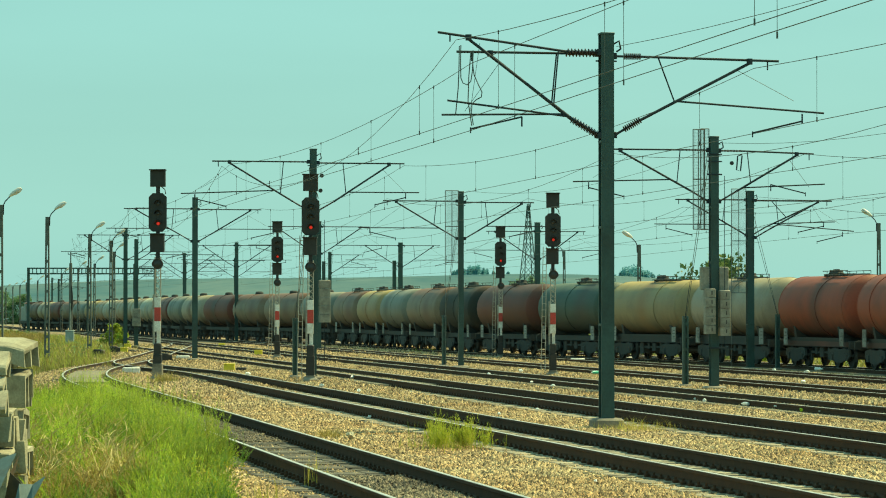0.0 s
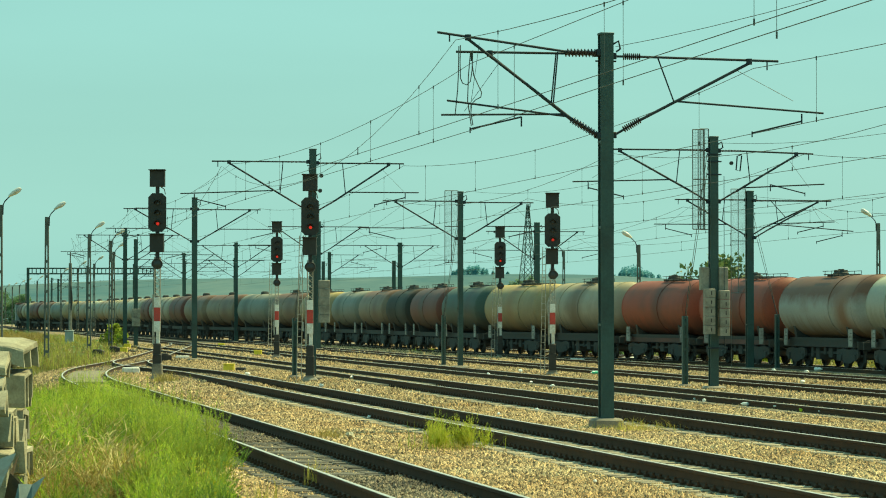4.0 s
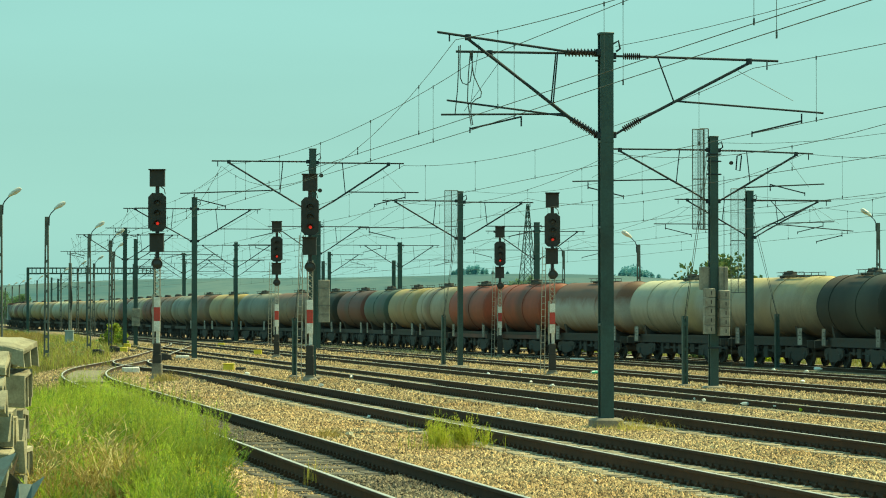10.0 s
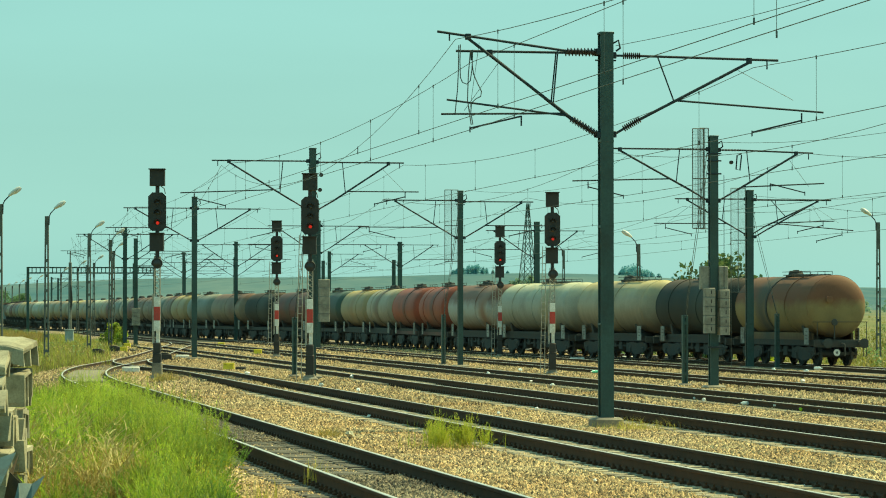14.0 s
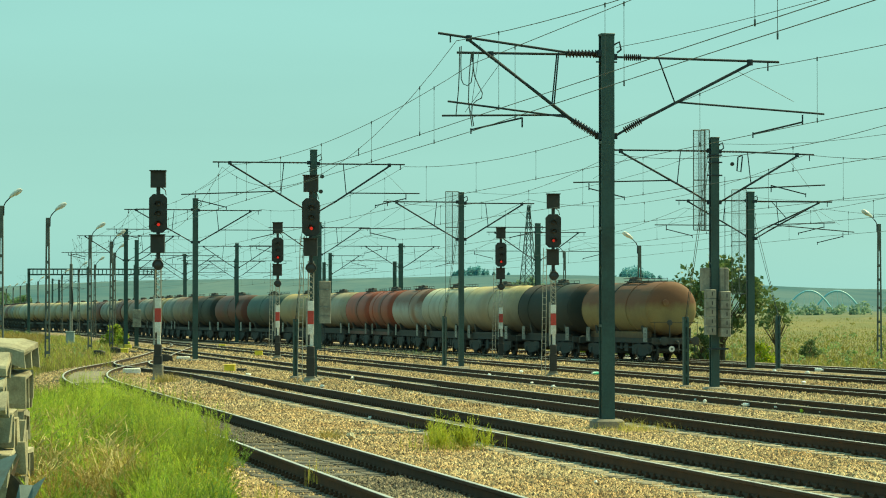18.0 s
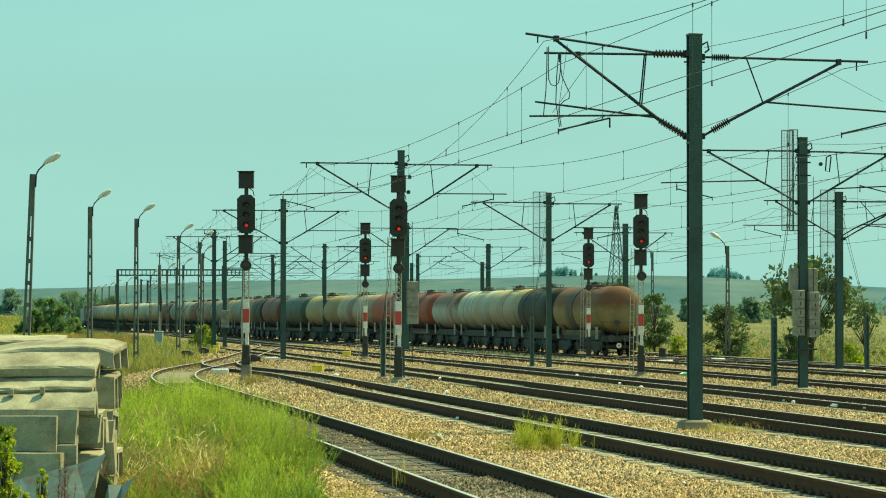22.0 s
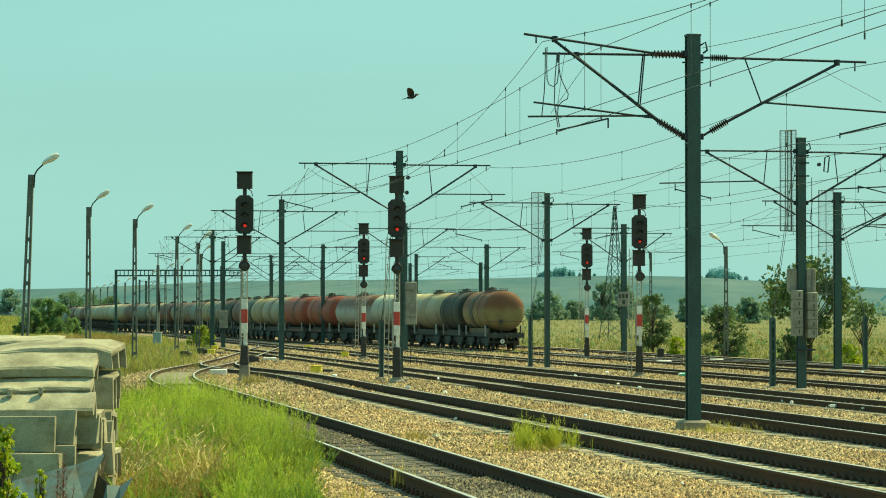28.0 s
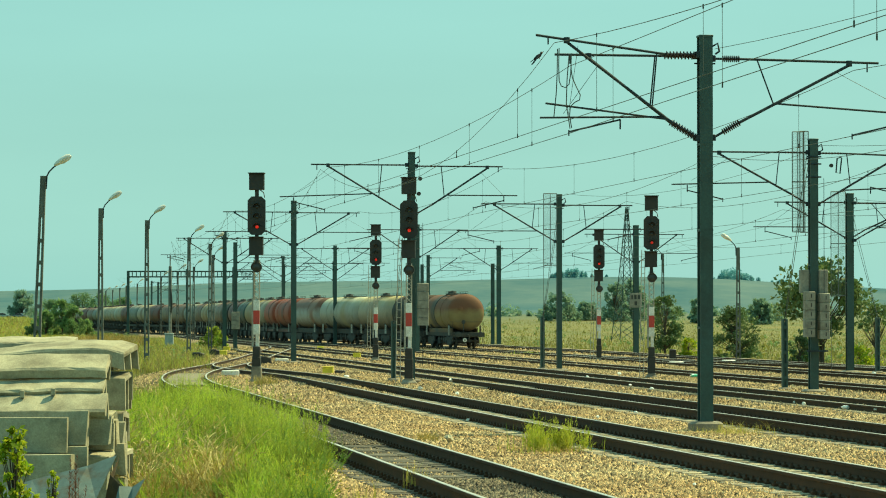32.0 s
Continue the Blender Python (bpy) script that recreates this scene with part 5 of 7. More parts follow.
def tank_wagon(kind, rear, front, detail, last=False, walkway=True):
    half = (front - rear) / 2
    owner = thing("tank_wagon", LABELS[kind] + (" at the train's end" if last else " in a train"), "tank wagon", "goods train wagons")
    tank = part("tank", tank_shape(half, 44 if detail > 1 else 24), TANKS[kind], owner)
    beam = half + 0.02
    sole = Shape()
    for y in (-0.95, 0.95):
        sole.box(-beam, y - 0.06, 0.92, beam, y + 0.06, 1.2)
    for i in range(7):
        x = -beam + 0.1 + (2 * beam - 0.2) * i / 6
        sole.box(x - 0.07, -0.95, 0.95, x + 0.07, 0.95, 1.12)
    sole.box(-beam, -0.25, 0.98, beam, 0.25, 1.18)
    part("underframe", sole, FRAME_BLACK, owner, "black steel underframe")
    if kind == "red":
        for y in (-1.02, 1.02):
            part("solebar", Shape().box(-beam, y - 0.012, 0.95, beam, y + 0.012, 1.17), TANKS[kind], owner, "faded red solebar")
    for y in (-0.8, 0.8):
        part("brake_rod", Shape().box(-half + 3.5, y - 0.05, 0.62, half - 3.5, y + 0.05, 0.72), FRAME_BLACK, owner, "dark brake rod under the frame")
    k = 0
    while -half + 3.6 + k * 0.85 < half - 3.6:
        x = -half + 3.6 + k * 0.85
        part("brake_beam", Shape().box(x, -0.9, 0.34 + 0.12 * (k % 3), x + 0.30 + 0.22 * (k % 2), 0.9, 0.9, 0.03), FRAME_BLACK, owner, "dark brake beam under the frame")
        k += 1
    for s in (-1, 1):
        bb = part("buffer_beam", Shape().box(s * beam - 0.05, -1.33, 0.86, s * beam + 0.05, 1.33, 1.20, 0.01), FRAME_BLACK, owner, "black buffer beam")
        if detail:
            for y in (-0.875, 0.875):
                part("buffer", BUFFER, None, bb, m=Matrix.Translation((s * (beam + 0.05), y, 1.05)) @ Matrix.Rotation(0 if s > 0 else math.pi, 4, "Z"))
            part("coupling", HOOK, None, bb, m=Matrix.Translation((s * (beam + 0.05), 0, 1.0)) @ Matrix.Rotation(0 if s > 0 else math.pi, 4, "Z"))
        bog = thing("bogie", "", "", m=Matrix.Translation((s * (half - 1.95), 0, 0)))
        bog.parent = owner
        if detail:
            for y in (-1.02, 1.02):
                part("side_frame", SIDE_FRAME, None, bog, m=Matrix.Translation((0, y, 0)))
            part("bolster", BOLSTER, None, bog)
            for x in (-1.42, -0.38, 0.38, 1.42):
                for y in (-0.75, 0.75):
                    part("brake_shoe", BRAKES, None, bog, m=Matrix.Translation((x, y, 0)))
        for x in (-0.9, 0.9):
            ws = part("wheelset", WHEELSET if detail > 1 else FAR_WHEELSET, None, bog, m=Matrix.Translation((x, 0, 0.46)))
            if detail > 1:
                SPINNING.append((ws, x))
        sad = Shape().prism([(-0.98, 1.15), (0.98, 1.15), (1.12, 1.85), (0.9, 1.65), (0.5, 1.45), (0, 1.38), (-0.5, 1.45), (-0.9, 1.65), (-1.12, 1.85)], -0.14, 0.14, Matrix.Translation((s * (half - 1.9), 0, 0)) @ Matrix.Rotation(radians(90), 4, "Z"))
        part("saddle", sad, FRAME_BLACK, owner, "black tank saddle")
        if detail:
            for y in (-1.25, 1.25):
                pl = part("side_plate", Shape().box(s * (half - 1.1) - 0.25, y - 0.02, 0.98, s * (half - 1.1) + 0.25, y + 0.02, 1.74, 0.008), SIDE_PLATE, owner, "pale lettering plate")
                rows = Shape()
                for k in range(3):
                    rows.box(s * (half - 1.1) - 0.19, y - 0.026, 1.22 + k * 0.16, s * (half - 1.1) + 0.05 + 0.1 * (k % 2), y + 0.026, 1.27 + k * 0.16)
                part("lettering", rows, DULL, pl, "unreadable dark lettering")
    if detail > 1:
        for y in (-0.98, 0.98):
            part("cradle", Shape().box(-half + 1.0, y - 0.05, 1.19, half - 1.0, y + 0.05, 1.52 if last else 1.34), TANKS[kind] if last else FRAME_BLACK, owner, "long cradle under the tank")
        for s in (-1, 1):
            part("seam_ring", hoop(s * (half - 0.62), 0.05, TANK_R - 0.02, TANK_R + 0.012, 44), TANKS[kind], owner, "welded seam of the tank end")
    if last:
        part("tank_hoop", hoop(0.55, 0.2, TANK_R - 0.01, TANK_R + 0.03, 44), FRAME_BLACK, owner, "black strap round the tank")
    for x in (half * (-0.35 + 0.1 * (len(WAGONS) % 4)), half * 0.52)[: 1 + len(WAGONS) % 2] if detail > 1 else (0.0,):
        part("tank_hoop", hoop(x, 0.10, TANK_R - 0.01, TANK_R + 0.028, 44 if detail > 1 else 20), TANKS[kind], owner, "welded hoop round the tank")
    man = part("filling_dome", Shape().turned([(0.36, 0.0), (0.36, 0.16), (0.30, 0.2), (0.30, 0.24), (0.1, 0.27)], 14, Matrix.Translation((0.3, 0, AXIS_Z + TANK_R - 0.04))), FRAME_BLACK, owner, "black filling dome")
    if detail:
        part("dome_clamp", Shape().box(0.0, -0.06, AXIS_Z + TANK_R + 0.16, 0.6, 0.06, AXIS_Z + TANK_R + 0.30, 0.02).box(0.24, -0.32, AXIS_Z + TANK_R + 0.15, 0.36, 0.32, AXIS_Z + TANK_R + 0.26, 0.02), FRAME_BLACK, man)
        top = AXIS_Z + TANK_R + 0.03
        run = Shape()
        lo, hi = (-half * 0.55, half * 0.12) if walkway else (-0.9, 1.2)
        for y in (-0.46, -0.23, 0.23, 0.46):
            run.box(lo, y - 0.05, top, hi, y + 0.05, top + 0.04)
        k = 0
        while lo + k * 0.8 < hi:
            run.box(lo + k * 0.8, -0.5, top - 0.08, lo + k * 0.8 + 0.05, 0.5, top)
            k += 1
        wk = part("roof_walkway", run, PLATE, owner, "steel roof walkway")
        rail = Shape()
        for y in (-0.55, 0.55):
            rail.tube([(lo, y, top + 0.17), (hi, y, top + 0.17)], 0.016, 5)
            k = 0
            while lo + k * 0.9 <= hi:
                rail.tube([(lo + k * 0.9, y, top - 0.08), (lo + k * 0.9, y, top + 0.17)], 0.014, 5)
                k += 1
        part("handrail", rail, FRAME_BLACK, wk, "thin handrail")
        lad = Shape()
        for x in (hi - 0.1, hi - 0.5):
            lad.tube([(x, -0.75 - 0.0, AXIS_Z + TANK_R - 0.1), (x, -1.25, AXIS_Z + 0.8), (x, -1.52, AXIS_Z), (x, -1.45, 1.1)], 0.016, 5)
        for k in range(8):
            lad.tube([(hi - 0.1, -1.46, 1.25 + k * 0.28), (hi - 0.5, -1.46, 1.25 + k * 0.28)], 0.012, 4)
        part("side_ladder", lad, FRAME_BLACK, owner, "thin side ladder")
        part("outlet_pipe", Shape().tube([(0.2, 0, 1.35), (0.2, 0, 0.75), (0.2, -0.95, 0.62)], 0.08, 8).box(-0.15, -0.2, 0.7, 0.5, 0.2, 1.05, 0.04), FRAME_BLACK, owner, "outlet pipe and valve")
        part("air_cylinder", Shape().turned([(0.16, -0.5), (0.2, -0.42), (0.2, 0.42), (0.16, 0.5)], 12, Matrix.Translation((-1.5, 0.4, 0.72)) @ FLAT), FRAME_BLACK, owner, "brake air cylinder")
        for s in (-1, 1):
            step = Shape().tube([(s * (beam - 0.1), -1.3, 0.9), (s * (beam - 0.1), -1.3, 0.45), (s * (beam - 0.5), -1.3, 0.45), (s * (beam - 0.5), -1.3, 0.9)], 0.02, 5)
            part("step_iron", step, FRAME_BLACK, owner)
    if last:
        e = -half
        disc = part("tail_marker", Shape().turned([(0.16, 0), (0.16, 0.03)], 18, Matrix.Translation((-beam - 0.1, 0.25, 0.62)) @ Matrix.Rotation(radians(-90), 4, "Y")), WHITE, owner, "round white tail disc")
        part("disc_spot", Shape().turned([(0.06, 0), (0.06, 0.012)], 14, Matrix.Translation((-beam - 0.13, 0.25, 0.62)) @ Matrix.Rotation(radians(-90), 4, "Y")), PLATE, disc)
        part("end_railing", Shape().tube([(e + 0.1, -1.35, 2.02), (e - 0.12, -1.2, 2.02), (e - 0.12, 1.2, 2.02), (e + 0.1, 1.35, 2.02)], 0.018, 5).tube([(e - 0.12, -1.2, 1.2), (e - 0.12, -1.2, 2.02)], 0.018, 5).tube([(e - 0.12, 1.2, 1.2), (e - 0.12, 1.2, 2.02)], 0.018, 5), FRAME_BLACK, owner, "thin end railing")
        part("handbrake", Shape().tube([(e - 0.1, 0.35, 1.2), (e - 0.1, 0.35, 2.0)], 0.03, 6).turned([(0.14, 0), (0.16, 0.015), (0.14, 0.03)], 12, Matrix.Translation((e - 0.13, 0.35, 2.0)) @ FLAT), FRAME_BLACK, owner, "handbrake column")
        part("end_boss", Shape().turned([(0.17, 0), (0.17, 0.08), (0.1, 0.1)], 14, Matrix.Translation((e + 0.03, 0.55, 3.05)) @ Matrix.Rotation(radians(-90), 4, "Y")), TANKS[kind], owner, "round end boss")
    WAGONS.append((owner, (rear + front) / 2, half - 1.95))
    return owner


prev = -1.1
for i, (kind, front) in enumerate(zip(ORDER, FRONTS)):
    tank_wagon(kind, prev + 1.1, front, 2 if i < 9 else (1 if i < 16 else 0), last=(i == 0), walkway=(i % 3 != 1))
    prev = front


def locomotive(rear, length):
    """The diesel engine that draws the train: a long hood, a cab behind it and two bogies."""
    owner = thing("diesel_locomotive", "dull grey-blue diesel locomotive drawing the tank wagons", "locomotive")
    half = length / 2
    part("frame", Shape().box(-half, -1.35, 0.85, half, 1.35, 1.30, 0.04), FRAME_BLACK, owner, "black main frame")
    part("hood", Shape().box(-half + 4.3, -1.05, 1.30, half - 0.4, 1.05, 3.55, 0.12), LOCO_BLUE, owner)
    cab = part("cab", Shape().box(-half + 1.2, -1.42, 1.30, -half + 4.3, 1.42, 3.95, 0.10), LOCO_BLUE, owner)
    part("roof", Shape().prism([(-1.5, 3.95), (1.5, 3.95), (1.1, 4.22), (-1.1, 4.22)], -1.65, 1.65, Matrix.Translation((-half + 2.75, 0, 0)) @ Matrix.Rotation(radians(90), 4, "Z")), LOCO_ROOF, cab, "sooty red-brown cab roof")
    for y in (-0.7, 0.7):
        part("window", Shape().box(-half + 1.17, y - 0.45, 2.75, -half + 1.25, y + 0.45, 3.5, 0.02), LENS_DARK, cab, "dark cab window")
        part("window", Shape().box(-half + 2.2, 2 * y - 0.03, 2.75, -half + 3.4, 2 * y + 0.03, 3.5, 0.02), LENS_DARK, cab, "dark cab window")
    part("exhaust", Shape().turned([(0.22, 0), (0.20, 0.4), (0.16, 0.4)], 10, Matrix.Translation((1.0, 0, 3.5))), FRAME_BLACK, owner, "sooty exhaust stack")
    for s in (-1, 1):
        part("buffer_beam", Shape().box(s * half - 0.06, -1.35, 0.80, s * half + 0.06, 1.35, 1.25, 0.02), FRAME_BLACK, owner)
        bog = thing("bogie", "", "", m=Matrix.Translation((s * (half - 3.2), 0, 0)))
        bog.parent = owner
        for y in (-1.02, 1.02):
            part("side_frame", SIDE_FRAME, None, bog, m=Matrix.Translation((0, y, 0)))
        for x in (-0.9, 0.9):
            part("wheelset", FAR_WHEELSET, None, bog, m=Matrix.Translation((x, 0, 0.46)))
    part("fuel_tank", Shape().box(-1.8, -1.2, 0.35, 1.8, 1.2, 0.86, 0.1), FRAME_BLACK, owner, "black fuel tank")
    WAGONS.append((owner, rear + half, half - 3.2))


locomotive(prev + 1.4, 15.0)


# ---------------------------------------------------------------- plants
def blades(n, place, tall, wide, material, name, label, lean=0.5, ground_z=-0.18):
    """Many thin bent blades; place(n) gives their feet."""
    xy = place(n)
    n = len(xy)
    h = tall * rng.uniform(0.35, 1.25, n)
    h *= np.array([0.95 + 0.75 * noise.noise((p * 1.3, q * 0.7, 9.0)) for p, q in xy])
    a = rng.uniform(0, 6.283, n)
    bend_by = lean * h * rng.uniform(0.1, 1.0, n)
    w = wide * rng.uniform(0.6, 1.4, n)
    t = a + rng.uniform(-0.9, 0.9, n) + 1.57
    ox, oy = np.cos(t) * w, np.sin(t) * w
    rise = np.array([swell(p, q) for p, q in xy])
    verts = np.zeros((n, 5, 3), np.float32)
    for k, (u, ww) in enumerate(((0, 1.0), (0, -1.0), (0.55, 0.8), (0.55, -0.8), (1.0, 0.0))):
        verts[:, k, 0] = xy[:, 0] + np.cos(a) * bend_by * u * u + ox * ww * 0.5
        verts[:, k, 1] = xy[:, 1] + np.sin(a) * bend_by * u * u + oy * ww * 0.5
        verts[:, k, 2] = ground_z + rise + h * u * (1 - 0.15 * lean * u)
    tri = np.array([(0, 1, 3), (0, 3, 2), (2, 3, 4)])
    faces = (tri[None] + (np.arange(n) * 5)[:, None, None]).reshape(-1, 3)
    ob = new(name, raw_mesh(name, verts.reshape(-1, 3), faces, material))
    return tagged(ob, label, "grass", kind="stuff")


def leaf_cloud(n, clumps, size, material, name):
    """Small folded leaves thrown about the given clumps (centre, radius)."""
    pick = rng.integers(0, len(clumps), n)
    c = np.array([q[:3] for q in clumps])[pick]
    r = np.array([q[3] for q in clumps])[pick]
    d = rng.normal(size=(n, 3))
    d /= np.linalg.norm(d, axis=1)[:, None]
    p = c + d * (r * rng.random(n) ** 0.45)[:, None]
    u = rng.normal(size=(n, 3))
    u /= np.linalg.norm(u, axis=1)[:, None]
    w = np.cross(u, rng.normal(size=(n, 3)))
    w /= np.linalg.norm(w, axis=1)[:, None] + 1e-6
    s = (size * rng.uniform(0.6, 1.4, n))[:, None]
    verts = np.stack([p - u * s, p + w * s * 0.5, p + u * s, p - w * s * 0.5], 1).reshape(-1, 3)
    faces = np.arange(n * 4).reshape(-1, 4)
    return raw_mesh(name, verts, faces, material)


def verge(n, y0, y1, a, b, power=1.0):
    """Feet between two distances left of track 1."""
    def make(k):
        y = y0 + (y1 - y0) * rng.random(k) ** power
        edge = np.array([track_1(v) for v in y]) - a - 1.1 * np.clip((58 - y) / 12, 0, 1.6) - 0.5 * np.sin(y / 2.3) * 0.6 - 0.4 * np.sin(y / 0.9) * 0.4
        left = np.minimum(edge - 0.3, -b * y / 40)
        x = edge - (edge - left) * rng.random(k) ** 0.9
        clump = np.array([noise.noise((p * 0.9, q * 0.9, 2.0)) for p, q in zip(x, y)])
        keep = clump > rng.uniform(-0.75, 0.05, k)
        keep &= ~((y < 51) & (x < -0.102 * y) & (rng.random(k) < 0.85))
        return np.stack([x, y], -1)[keep]
    return make


def plumes(stalks, needles, place, tall, material, label, foot_z=-0.18):
    """Feathery weeds: thin stalks set round with short needles."""
    xy = place(stalks)
    m = len(xy)
    h = tall * rng.uniform(0.55, 1.1, m) * np.array([1.0 + 0.55 * noise.noise((p * 1.1, q * 0.8, 5.0)) for p, q in xy])
    lean_x, lean_y = rng.normal(0, 0.16, m), rng.normal(0, 0.16, m)
    pick = np.repeat(np.arange(m), needles)
    n = len(pick)
    u = rng.random(n) ** 0.7
    a = rng.uniform(0, 6.283, n)
    reach = 0.20 * (1.15 - u) * rng.uniform(0.5, 1.3, n)
    foot = np.stack([xy[pick, 0] + lean_x[pick] * u, xy[pick, 1] + lean_y[pick] * u, foot_z + h[pick] * u], -1)
    tip = foot + np.stack([np.cos(a) * reach, np.sin(a) * reach, reach * rng.uniform(0.3, 1.1, n)], -1)
    side = np.stack([-np.sin(a), np.cos(a), np.zeros(n)], -1) * 0.005
    verts = np.stack([foot - side, foot + side, tip], 1).reshape(-1, 3)
    stalk_v = []
    for k in range(m):
        x, y = xy[k]
        stalk_v += [(x - 0.005, y, foot_z), (x + 0.005, y, foot_z), (x + lean_x[k], y + lean_y[k], foot_z + h[k])]
    verts = np.concatenate([verts, np.array(stalk_v)])
    faces = np.arange(len(verts)).reshape(-1, 3)
    ob = new("feathery_weeds", raw_mesh("feathery_weeds", verts, faces, material))
    tagged(ob, label, "weeds", kind="stuff")


def bunched(place, each):
    """Feet in bunches, as the stalks of one plant stand."""
    def make(k):
        mid = place(max(1, int(k / each)))
        out = np.repeat(mid, each, axis=0)
        return out + rng.normal(0, 0.17, out.shape) * np.array([1.0, 1.4])
    return make


def dry_strip(k):
    y = 41 + 21 * rng.random(k) ** 1.2
    return np.stack([y * (-0.142 + (0.046 - 0.0009 * (y - 41)) * rng.random(k) ** 0.9 - 0.00008 * (y - 41)), y], -1)


def patch(x0, x1, y0, y1):
    return lambda k: np.stack([rng.normal((x0 + x1) / 2, (x1 - x0) / 4, k), rng.normal((y0 + y1) / 2, (y1 - y0) / 4, k)], -1)


blades(6500, verge(0, 36, 98, 1.35, 5.9, 1.4), 0.34, 0.010, GRASS, "grass", "tall fresh green grass and weeds beside the track", 1.2)
blades(1200, verge(0, 37, 85, 1.6, 6.2, 1.2), 0.80, 0.007, GRASS, "grass", "thin seeding grass stalks beside the track", 0.35)
blades(15000, dry_strip, 0.45, 0.009, DRY, "dry_grass", "straw-coloured dry grass beside the concrete stack", 0.9)
blades(15000, verge(0, 92, 260, 2.2, 9.0, 1.3), 0.58, 0.03, DRY_FIELD, "dry_grass", "straw-coloured dry grass by the yard lamps", 0.8)
blades(12000, verge(0, 92, 240, 2.0, 9.0, 1.3), 0.5, 0.03, OLIVE, "grass", "green grass by the yard lamps", 0.8)
blades(160, patch(-0.75, 1.05, 60.8, 63.2), 0.50, 0.008, GRASS, "grass_tuft", "green grass tuft in the ballast", 0.55, -0.10)
blades(260, patch(-0.9, 0.9, 60.0, 63.6), 0.30, 0.008, STRAW, "grass_tuft", "dry grass tuft in the ballast", 1.0, -0.10)
blades(420, patch(3.6, 5.4, 70.0, 73.2), 0.26, 0.009, STRAW, "grass_tuft", "dry grass at the mast's foot", 1.0, -0.10)
blades(260, patch(-2.9, -2.2, 66.5, 68.5), 0.22, 0.012, DRY, "grass_tuft", "small rusty weed in the ballast", 1.1, -0.10)
blades(70, patch(-2.15, -1.8, 47.3, 48.2), 0.45, 0.010, STRAW, "grass_tuft", "thin yellow-green weed between the rails", 0.35, -0.04)
blades(60, patch(-2.9, -2.3, 43.0, 44.4), 0.35, 0.010, STRAW, "grass_tuft", "thin yellow-green weed beside the rail", 0.5, -0.05)
blades(500, patch(-11.3, -10.4, 116, 121), 0.45, 0.02, DRY, "grass_tuft", "red-brown dry dock weeds", 0.8, -0.10)
blades(900, patch(-2.2, 0.2, 205, 214), 0.30, 0.05, GRASS, "grass_tuft", "low green weeds between the far tracks", 1.0, -0.10)


def sprig_bushes(place, plants, sprigs, needles, wide, tall, material, label, foot_z=-0.18, fine=0.0055):
    """Bushy feathery weeds: each plant a spray of curved sprigs, each sprig set round with short needles."""
    xy = place(plants)
    m = len(xy)
    size = rng.uniform(0.6, 1.3, m)
    own = np.repeat(np.arange(m), sprigs)
    k = len(own)
    a = rng.uniform(0, 6.283, k)
    out = np.sqrt(rng.random(k))
    r = wide * size[own] * out * rng.uniform(0.7, 1.25, k)
    h = tall * size[own] * np.sqrt(np.clip(1.06 - 0.8 * out ** 2, 0.05, 1)) * rng.uniform(0.7, 1.2, k)
    tip = np.stack([np.cos(a) * r, np.sin(a) * r, h], -1)
    mid = np.stack([np.cos(a) * r * 0.35, np.sin(a) * r * 0.35, h * 0.55], -1)
    foot = np.stack([xy[own, 0], xy[own, 1], np.full(k, foot_z)], -1)
    pick = np.repeat(np.arange(k), needles)
    n = len(pick)
    u = (0.22 + 0.78 * rng.random(n) ** 0.7)[:, None]
    p = foot[pick] + 2 * u * (1 - u) * mid[pick] + u * u * tip[pick]
    way = 2 * (1 - 2 * u) * mid[pick] + 2 * u * tip[pick]
    way /= np.linalg.norm(way, axis=1)[:, None] + 1e-6
    spread = rng.normal(size=(n, 3))
    spread /= np.linalg.norm(spread, axis=1)[:, None]
    reach = (0.11 * (1.25 - u[:, 0]) * rng.uniform(0.5, 1.3, n) + 0.02)[:, None]
    end = p + (way * 0.75 + spread * 0.7) * reach
    side = np.cross(way, spread)
    side *= fine / (np.linalg.norm(side, axis=1)[:, None] + 1e-6)
    verts = np.stack([p - side, p + side, end], 1).reshape(-1, 3)
    ob = new("bushy_weeds", raw_mesh("bushy_weeds", verts, np.arange(n * 3).reshape(-1, 3), material))
    tagged(ob, label, "weeds", kind="stuff")


def domes(plants, needles, place, wide, tall, material, label):
    """Low matted weeds, each a loose dome of short needles pointing outwards."""
    xy = place(plants)
    m = len(xy)
    pick = np.repeat(np.arange(m), needles)
    n = len(pick)
    r = wide * rng.uniform(0.65, 1.35, m)
    h = tall * rng.uniform(0.6, 1.3, m)
    d = rng.normal(size=(n, 3))
    d[:, 2] = np.abs(d[:, 2]) + 0.05
    d /= np.linalg.norm(d, axis=1)[:, None]
    lumps = 1 + 0.28 * np.sin(5 * np.arctan2(d[:, 1], d[:, 0]) + 3.0 * pick) + rng.normal(0, 0.10, n)
    size = np.stack([r[pick], r[pick], h[pick]], -1) * lumps[:, None]
    mid = np.stack([xy[pick, 0], xy[pick, 1], np.full(n, -0.18)], -1)
    foot = mid + d * size * rng.uniform(0.45, 0.95, n)[:, None]
    tip = foot + d * np.stack([0.11 * rng.uniform(0.5, 1.4, n)] * 3, -1) + rng.normal(0, 0.05, (n, 3))
    side = np.cross(d, rng.normal(size=(n, 3)))
    side *= 0.006 / (np.linalg.norm(side, axis=1)[:, None] + 1e-6)
    verts = np.stack([foot - side, foot + side, tip], 1).reshape(-1, 3)
    ob = new("matted_weeds", raw_mesh("matted_weeds", verts, np.arange(n * 3).reshape(-1, 3), material))
    tagged(ob, label, "weeds", kind="stuff")


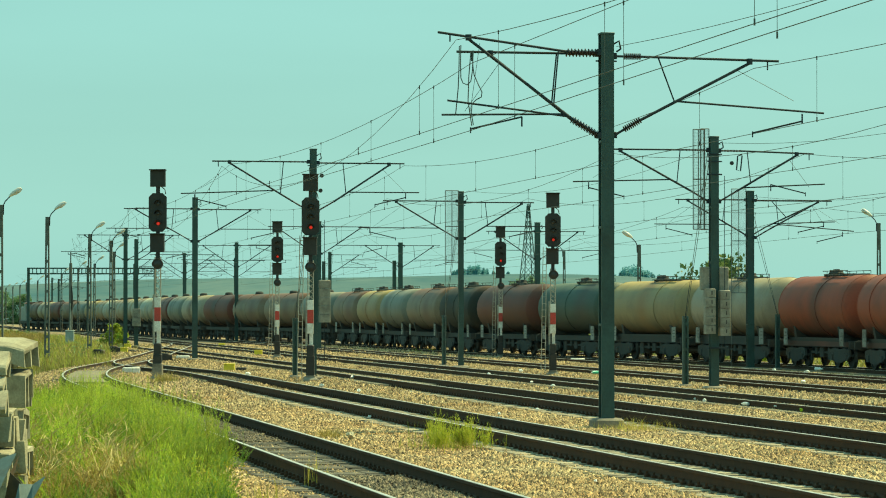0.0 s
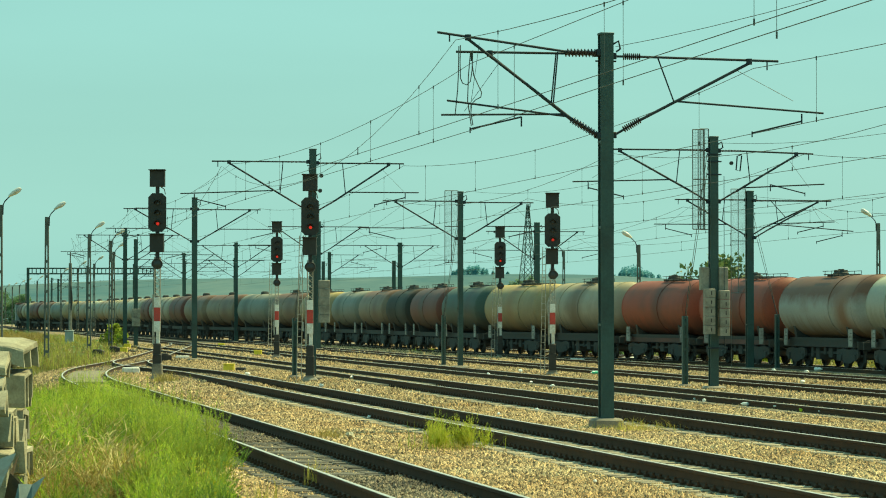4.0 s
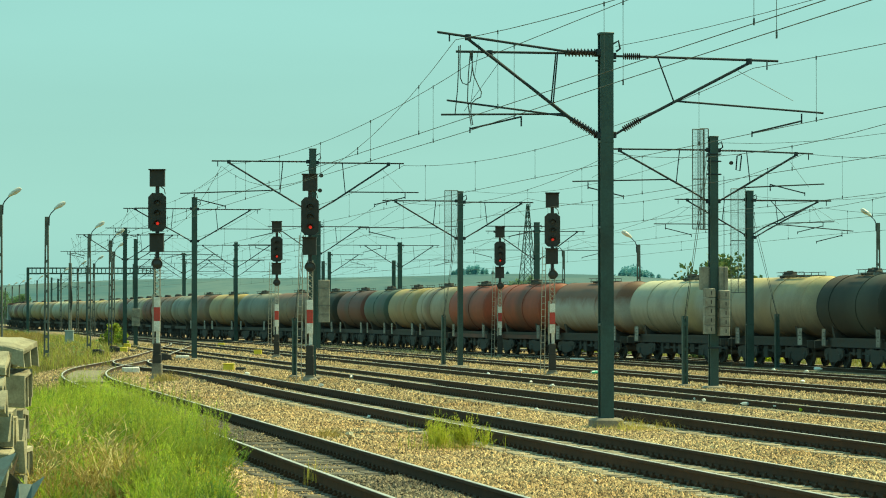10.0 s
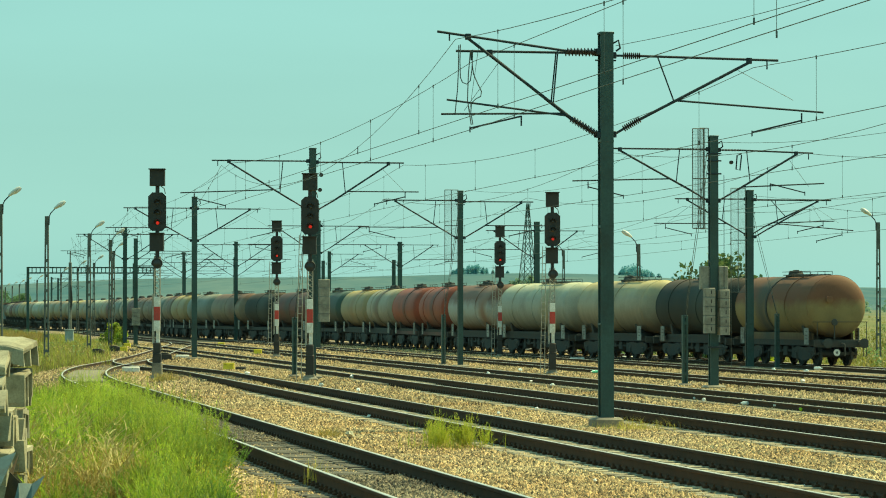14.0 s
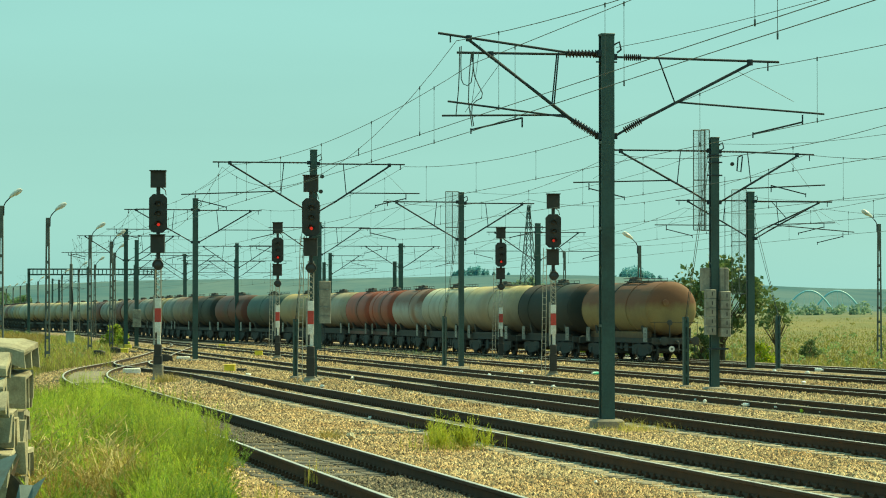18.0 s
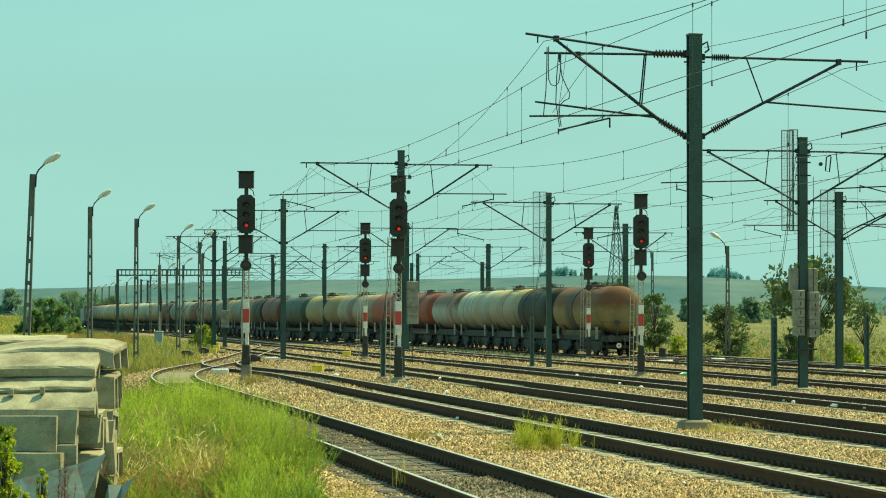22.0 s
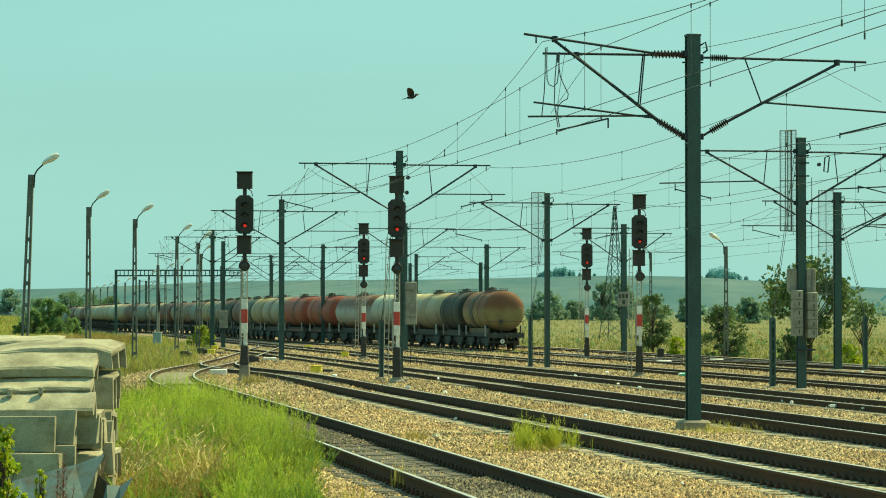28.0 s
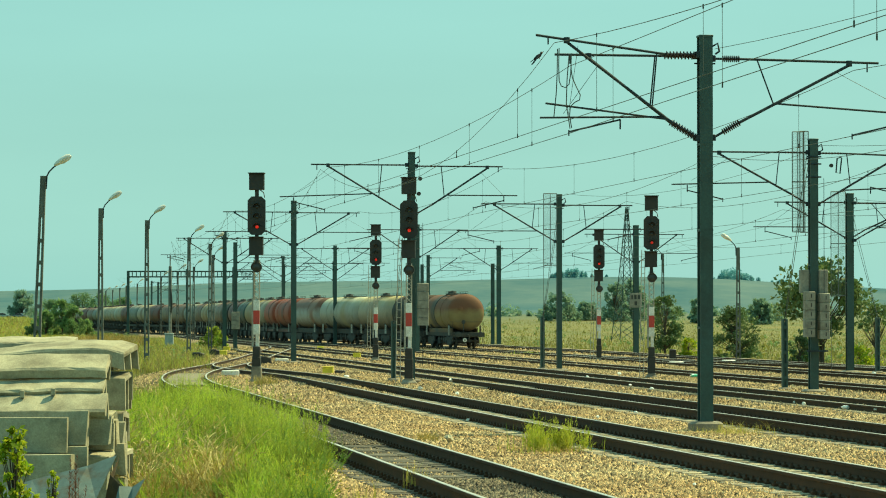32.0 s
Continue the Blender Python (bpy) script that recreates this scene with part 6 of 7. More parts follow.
def dead_bushes(place, plants, tall, material, label):
    """Dead weeds of forking bare stems, tangled and bent."""
    s = Shape()
    local = random.Random(77)
    for x, y in place(plants):
        for _ in range(local.randint(4, 7)):
            a, h = local.uniform(0, 6.28), tall * local.uniform(0.5, 1.15)
            lean = local.uniform(0.15, 0.75)
            pts = [Vector((x, y, -0.2))]
            for k in range(1, 6):
                u = k / 5
                pts.append(Vector((x + math.cos(a) * lean * h * u * u + local.uniform(-0.03, 0.03), y + math.sin(a) * lean * h * u * u + local.uniform(-0.03, 0.03), -0.2 + h * u * (1 - 0.2 * lean * u))))
            s.tube(pts, [0.014, 0.013, 0.011, 0.009, 0.006, 0.004], 4, False)
            for k in (2, 3, 3, 4, 4, 5):
                b, g = a + local.uniform(-1.6, 1.6), h * local.uniform(0.15, 0.42)
                p = pts[k]
                q = p + Vector((math.cos(b) * g * 0.6, math.sin(b) * g * 0.6, g * local.uniform(0.05, 0.7)))
                s.tube([p, (p + q) / 2 + Vector((0, 0, 0.02)), q], [0.008, 0.006, 0.003], 3, False)
    ob = new("dead_weeds", s.mesh("dead_weeds", material, False))
    tagged(ob, label, "weeds", kind="stuff")


sprig_bushes(verge(0, 36.5, 86, 1.65, 5.6, 1.15), 270, 74, 27, 0.46, 0.80, GRASS, "bushy bright green weeds beside the track")
sprig_bushes(verge(0, 36.5, 80, 1.6, 5.6, 1.15), 130, 55, 26, 0.36, 0.60, GRASS_DEEP, "bushy deep green weeds beside the track")
sprig_bushes(dry_strip, 110, 46, 20, 0.36, 0.54, DEAD, "bushy straw-brown dead weeds by the concrete stack")
sprig_bushes(dry_strip, 45, 46, 22, 0.34, 0.46, GRASS_DEEP, "low deep green weeds among the dead ones")
domes(60, 500, dry_strip, 0.34, 0.40, STRAW, "matted yellowing weeds by the concrete stack")
dead_bushes(dry_strip, 52, 0.90, STALK, "pale forking stems of dead weeds by the concrete stack")
sprig_bushes(patch(-0.55, 0.95, 61.2, 62.8), 15, 26, 18, 0.24, 0.62, TUFT, "feathery yellow-green weeds in the ballast", -0.12)


def rail_side(k):
    y = 52 + 40 * rng.random(k) ** 1.3
    return np.stack([np.array([track_1(v) for v in y]) - 1.25 - 1.3 * rng.random(k) ** 1.3 - 0.11 * np.clip(60 - y, 0, 20), y], -1)


plumes(1400, 46, bunched(rail_side, 18), 1.10, GRASS, "tall feathery weeds leaning over the rail")
plumes(700, 40, bunched(verge(0, 37, 86, 1.6, 5.6, 1.25), 18), 0.80, GRASS_DEEP, "feathery deep green weeds beside the track")
plumes(420, 40, bunched(verge(0, 37, 70, 1.6, 5.6, 1.25), 12), 0.74, STRAW, "feathery yellowing weeds beside the track")
blades(3500, verge(0, 37, 80, 1.5, 6.0, 1.2), 0.55, 0.008, STRAW, "dry_grass", "yellowing grass stalks beside the track", 0.7)
plumes(500, 44, bunched(dry_strip, 10), 0.72, DRY, "feathery straw-coloured dead weeds")


blades(1200, dry_strip, 0.65, 0.011, STALK, "dry_stalks", "pale bent dead stalks in the dry grass", 1.7)
flowers = new("yellow_flowers", leaf_cloud(500, [(-3.3 + 0.25 * k - 0.02 * k * k, 42 + 1.1 * k, 0.35, 0.35) for k in range(2)] + [(-3.2, 40.6, 0.25, 0.3), (-3.05, 41.2, 0.2, 0.25)], 0.018, FLOWER, "yellow_flowers"))
tagged(flowers, "small yellow weed flowers in the grass", "flowers", kind="stuff")


def ease_all(u):
    u = np.clip(u, 0, 1)
    return u * u * (3 - 2 * u)


def field_feet(k):
    y = 128 + 480 * rng.random(k) ** 1.3
    lo = 43.5 + LEAN * y + 3.2
    hi = 0.16 * y + 8
    return np.stack([lo + (np.maximum(hi, lo + 1) - lo) * rng.random(k), y], -1)


blades(22000, field_feet, 0.30, 0.07, DRY_FIELD, "meadow_grass", "dry yellow meadow grass", 0.8, -0.22)
blades(34000, field_feet, 0.30, 0.07, OLIVE, "meadow_grass", "olive-green tufts of meadow grass", 0.8, -0.22)


def meadow_weeds(n, place, material, label):
    """Low leafy weeds strewn over the meadow."""
    feet = place(n)
    clumps = [(x, y, -0.05 + swell(x, y) + r * 0.3, r) for (x, y), r in zip(feet, rng.uniform(0.15, 0.5, len(feet)))]
    ob = new("meadow_weeds", leaf_cloud(len(feet) * 26, clumps, 0.11, material, "meadow_weeds"))
    tagged(ob, label, "weeds", kind="stuff")


def left_field(k):
    y = 150 + 470 * rng.random(k) ** 1.3
    edge = np.array([track_1(v) - 4 - 6 * ease((v - 480) / 100) for v in y])
    return np.stack([edge - 0.10 * y * rng.random(k) - 0.5, y], -1)


def lamp_verge(k):
    y = 150 + 200 * rng.random(k)
    return np.stack([y * (-0.139 + (0.030 - 0.010 * ease_all((y - 230) / 100)) * rng.random(k)), y], -1)


def far_verge(k):
    y = 250 + 170 * rng.random(k)
    return np.stack([y * (-0.180 + 0.030 * rng.random(k)), y], -1)


def far_meadow(k):
    y = 415 + 420 * rng.random(k) ** 1.4
    return np.stack([y * (-0.180 + 0.030 * rng.random(k)), y], -1)


def scrub(k):
    y = 255 + 50 * rng.random(k)
    return np.stack([y * (-0.157 + 0.026 * rng.random(k)), y], -1)


blades(11000, lamp_verge, 0.62, 0.035, VERGE, "grass", "tall yellow-green grass among the yard lamps", 0.7)
blades(9000, lamp_verge, 0.55, 0.035, DRY_FIELD, "dry_grass", "tall straw-coloured grass among the yard lamps", 0.7)
blades(12000, far_meadow, 0.8, 0.16, VERGE, "grass", "green rough grass at the field's far edge", 0.8)
blades(5000, far_meadow, 0.8, 0.16, DEAD, "dry_grass", "brown dry grass at the field's far edge", 0.8)
blades(14000, far_verge, 0.55, 0.06, VERGE, "grass", "green grass beyond the concrete stack", 0.8)
blades(17000, scrub, 0.95, 0.04, DEAD, "dry_scrub", "brown dry scrub beyond the concrete stack", 0.9)
meadow_weeds(90, scrub, LEAF_MID, "low bushy weeds beyond the concrete stack")
meadow_weeds(260, field_feet, LEAF_MID, "low green weeds in the dry meadow")
meadow_weeds(260, field_feet, OLIVE, "brown dead weeds in the dry meadow")
meadow_weeds(500, left_field, LEAF_MID, "low green weeds beside the yard lamps")
meadow_weeds(300, left_field, OLIVE, "brown dead weeds beside the yard lamps")
blades(22000, left_field, 0.36, 0.07, DRY_FIELD, "dry_grass", "straw-coloured dry grass beyond the yard lamps", 0.8)
blades(19000, left_field, 0.36, 0.07, OLIVE, "grass", "green grass beyond the yard lamps", 0.8)


def tree(x, y, w, h, n, material, label, name="tree", category="tree", z=-0.20, leaf=0.09, stem=0.25, gaps=1.0, seed=1, lean=0.0):
    local = random.Random(seed)
    owner = thing(name, label, category, "trees and bushes", m=pose(x, y, z))
    clumps, limbs = [], Shape()
    limbs.tube([(0, 0, -0.1), (lean * 0.1, 0, h * stem * 0.6), (lean * 0.25, 0.02, h * 0.55), (lean * 0.4, 0, h * 0.85)], [0.012 * h + 0.003 * h * h, 0.010 * h + 0.0025 * h * h, 0.007 * h + 0.0015 * h * h, 0.003 * h], 7)
    count = 70 if stem < 0.09 else 30
    if stem < 0.09:
        n, leaf = int(n * 1.7), leaf * 0.75
    for k in range(count):
        a = local.uniform(0, 6.28)
        q = local.uniform(0.15, 1.0) ** 0.6
        zz = h * (stem + (1 - stem) * local.random() ** (1.35 if stem < 0.09 else 0.9))
        wide = math.sin(math.pi * min(max((zz / h - stem * 0.5) / (1.05 - stem * 0.5), 0.08), 0.97)) ** 0.7
        if stem < 0.09:
            wide = max(0.05, 1 - (zz / h) ** 2.2) ** 0.5 * local.uniform(0.8, 1.15)
        cx, cy = math.cos(a) * w / 2 * q * wide + lean * zz / h * 0.4, math.sin(a) * w / 2 * q * wide * 0.8
        rad = w * local.uniform(0.06, 0.16) * (1.0 if stem < 0.09 else 1.35)
        clumps.append((cx, cy, min(zz, h - rad * 0.6), rad))
        limbs.tube([(lean * 0.2, 0, zz * 0.45), (cx * 0.55, cy * 0.55, zz * 0.75), (cx, cy, zz)], [0.008 * h, 0.005 * h, 0.002 * h], 5)
    part("trunk", limbs, BARK, owner, "crooked branching trunk")
    part("crown", leaf_cloud(n, clumps, leaf, material, "crown"), None, owner, "loose uneven leafy crown")
    return owner


tree(15.7, 172, 5.2, 5.9, 3700, LEAF, "loose-leaved young walnut tree behind the tracks", leaf=0.17, stem=0.27, seed=3)
tree(14.3, 170, 1.7, 1.7, 800, LEAF, "dark thicket at the foot of a young tree", "bush", "bush", leaf=0.11, stem=0.02, seed=4)
tree(17.4, 168, 2.2, 1.2, 900, LEAF_LIGHT, "bright green low shrub beside the track", "bush", "bush", leaf=0.10, stem=0.02, seed=5)
tree(14.6, 171, 1.3, 0.9, 400, LEAF_LIGHT, "bright green low shrub beside the track", "bush", "bush", leaf=0.09, stem=0.02, seed=15)
tree(18.3, 168, 1.9, 3.6, 420, LEAF, "thin sapling with a small crown", leaf=0.12, stem=0.55, seed=6)
tree(12.4, 196, 3.2, 3.4, 5200, LEAF, "dense dark green round bush", "bush", "bush", leaf=0.10, stem=0.02, seed=7)
tree(8.7, 216, 2.8, 4.2, 3000, LEAF, "tall loose bush behind the tracks", "bush", "bush", leaf=0.11, stem=0.1, seed=8)
tree(9.6, 200, 1.6, 1.4, 900, LEAF_LIGHT, "bright green leafy shrub beside the track", "bush", "bush", leaf=0.10, stem=0.02, seed=9)
tree(23.4, 195, 1.4, 1.2, 800, LEAF, "small dark bush in the meadow", "bush", "bush", leaf=0.09, stem=0.02, seed=10)
tree(-26.6, 246, 2.0, 2.0, 1300, GRASS, "bright green bush beside the yard masts", "bush", "bush", leaf=0.12, stem=0.02, seed=12)
tree(-25.4, 242, 1.3, 1.5, 600, GRASS, "bright green bush beside the yard masts", "bush", "bush", leaf=0.11, stem=0.02, seed=13)
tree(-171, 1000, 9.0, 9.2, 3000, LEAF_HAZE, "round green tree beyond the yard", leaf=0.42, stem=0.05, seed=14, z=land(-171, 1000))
for i, (x, y, w, h) in enumerate(((-65.3, 400, 3.0, 3.6), (-63.4, 402, 4.4, 5.0), (-61.4, 398, 3.6, 4.3), (-66.9, 404, 3.4, 2.6), (-60.6, 403, 3.0, 2.4), (-124, 770, 10.0, 6.8), (-117, 775, 11.0, 8.6), (-111.5, 770, 10.0, 8.4), (-106, 770, 8.0, 7.4))):
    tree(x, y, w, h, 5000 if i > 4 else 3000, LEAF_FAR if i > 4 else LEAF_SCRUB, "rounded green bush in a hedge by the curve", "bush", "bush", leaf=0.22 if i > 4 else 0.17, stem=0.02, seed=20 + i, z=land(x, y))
for i, (x, y, w, h) in enumerate(((3.6, 600, 7.5, 5.6), (14.2, 590, 5.5, 7.4), (17.5, 600, 7.5, 8.0), (29.0, 560, 4.5, 4.8), (38.5, 540, 5.0, 4.5), (44, 600, 7.0, 3.6), (9, 610, 6, 3.6), (24, 620, 8, 4.2))):
    tree(x, y, w, h, 2400, LEAF_HAZE, "rounded tree at the meadow's far edge, tinted for haze", leaf=0.34, stem=0.05, seed=40 + i, z=land(x, y))


def hedge_row():
    clumps = []
    for k in range(150):
        x = -60 + 260 * k / 150 + rng.uniform(-1, 1)
        y = 690 + rng.uniform(-30, 60)
        r = rng.uniform(0.8, 2.2)
        clumps.append((x, y, land(x, y) + r * 0.5, r))
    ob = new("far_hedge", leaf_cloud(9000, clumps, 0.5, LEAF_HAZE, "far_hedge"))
    tagged(ob, "long low dark hedge at the meadow's far edge", "hedge", kind="stuff")


hedge_row()


def ridge_trees():
    """Two copses and some single trees on the skyline."""
    clumps = []
    for mid, spread, count, r0, r1 in ((31, 21, 34, 1.6, 4.6), (198, 21, 38, 2.0, 6.0), (64, 12, 6, 0.9, 1.6), (262, 60, 16, 1.4, 3.5)):
        for _ in range(count):
            x = mid + float(np.clip(rng.normal(0, 0.5), -1, 1)) * spread
            y = 3150 + rng.uniform(-25, 25)
            r = rng.uniform(r0, r1) * (1.2 - 0.5 * abs(x - mid) / spread)
            for up in (0.4, 1.1, 1.7):
                clumps.append((x, y, land(x, y) - 0.6 + r * up, r * (1.1 - 0.25 * up)))
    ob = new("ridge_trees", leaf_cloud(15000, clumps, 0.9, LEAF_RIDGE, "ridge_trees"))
    tagged(ob, "clusters of hazy trees along the ridge", "trees", kind="stuff")


ridge_trees()


def parked_car(x, y, turn, colour, label):
    owner = thing("parked_car", label, "car", "parked cars", m=pose(x, y, land(x, y), 0, 0, turn))
    side = [(-2.1, 0.35), (2.1, 0.35), (2.15, 0.75), (1.2, 0.92), (-1.6, 0.98), (-2.1, 0.9)]
    body = part("body", Shape().prism(side, -0.82, 0.82), colour, owner)
    part("cabin", Shape().prism([(-1.55, 0.95), (1.05, 0.9), (0.45, 1.42), (-1.1, 1.45)], -0.72, 0.72), LENS_DARK, body, "dark cabin windows")
    part("roof", Shape().box(-1.1, -0.7, 1.43, 0.45, 0.7, 1.48, 0.02), colour, body)
    for a in (-1.3, 1.3):
        for b in (-0.8, 0.8):
            part("wheel", Shape().turned([(0.31, -0.1), (0.31, 0.1)], 14, Matrix.Translation((a, b, 0.31)) @ Matrix.Rotation(radians(90), 4, "X")), BLACK, owner)


parked_car(-160.5, 905, 8, BOX_BLUE, "small grey-blue car parked at the field's far edge")
parked_car(-156.0, 908, -5, LOCO_BLUE, "dark blue car parked at the field's far edge")

# ---------------------------------------------------------------- concrete stack
def drawn_out(outline, length, steps, seed, wob=0.004, chip=0.02, arch=0.0):
    """An outline in x and z drawn out along y, a little uneven, its end edges chipped here and there."""
    local = random.Random(seed)
    n = len(outline)
    s = Shape()
    v = []
    for k in range(steps + 1):
        end = k in (0, steps)
        for x, z in outline:
            y = length * k / steps + (local.choice((0, 0, 0, 1)) * (chip if k == 0 else -chip) if end else 0)
            v.append((x + local.uniform(-wob, wob), y, z + local.uniform(-wob, wob) + arch * math.sin(math.pi * (k / steps) ** 0.6)))
    f = [(k * n + i, (k + 1) * n + i, (k + 1) * n + (i + 1) % n, k * n + (i + 1) % n) for k in range(steps) for i in range(n)]
    return s.put(v, f + [tuple(range(n)), tuple(range(len(v) - 1, len(v) - n - 1, -1))])


def channel(length, top, foot, d, t, seed=0):
    """A precast channel with flared legs, open below, its outer edges blunted."""
    a, b, c = top / 2, foot / 2, 0.022
    outline = [(-b, 0.0), (-a - 0.004, d - c), (-a + c, d), (a - c, d), (a + 0.004, d - c), (b, 0.0), (b - t, 0.0), (a - t * 0.9, d - t), (-a + t * 0.9, d - t), (-b + t, 0.0)]
    s = drawn_out(outline, length, 14, seed, 0.008, 0.03)
    if d > 0.25:                                  # a middle leg along the channel, and a wall across it set back from the end
        s.box(-t / 2, 0.01, 0.0, t / 2, length - 0.01, d - t * 0.7)
        s.prism([(-b + t * 0.8, 0.05), (-a + t * 0.5, d - t * 0.6), (a - t * 0.5, d - t * 0.6), (b - t * 0.8, 0.05)], 0.14, 0.22)
    return s


def cranked(length, run, rise, lip, t, seed):
    """A slab sloping up from a short front lip to a back leg, worn and a little uneven along its length."""
    top = lip + rise
    outline = [(0.035, 0.0), (0.0, lip - 0.02), (0.025, lip + 0.012), (run - 0.03, top), (run, top - 0.02), (run, top - 0.34), (run - t, top - 0.34), (run - t, top - 1.2 * t), (t + 0.02, lip - 0.07), (0.035 + t, 0.0)]
    return drawn_out(outline, length, 16, seed, 0.009, 0.03, 0.02)


# each channel: right end x, y, underside z, length, turn about z, roll, width of back and mouth, depth
STACK = ((-5.70, 40.6, 1.06, 2.6, 91, -4, 0.6, 0.9, 0.38), (-5.66, 41.75, 1.53, 2.9, 90, -5, 0.8, 0.83, 0.40), (-5.70, 41.75, 1.02, 2.8, 91, 3, 0.7, 0.9, 0.38),
         (-5.74, 41.7, 0.0, 2.8, 90, 0, 0.7, 0.9, 0.50), (-5.70, 40.5, 0.50, 2.6, 90, -6, 0.7, 0.9, 0.42), (-5.64, 40.4, 0.0, 2.7, 91, 0, 0.7, 0.95, 0.46),
         (-6.6, 43.0, 2.02, 2.2, 91, -6, 0.7, 0.9, 0.38), (-5.84, 43.1, 1.40, 2.8, 90, 0, 0.7, 0.9, 0.42), (-5.88, 43.0, 0.95, 2.8, 90, 0, 0.7, 0.9, 0.42), (-5.83, 43.1, 0.42, 2.8, 90, 0, 0.7, 0.9, 0.42), (-5.90, 43.0, -0.05, 2.8, 90, 0, 0.7, 0.9, 0.46))
for k, (x, y, z, length, turn, roll, a, b, d) in enumerate(STACK):
    slab = new("concrete_channel", channel(length, a, b, d, 0.065, 10 * k).mesh("concrete_channel", CONCRETE, False))
    slab.matrix_basis = pose(x, y, z - 0.08, 0, 0, turn) @ pose(0, 0, 0, 0, roll, 0)
    tagged(slab, "weathered precast concrete channel in a stack", "concrete block", "stacked concrete channels")
# the topmost piece: a ribbed block with a sloping back, open at its end
cap = drawn_out([(0.0, 0.0), (0.0, 0.215), (0.022, 0.240), (0.85, 0.345), (0.88, 0.325), (0.88, 0.0), (0.825, 0.0), (0.825, 0.285), (0.06, 0.18), (0.055, 0.0)], 3.2, 16, 5, 0.007, 0.02, 0.12)
cap.box(0.42, 0.01, 0.01, 0.475, 0.5, 0.24).prism([(0.04, 0.02), (0.04, 0.18), (0.84, 0.285), (0.84, 0.02)], 0.10, 0.16)
block = new("concrete_channel", cap.mesh("concrete_channel", CONCRETE, False))
block.matrix_basis = pose(-5.655, 41.23, 1.905, 0, 0, 84.1) @ pose(0, 0, 0, -4.0, 0, 0)
tagged(block, "ribbed concrete block with a sunlit sloping back on a stack", "concrete block", "stacked concrete channels")
# each sloping slab: right end x, front y, underside z, length, turn, dip to the left, run, rise, lip, thickness
for k, (x, y, z, length, turn, dip, run, rise, lip, t) in enumerate(((-5.75, 40.10, 1.825, 2.8, 89.0, -1.0, 0.56, 0.19, 0.12, 0.09), (-5.745, 39.80, 1.625, 2.9, 90.5, -2.0, 0.40, 0.13, 0.06, 0.07), (-5.658, 39.42, 1.34, 2.9, 91.0, -2.6, 0.42, 0.215, 0.08, 0.09))):
    slab = new("concrete_slab", cranked(length, run, rise, lip, t, 70 + k).mesh("concrete_slab", CONCRETE, False))
    slab.matrix_basis = pose(x, y, z, 0, 0, turn) @ pose(0, 0, 0, dip, 0, 0)
    tagged(slab, "pale sloping concrete slab with a shaded lip in the stack", "concrete block", "stacked concrete channels")


def slab_shape(t, h, length, seed):
    c = 0.014
    return drawn_out([(-t / 2 + c, 0), (-t / 2, c), (-t / 2, h - c), (-t / 2 + c, h), (t / 2 - c, h), (t / 2, h - c), (t / 2, c), (t / 2 - c, 0)], length, 6, seed, 0.005, 0.03)


# plain slabs stand on edge before the stack; short ones are packed between its courses
UPRIGHT = [(-6.09, 39.05, 0.885, 1.9, 0.13, 0.46, 90, 4), (-5.85, 39.25, 0.965, 2.0, 0.13, 0.46, 92, 6), (-5.98, 38.85, 0.41, 1.8, 0.13, 0.47, 89, 3), (-5.84, 39.1, 0.46, 1.9, 0.13, 0.51, 90, 5),
           (-6.0, 38.9, -0.10, 2.0, 0.13, 0.48, 91, 4), (-5.85, 39.2, -0.10, 2.0, 0.13, 0.54, 90, 2)]
for k in range(16):                               # two courses, thin slabs side by side with gaps
    u = k % 8
    UPRIGHT.append((-5.56 - 0.035 * u - 0.04 * ((k * 7) % 4), 40.75 + 0.27 * u, 0.50 - 0.52 * (k // 8) + 0.02 * ((k * 5) % 3), 2.3, 0.12 + 0.03 * ((k * 3) % 3), 0.44 + 0.04 * ((k * 5) % 3), 90, (6, -9, 3, 11, -5, 2, -12, 7)[(u + 3 * (k // 8)) % 8]))
for k in range(3):
    UPRIGHT.append((-5.70 + 0.04 * k, 40.55 + 0.24 * k, 0.86, 2.2, 0.12, 0.36 + 0.05 * (k % 2), 90, (5, -7, 9)[k]))
for k, (x, y, z, length, t, hh, turn, roll) in enumerate(UPRIGHT):
    slab = new("concrete_slab", slab_shape(t, hh, length, 300 + k).mesh("concrete_slab", CONCRETE))
    slab.matrix_basis = pose(x, y, z, 0, 0, turn) @ pose(0, 0, 0, 0, roll, 0)
    tagged(slab, "grey upright concrete slab leaning on the stack" if k < 6 else "thin concrete slab on edge packed into the stack", "concrete block", "stacked concrete channels")
# two spacer blocks under the third course
for x, z in ((-6.79, 1.62), (-6.385, 1.65)):
    blk = new("concrete_spacer", Shape().box(-0.028, -0.05, -0.04, 0.028, 0.05, 0.055, 0.008).mesh("concrete_spacer", CONCRETE))
    blk.matrix_basis = pose(x, 39.72, z, 0, 0, 14)
    tagged(blk, "small concrete spacer block between stacked channels", "concrete block", "stacked concrete channels")


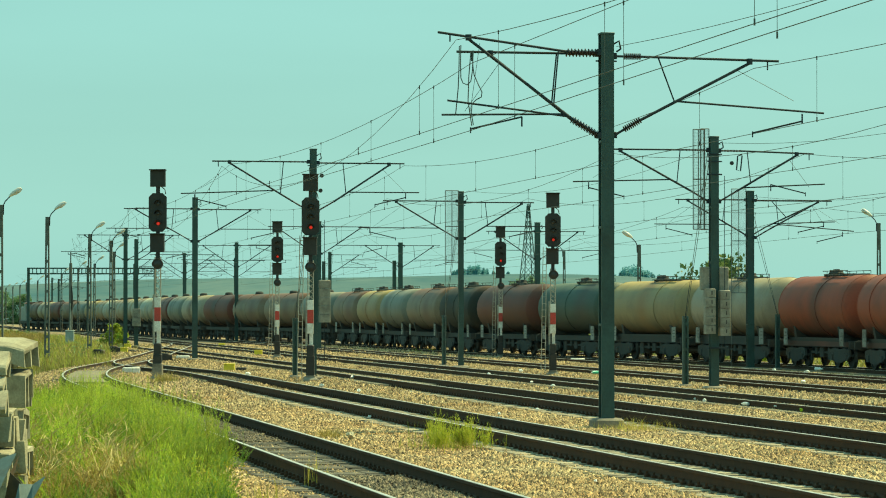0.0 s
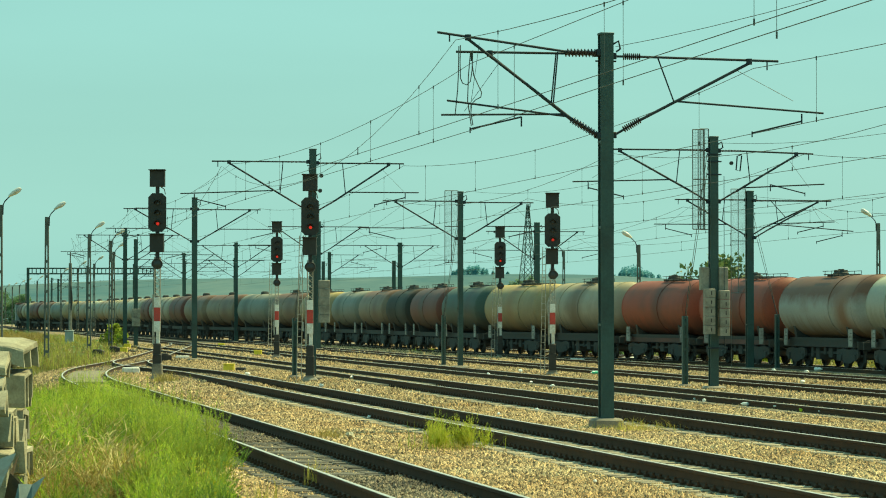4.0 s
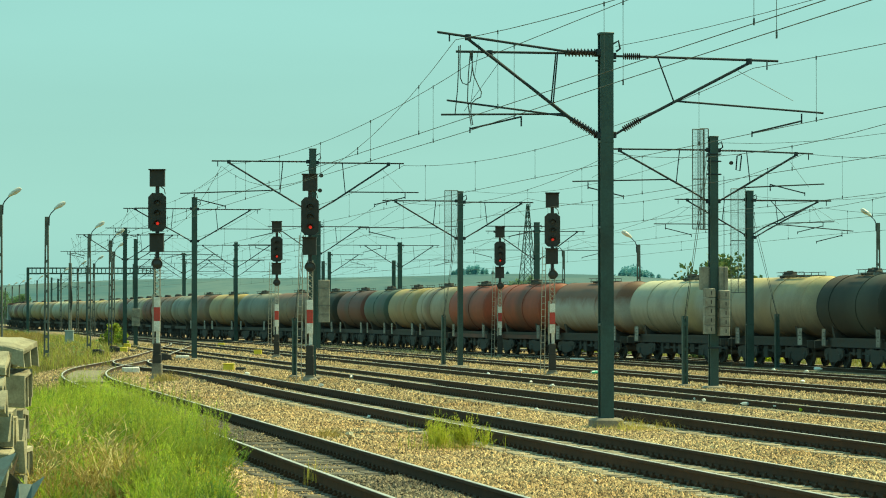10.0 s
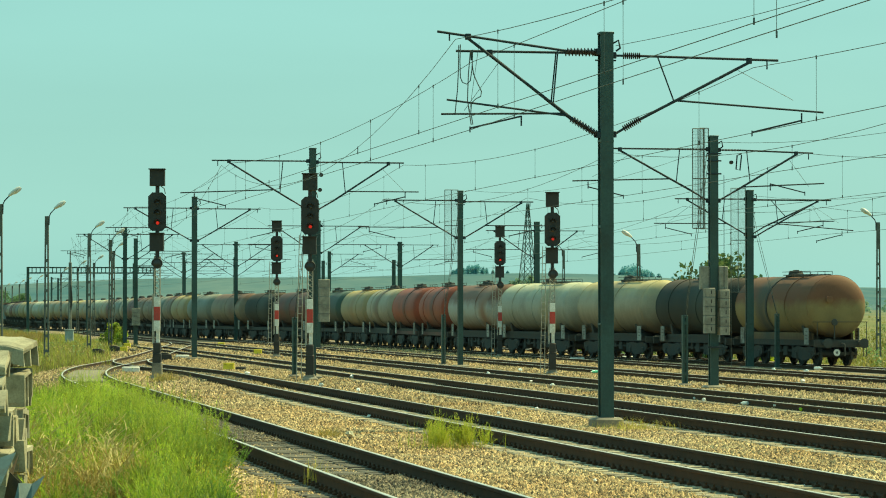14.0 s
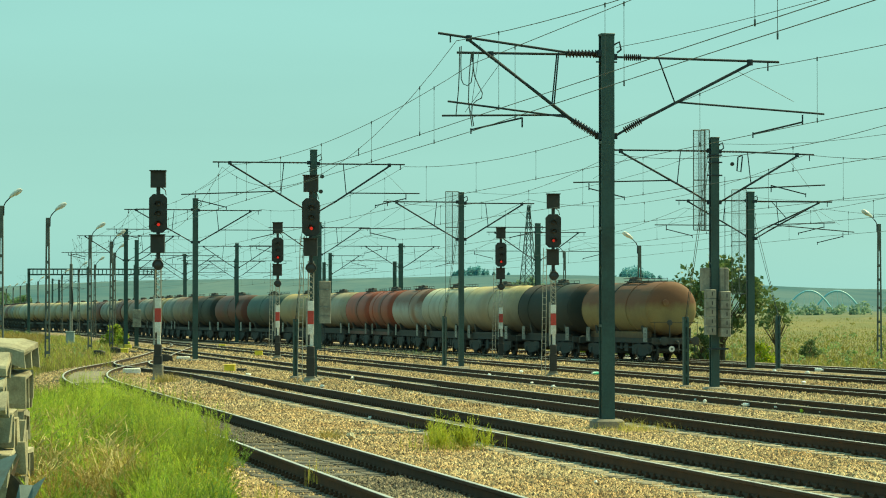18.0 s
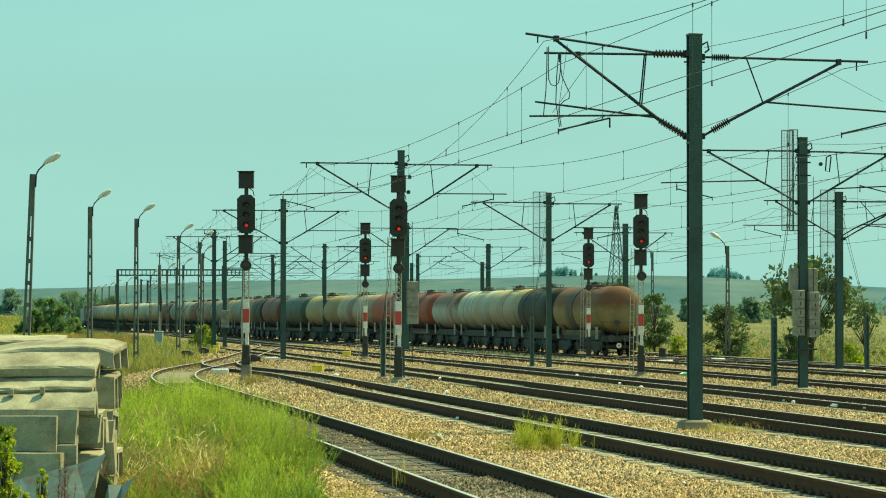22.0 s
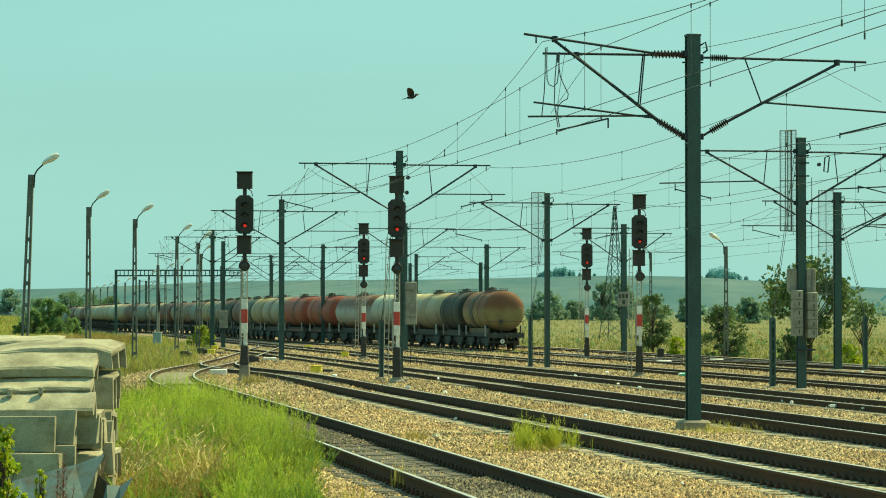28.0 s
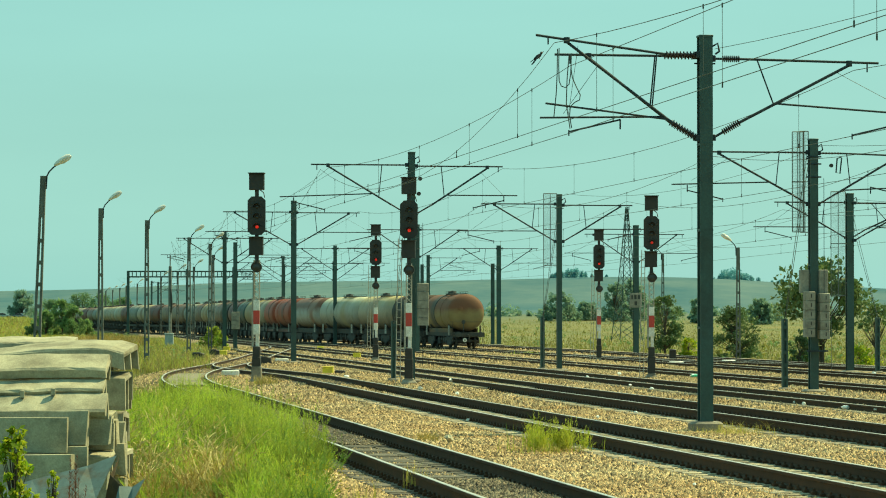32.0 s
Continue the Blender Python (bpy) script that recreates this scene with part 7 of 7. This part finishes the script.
def bent_sheet():
    """A folded blue-grey steel sheet propped before the stack."""
    s = Shape()
    top = [(-6.95, 37.7, 0.42), (-6.3, 37.6, 0.62), (-5.6, 37.5, 0.80), (-5.24, 37.5, 0.93)]
    low = [(-7.0, 36.5, -0.08), (-6.4, 36.4, -0.08), (-5.85, 36.5, 0.05), (-5.42, 37.0, 0.42)]
    flap = [(-5.16, 37.15, 0.57), (-5.0, 37.2, 0.56), (-4.85, 37.2, 0.66)]
    flap_low = [(-5.24, 36.9, 0.10), (-5.1, 36.85, 0.16), (-4.97, 36.9, 0.38)]
    v = top + low + [(x, y + 0.012, z - 0.012) for x, y, z in top + low]
    f = []
    for i in range(3):
        f += [(i, i + 4, i + 5, i + 1), (i + 8, i + 9, i + 13, i + 12), (i, i + 1, i + 9, i + 8), (i + 4, i + 12, i + 13, i + 5)]
    f += [(3, 7, 15, 11), (0, 8, 12, 4)]
    s.put(v, f)
    w = flap + flap_low + [(x, y + 0.012, z - 0.012) for x, y, z in flap + flap_low]
    g = [(0, 3, 9, 6), (2, 8, 11, 5)]
    for i in range(2):
        g += [(i, i + 3, i + 4, i + 1), (i + 6, i + 7, i + 10, i + 9), (i, i + 1, i + 7, i + 6), (i + 3, i + 9, i + 10, i + 4)]
    s.put(w, g)
    ob = new("steel_sheet", s.mesh("steel_sheet", TARP, False))
    tagged(ob, "bent blue-grey painted steel sheet in the grass", "metal sheet")
    # added panel: fills the hollow under the fold with painted shade
    inside = [(-5.21, 37.54, 0.91), (-5.29, 37.30, 0.70), (-5.14, 37.24, 0.56), (-5.19, 37.1, -0.1), (-5.44, 37.2, -0.1)]
    part("folded_edge", Shape().put(inside + [(x, y + 0.012, z) for x, y, z in inside], [(0, 4, 3, 2, 1), (5, 6, 7, 8, 9), (0, 1, 6, 5), (1, 2, 7, 6), (2, 3, 8, 7), (3, 4, 9, 8), (4, 0, 5, 9)]), CAVITY_SHEET, ob, "dark brown panel for the shaded hollow of the fold")


bent_sheet()
tree(-6.28, 36.2, 0.62, 1.5, 1300, LEAF_LIGHT, "yellow-green leafy weed before the concrete stack", "bush", "bush", leaf=0.055, stem=0.02, seed=61)
plumes(7, 130, patch(-5.68, -5.50, 36.3, 36.6), 1.0, DOCK, "dark red-brown seeding dock before the steel sheet")
tree(-5.76, 35.8, 0.26, 1.02, 420, LEAF_LIGHT, "yellow-green leafy weed before the concrete stack", "bush", "bush", leaf=0.03, stem=0.02, seed=62)


# ---------------------------------------------------------------- points gear and litter
def point_machine(x, y, turn=0):
    """Box, lid, motor and rod."""
    owner = thing("point_machine", "yellow point machine box with its black motor beside the track", "point machine", "point machines", m=pose(x, y, -0.05, 0, 0, turn) @ Matrix.Scale(0.75, 4))
    box = part("housing", Shape().box(-0.33, -0.28, -0.05, 0.33, 0.28, 0.46, 0.04), YELLOW, owner, "yellow painted housing")
    part("lid", Shape().box(-0.35, -0.30, 0.455, 0.35, 0.30, 0.51, 0.02), YELLOW, box)
    part("motor", Shape().box(0.42, -0.2, -0.02, 1.05, 0.2, 0.28, 0.05), BLACK, owner, "black motor case")
    part("rod", Shape().tube([(1.0, 0, 0.1), (1.9, 0, 0.12)], 0.03, 6), RUST, owner)


def point_motor(x, y, turn):
    owner = thing("point_motor", "black cast point motor on the gravel beside the curve", "point motor", "point machines", m=pose(x, y, -0.02, 0, 0, turn))
    body = part("housing", Shape().box(-0.36, -0.22, 0.06, 0.36, 0.22, 0.42, 0.05), BLACK, owner)
    part("lid", Shape().box(-0.32, -0.19, 0.418, 0.18, 0.19, 0.47, 0.02), BLACK, body)
    for a in (-0.26, 0.26):
        part("foot", Shape().box(a - 0.06, -0.26, -0.06, a + 0.06, 0.26, 0.07), BLACK, owner)


for x, y, turn in ((-21.9, 203.5, 8), (-21.0, 186.0, -4), (-15.3, 168.0, 10)):
    point_motor(x, y, turn)
for x, y in ((-9.85, 140.5), (-11.7, 193.0), (-17.2, 237.0), (-21.5, 317.0), (-24.0, 232.0), (-21.55, 206.0)):
    point_machine(x, y)
for x, y, z0 in ((-13.85, 135.5, 0.05), (-15.1, 177.0, 0.0), (7.3, 166.0, 0.0), (10.5, 172.0, 0.0)):
    blk = new("marker_block", Shape().box(-0.38, -0.2, -0.1, 0.38, 0.2, 0.2, 0.04).mesh("marker_block", WHITE))
    blk.matrix_basis = pose(x, y, z0, 0, 0, 12)
    tagged(blk, "white painted concrete marker block between the tracks", "concrete block", "marker blocks")
dwarf = thing("dwarf_signal", "small black dwarf signal beside the far track", "signal", m=pose(7.7, 180, 0))
part("base", Shape().box(-0.16, -0.14, -0.1, 0.16, 0.14, 0.18, 0.02), CEMENT, dwarf)
part("case", Shape().box(-0.2, -0.16, 0.18, 0.2, 0.16, 0.72, 0.05), BLACK, dwarf, "black lamp case")
part("hood", Shape().box(-0.17, -0.3, 0.6, 0.17, -0.16, 0.66), BLACK, dwarf)
# level planking inside the curve of track 1
deck = new("crossing_planks", sweep(track_1, 113, 136, 1.0, 0.0, ((-0.66, 0.02), (0.66, 0.02), (0.66, 0.10), (-0.66, 0.10))).mesh("crossing_planks", ASPHALT))
tagged(deck, "pale grey infill between the rails of the curve", "infill", kind="structure")
cabinet = thing("relay_cabinet", "pale blue-grey relay cabinet by the yard lamps", "cabinet", m=pose(-31.7, 259, 0))
part("case", Shape().box(-0.35, -0.25, 0.0, 0.35, 0.25, 1.15, 0.03), BOX_BLUE, cabinet)
part("roof", Shape().box(-0.4, -0.3, 1.15, 0.4, 0.3, 1.22, 0.03), BOX_BLUE, cabinet)
cable_pole = thing("cable_pole", "slim grey concrete cable pole behind a relay cabinet", "pole", m=pose(-31.7, 259.5, 0))
part("pole", Shape().turned([(0.15, -0.25), (0.15, 5.0), (0.13, 6.9), (0.05, 6.95), (0.05, 7.9)], 8), POLE, cable_pole)
part("arm", Shape().tube([(0.0, 0.0, 7.7), (0.4, 0.0, 7.75), (1.3, 0.0, 7.5)], 0.03, 6), TUBE, cable_pole, "thin bracket arm")
part("cable_bundle", Shape().tube([(0.10, -0.13, 2.9), (0.15, -0.15, 3.7), (0.13, -0.15, 4.3), (0.08, -0.12, 5.0)], [0.05, 0.09, 0.08, 0.04], 6), BLACK, cable_pole, "black cable bundle tied to the pole")
part("conduit", Shape().tube([(0.0, -0.14, 1.2), (0.0, -0.14, 3.5)], 0.05, 6), RAW, cable_pole, "pale cable conduit")


def crumpled(seed, w, d, h):
    """A crushed bag: a lumpy closed skin of creased facets."""
    local = random.Random(seed)
    s = Shape()
    n, rows = 9, 5
    v = [(0, 0, -0.01)]
    for j in range(1, rows):
        q = math.pi * j / rows
        for i in range(n):
            a = 2 * math.pi * (i + 0.5 * (j % 2)) / n
            k = local.uniform(0.55, 1.2)
            v.append((math.cos(a) * math.sin(q) * w * k, math.sin(a) * math.sin(q) * d * k, (1 - math.cos(q)) / 2 * h * local.uniform(0.8, 1.2)))
    v.append((0, 0, h))
    f = [(0, 1 + (i + 1) % n, 1 + i) for i in range(n)]
    for j in range(rows - 2):
        f += [(1 + j * n + i, 1 + j * n + (i + 1) % n, 1 + (j + 1) * n + (i + 1) % n, 1 + (j + 1) * n + i) for i in range(n)]
    last = 1 + (rows - 2) * n
    f += [(last + i, last + (i + 1) % n, len(v) - 1) for i in range(n)]
    return s.put(v, f)


def litter_bottle(x, y, s, turn, glass, cap):
    owner = thing("plastic_bottle", "empty plastic bottle lying on the ballast", "bottle", "litter on the ballast", m=pose(x, y, -0.055 + bed_lift(x, y), 0, 0, turn) @ Matrix.Scale(s, 4))
    lie = Matrix.Translation((0, 0, 0.04)) @ FLAT
    part("body", Shape().turned([(0.03, -0.13), (0.04, -0.12), (0.042, -0.05), (0.036, -0.03), (0.042, 0.0), (0.042, 0.06), (0.015, 0.115), (0.015, 0.13)], 10, lie), glass, owner)
    part("cap", Shape().turned([(0.018, 0.13), (0.018, 0.15)], 8, lie), cap, owner)


for k, (x, y, s) in enumerate(((5.86, 74.4, 1.25), (4.11, 48.0, 1.15), (7.64, 89.4, 1.3), (8.49, 85.9, 1.2), (9.22, 83.2, 1.5), (9.93, 79.4, 1.2), (6.38, 128.6, 1.6), (4.17, 47.1, 0.8), (16.7, 135.9, 1.8))):
    litter_bottle(x, y, s, 37 * k + 8, PLASTIC_GREEN if k in (0, 1, 6) else PLASTIC, PLASTIC)
for k, (x, y, s) in enumerate(((1.73, 97.1, 0.9), (3.29, 113.9, 0.9), (9.49, 80.9, 0.9), (3.91, 108.9, 0.9), (4.24, 110.1, 1.0), (1.48, 81.5, 0.7), (2.62, 85.3, 0.7), (4.71, 80.6, 0.7), (7.55, 91.5, 0.8), (7.9, 90.2, 0.9), (8.09, 89.1, 0.8), (-6.3, 103.9, 1.2),
                              (-2.0, 65.8, 1.5), (10.79, 75.1, 0.9), (8.05, 63.1, 0.8), (2.44, 49.1, 0.45), (5.62, 47.4, 0.5), (-3.9, 91.5, 1.0), (-1.9, 78.6, 0.8), (-3.6, 121.0, 1.3), (-4.4, 110.0, 1.1), (-8.2, 128.0, 1.2),
                              (1.9, 128.0, 1.2), (6.8, 128.0, 1.1), (13.2, 112.0, 1.1), (-2.9, 104.5, 1.0), (14.5, 134.0, 1.3), (15.6, 131.0, 1.3), (3.4, 134.0, 1.3), (9.5, 120.2, 1.2))):
    # number 12 is a pale stone that reuses the bag's shape
    bag = new("plastic_bag", crumpled(k, 0.10 * s, 0.07 * s, 0.11 * s).mesh("plastic_bag", LIME if k == 2 else (CONCRETE if k == 12 else PLASTIC), False))
    bag.matrix_basis = pose(x, y, -0.075 + bed_lift(x, y), 0, 0, 53 * k)
    tagged(bag, "lime green crumpled plastic bag on the ballast" if k == 2 else "pale stone shaped as a crumpled lump on the ballast" if k == 12 else "white crumpled plastic bag on the ballast", "litter", "litter on the ballast")


# ---------------------------------------------------------------- the crow
def crow():
    owner = thing("crow", "black crow in flight that settles on a wire", "bird")
    small = Matrix.Scale(0.7, 4)
    body = Shape().turned([(0.012, -0.19), (0.045, -0.13), (0.068, -0.02), (0.062, 0.08), (0.035, 0.14), (0.012, 0.16)], 12, FLAT)
    part("body", body.moved(small), FEATHER, owner)
    head = part("head", Shape().turned([(0.01, -0.05), (0.04, -0.02), (0.045, 0.02), (0.025, 0.05), (0.008, 0.06)], 10, Matrix.Translation((0.17, 0, 0.035)) @ FLAT).moved(small), FEATHER, owner)
    part("beak", Shape().turned([(0.018, 0.0), (0.012, 0.04), (0.003, 0.07)], 8, Matrix.Translation((0.215, 0, 0.03)) @ FLAT).moved(small), BLACK, head)
    part("tail", Shape().prism([(-0.16, -0.01), (-0.34, -0.02), (-0.34, 0.0), (-0.16, 0.01)], -0.045, 0.045).moved(small), FEATHER, owner)
    wings = []
    for s in (-1, 1):
        sh = Shape()
        out = [(0.10, 0.03), (0.12, 0.18), (0.08, 0.34), (-0.02, 0.42), (-0.10, 0.38), (-0.12, 0.25), (-0.13, 0.05)]
        v = [(x, s * y, z) for z in (0.006, -0.006) for x, y in out]
        n = len(out)
        sh.put(v, [tuple(range(n)), tuple(range(2 * n - 1, n - 1, -1))] + [(i, (i + 1) % n, (i + 1) % n + n, i + n) for i in range(n)])
        wings.append(part("wing", sh.moved(small), FEATHER, owner, smooth=False))
    part("legs", Shape().tube([(0.0, 0.025, -0.05), (0.01, 0.025, -0.12)], 0.006, 4).tube([(0.0, -0.025, -0.05), (0.01, -0.025, -0.12)], 0.006, 4).moved(small), BLACK, owner)
    return owner, wings


CROW, WINGS = crow()


# ---------------------------------------------------------------- sleepers, nearest as single pieces
OILY_MESH = SLEEPER_MESH.copy()
OILY_MESH.materials.clear()
OILY_MESH.materials.append(SLEEPER_DARK)
for k, (owner, path, y0, y1) in enumerate(LAID):
    far = []
    clips = []
    for x, y, h in along(path, y0, y1, 0.46):
        if (k < 2 and 37 < y < 118) or (k == 2 and 50 < y < 112):
            sl = new("sleeper", OILY_MESH if k == 0 else SLEEPER_MESH)
            sl.parent = owner
            sl.matrix_basis = pose(x, y, -0.083 + 0.01 * math.sin(y * 3.1), 0, 0, -math.degrees(h))
            clips.append((x, y, h))
        elif y < 260:
            far.append((x, y, h))
    if far:
        joined_copies("far_sleepers", FAR_SLEEPER, far, SLEEPER_DARK if k < 2 else SLEEPER, owner, 0.0)
    if clips:
        joined_copies("rail_fastenings", CLIP_MESH, clips, RUST, owner)


# ---------------------------------------------------------------- what moves
def motions():
    for owner, mid, half in WAGONS:
        walk(owner, [(t, wagon_pose(mid, half, t)) for t in range(0, LAST_ROW + 1)])
    for ws, x in SPINNING:
        rows = []
        for i in range(0, LAST_ROW * 10 + 1):
            t = i / 10.0
            rows.append((t, pose(x, 0, 0.46, 0, math.degrees((tail_at(t) - 64.34) / 0.46), 0)))
        walk(ws, rows)
    perch = pose(-0.09, 74.6, 9.00, 0, -35, 12)
    walk(CROW, [(0.0, pose(-75, 74.6, 8.0, 0, 0, 0)), (25.5, pose(-17.6, 74.6, 6.9)), (27.5, pose(-5.76, 74.6, 7.44, 0, -5, 0)), (27.7, pose(-4.58, 74.6, 7.60, 0, -8, 0)),
                (27.9, pose(-3.42, 74.6, 7.85, 0, -12, 0)), (28.1, pose(-2.37, 74.6, 8.14, 0, -16, 0)), (28.3, pose(-1.39, 74.6, 8.47, 0, -30, 5)), (28.5, pose(-0.67, 74.6, 8.75, 0, -50, 10)),
                (28.7, pose(-0.20, 74.6, 8.90, 0, -60, 12)), (28.9, perch), (32.0, perch)])
    for wing, s in zip(WINGS, (-1, 1)):
        rows = [(0.0, pose(0, 0, 0.02, s * 10, 0, 0)), (25.4, pose(0, 0, 0.02, s * 10, 0, 0))]
        for i in range(33):
            t = 25.5 + i * 0.1
            rows.append((t, pose(0, 0, 0.02, s * (8 + 42 * math.sin(i * 1.5708 + 0.6)), 0, 0)))
        rows += [(28.9, pose(0, s * 0.03, 0.02, s * -15, 0, s * 35)), (29.1, pose(0.02, s * 0.03, 0.02, s * -20, 0, s * 76)), (32.0, pose(0.02, s * 0.03, 0.02, s * -20, 0, s * 76))]
        walk(wing, rows)


motions()
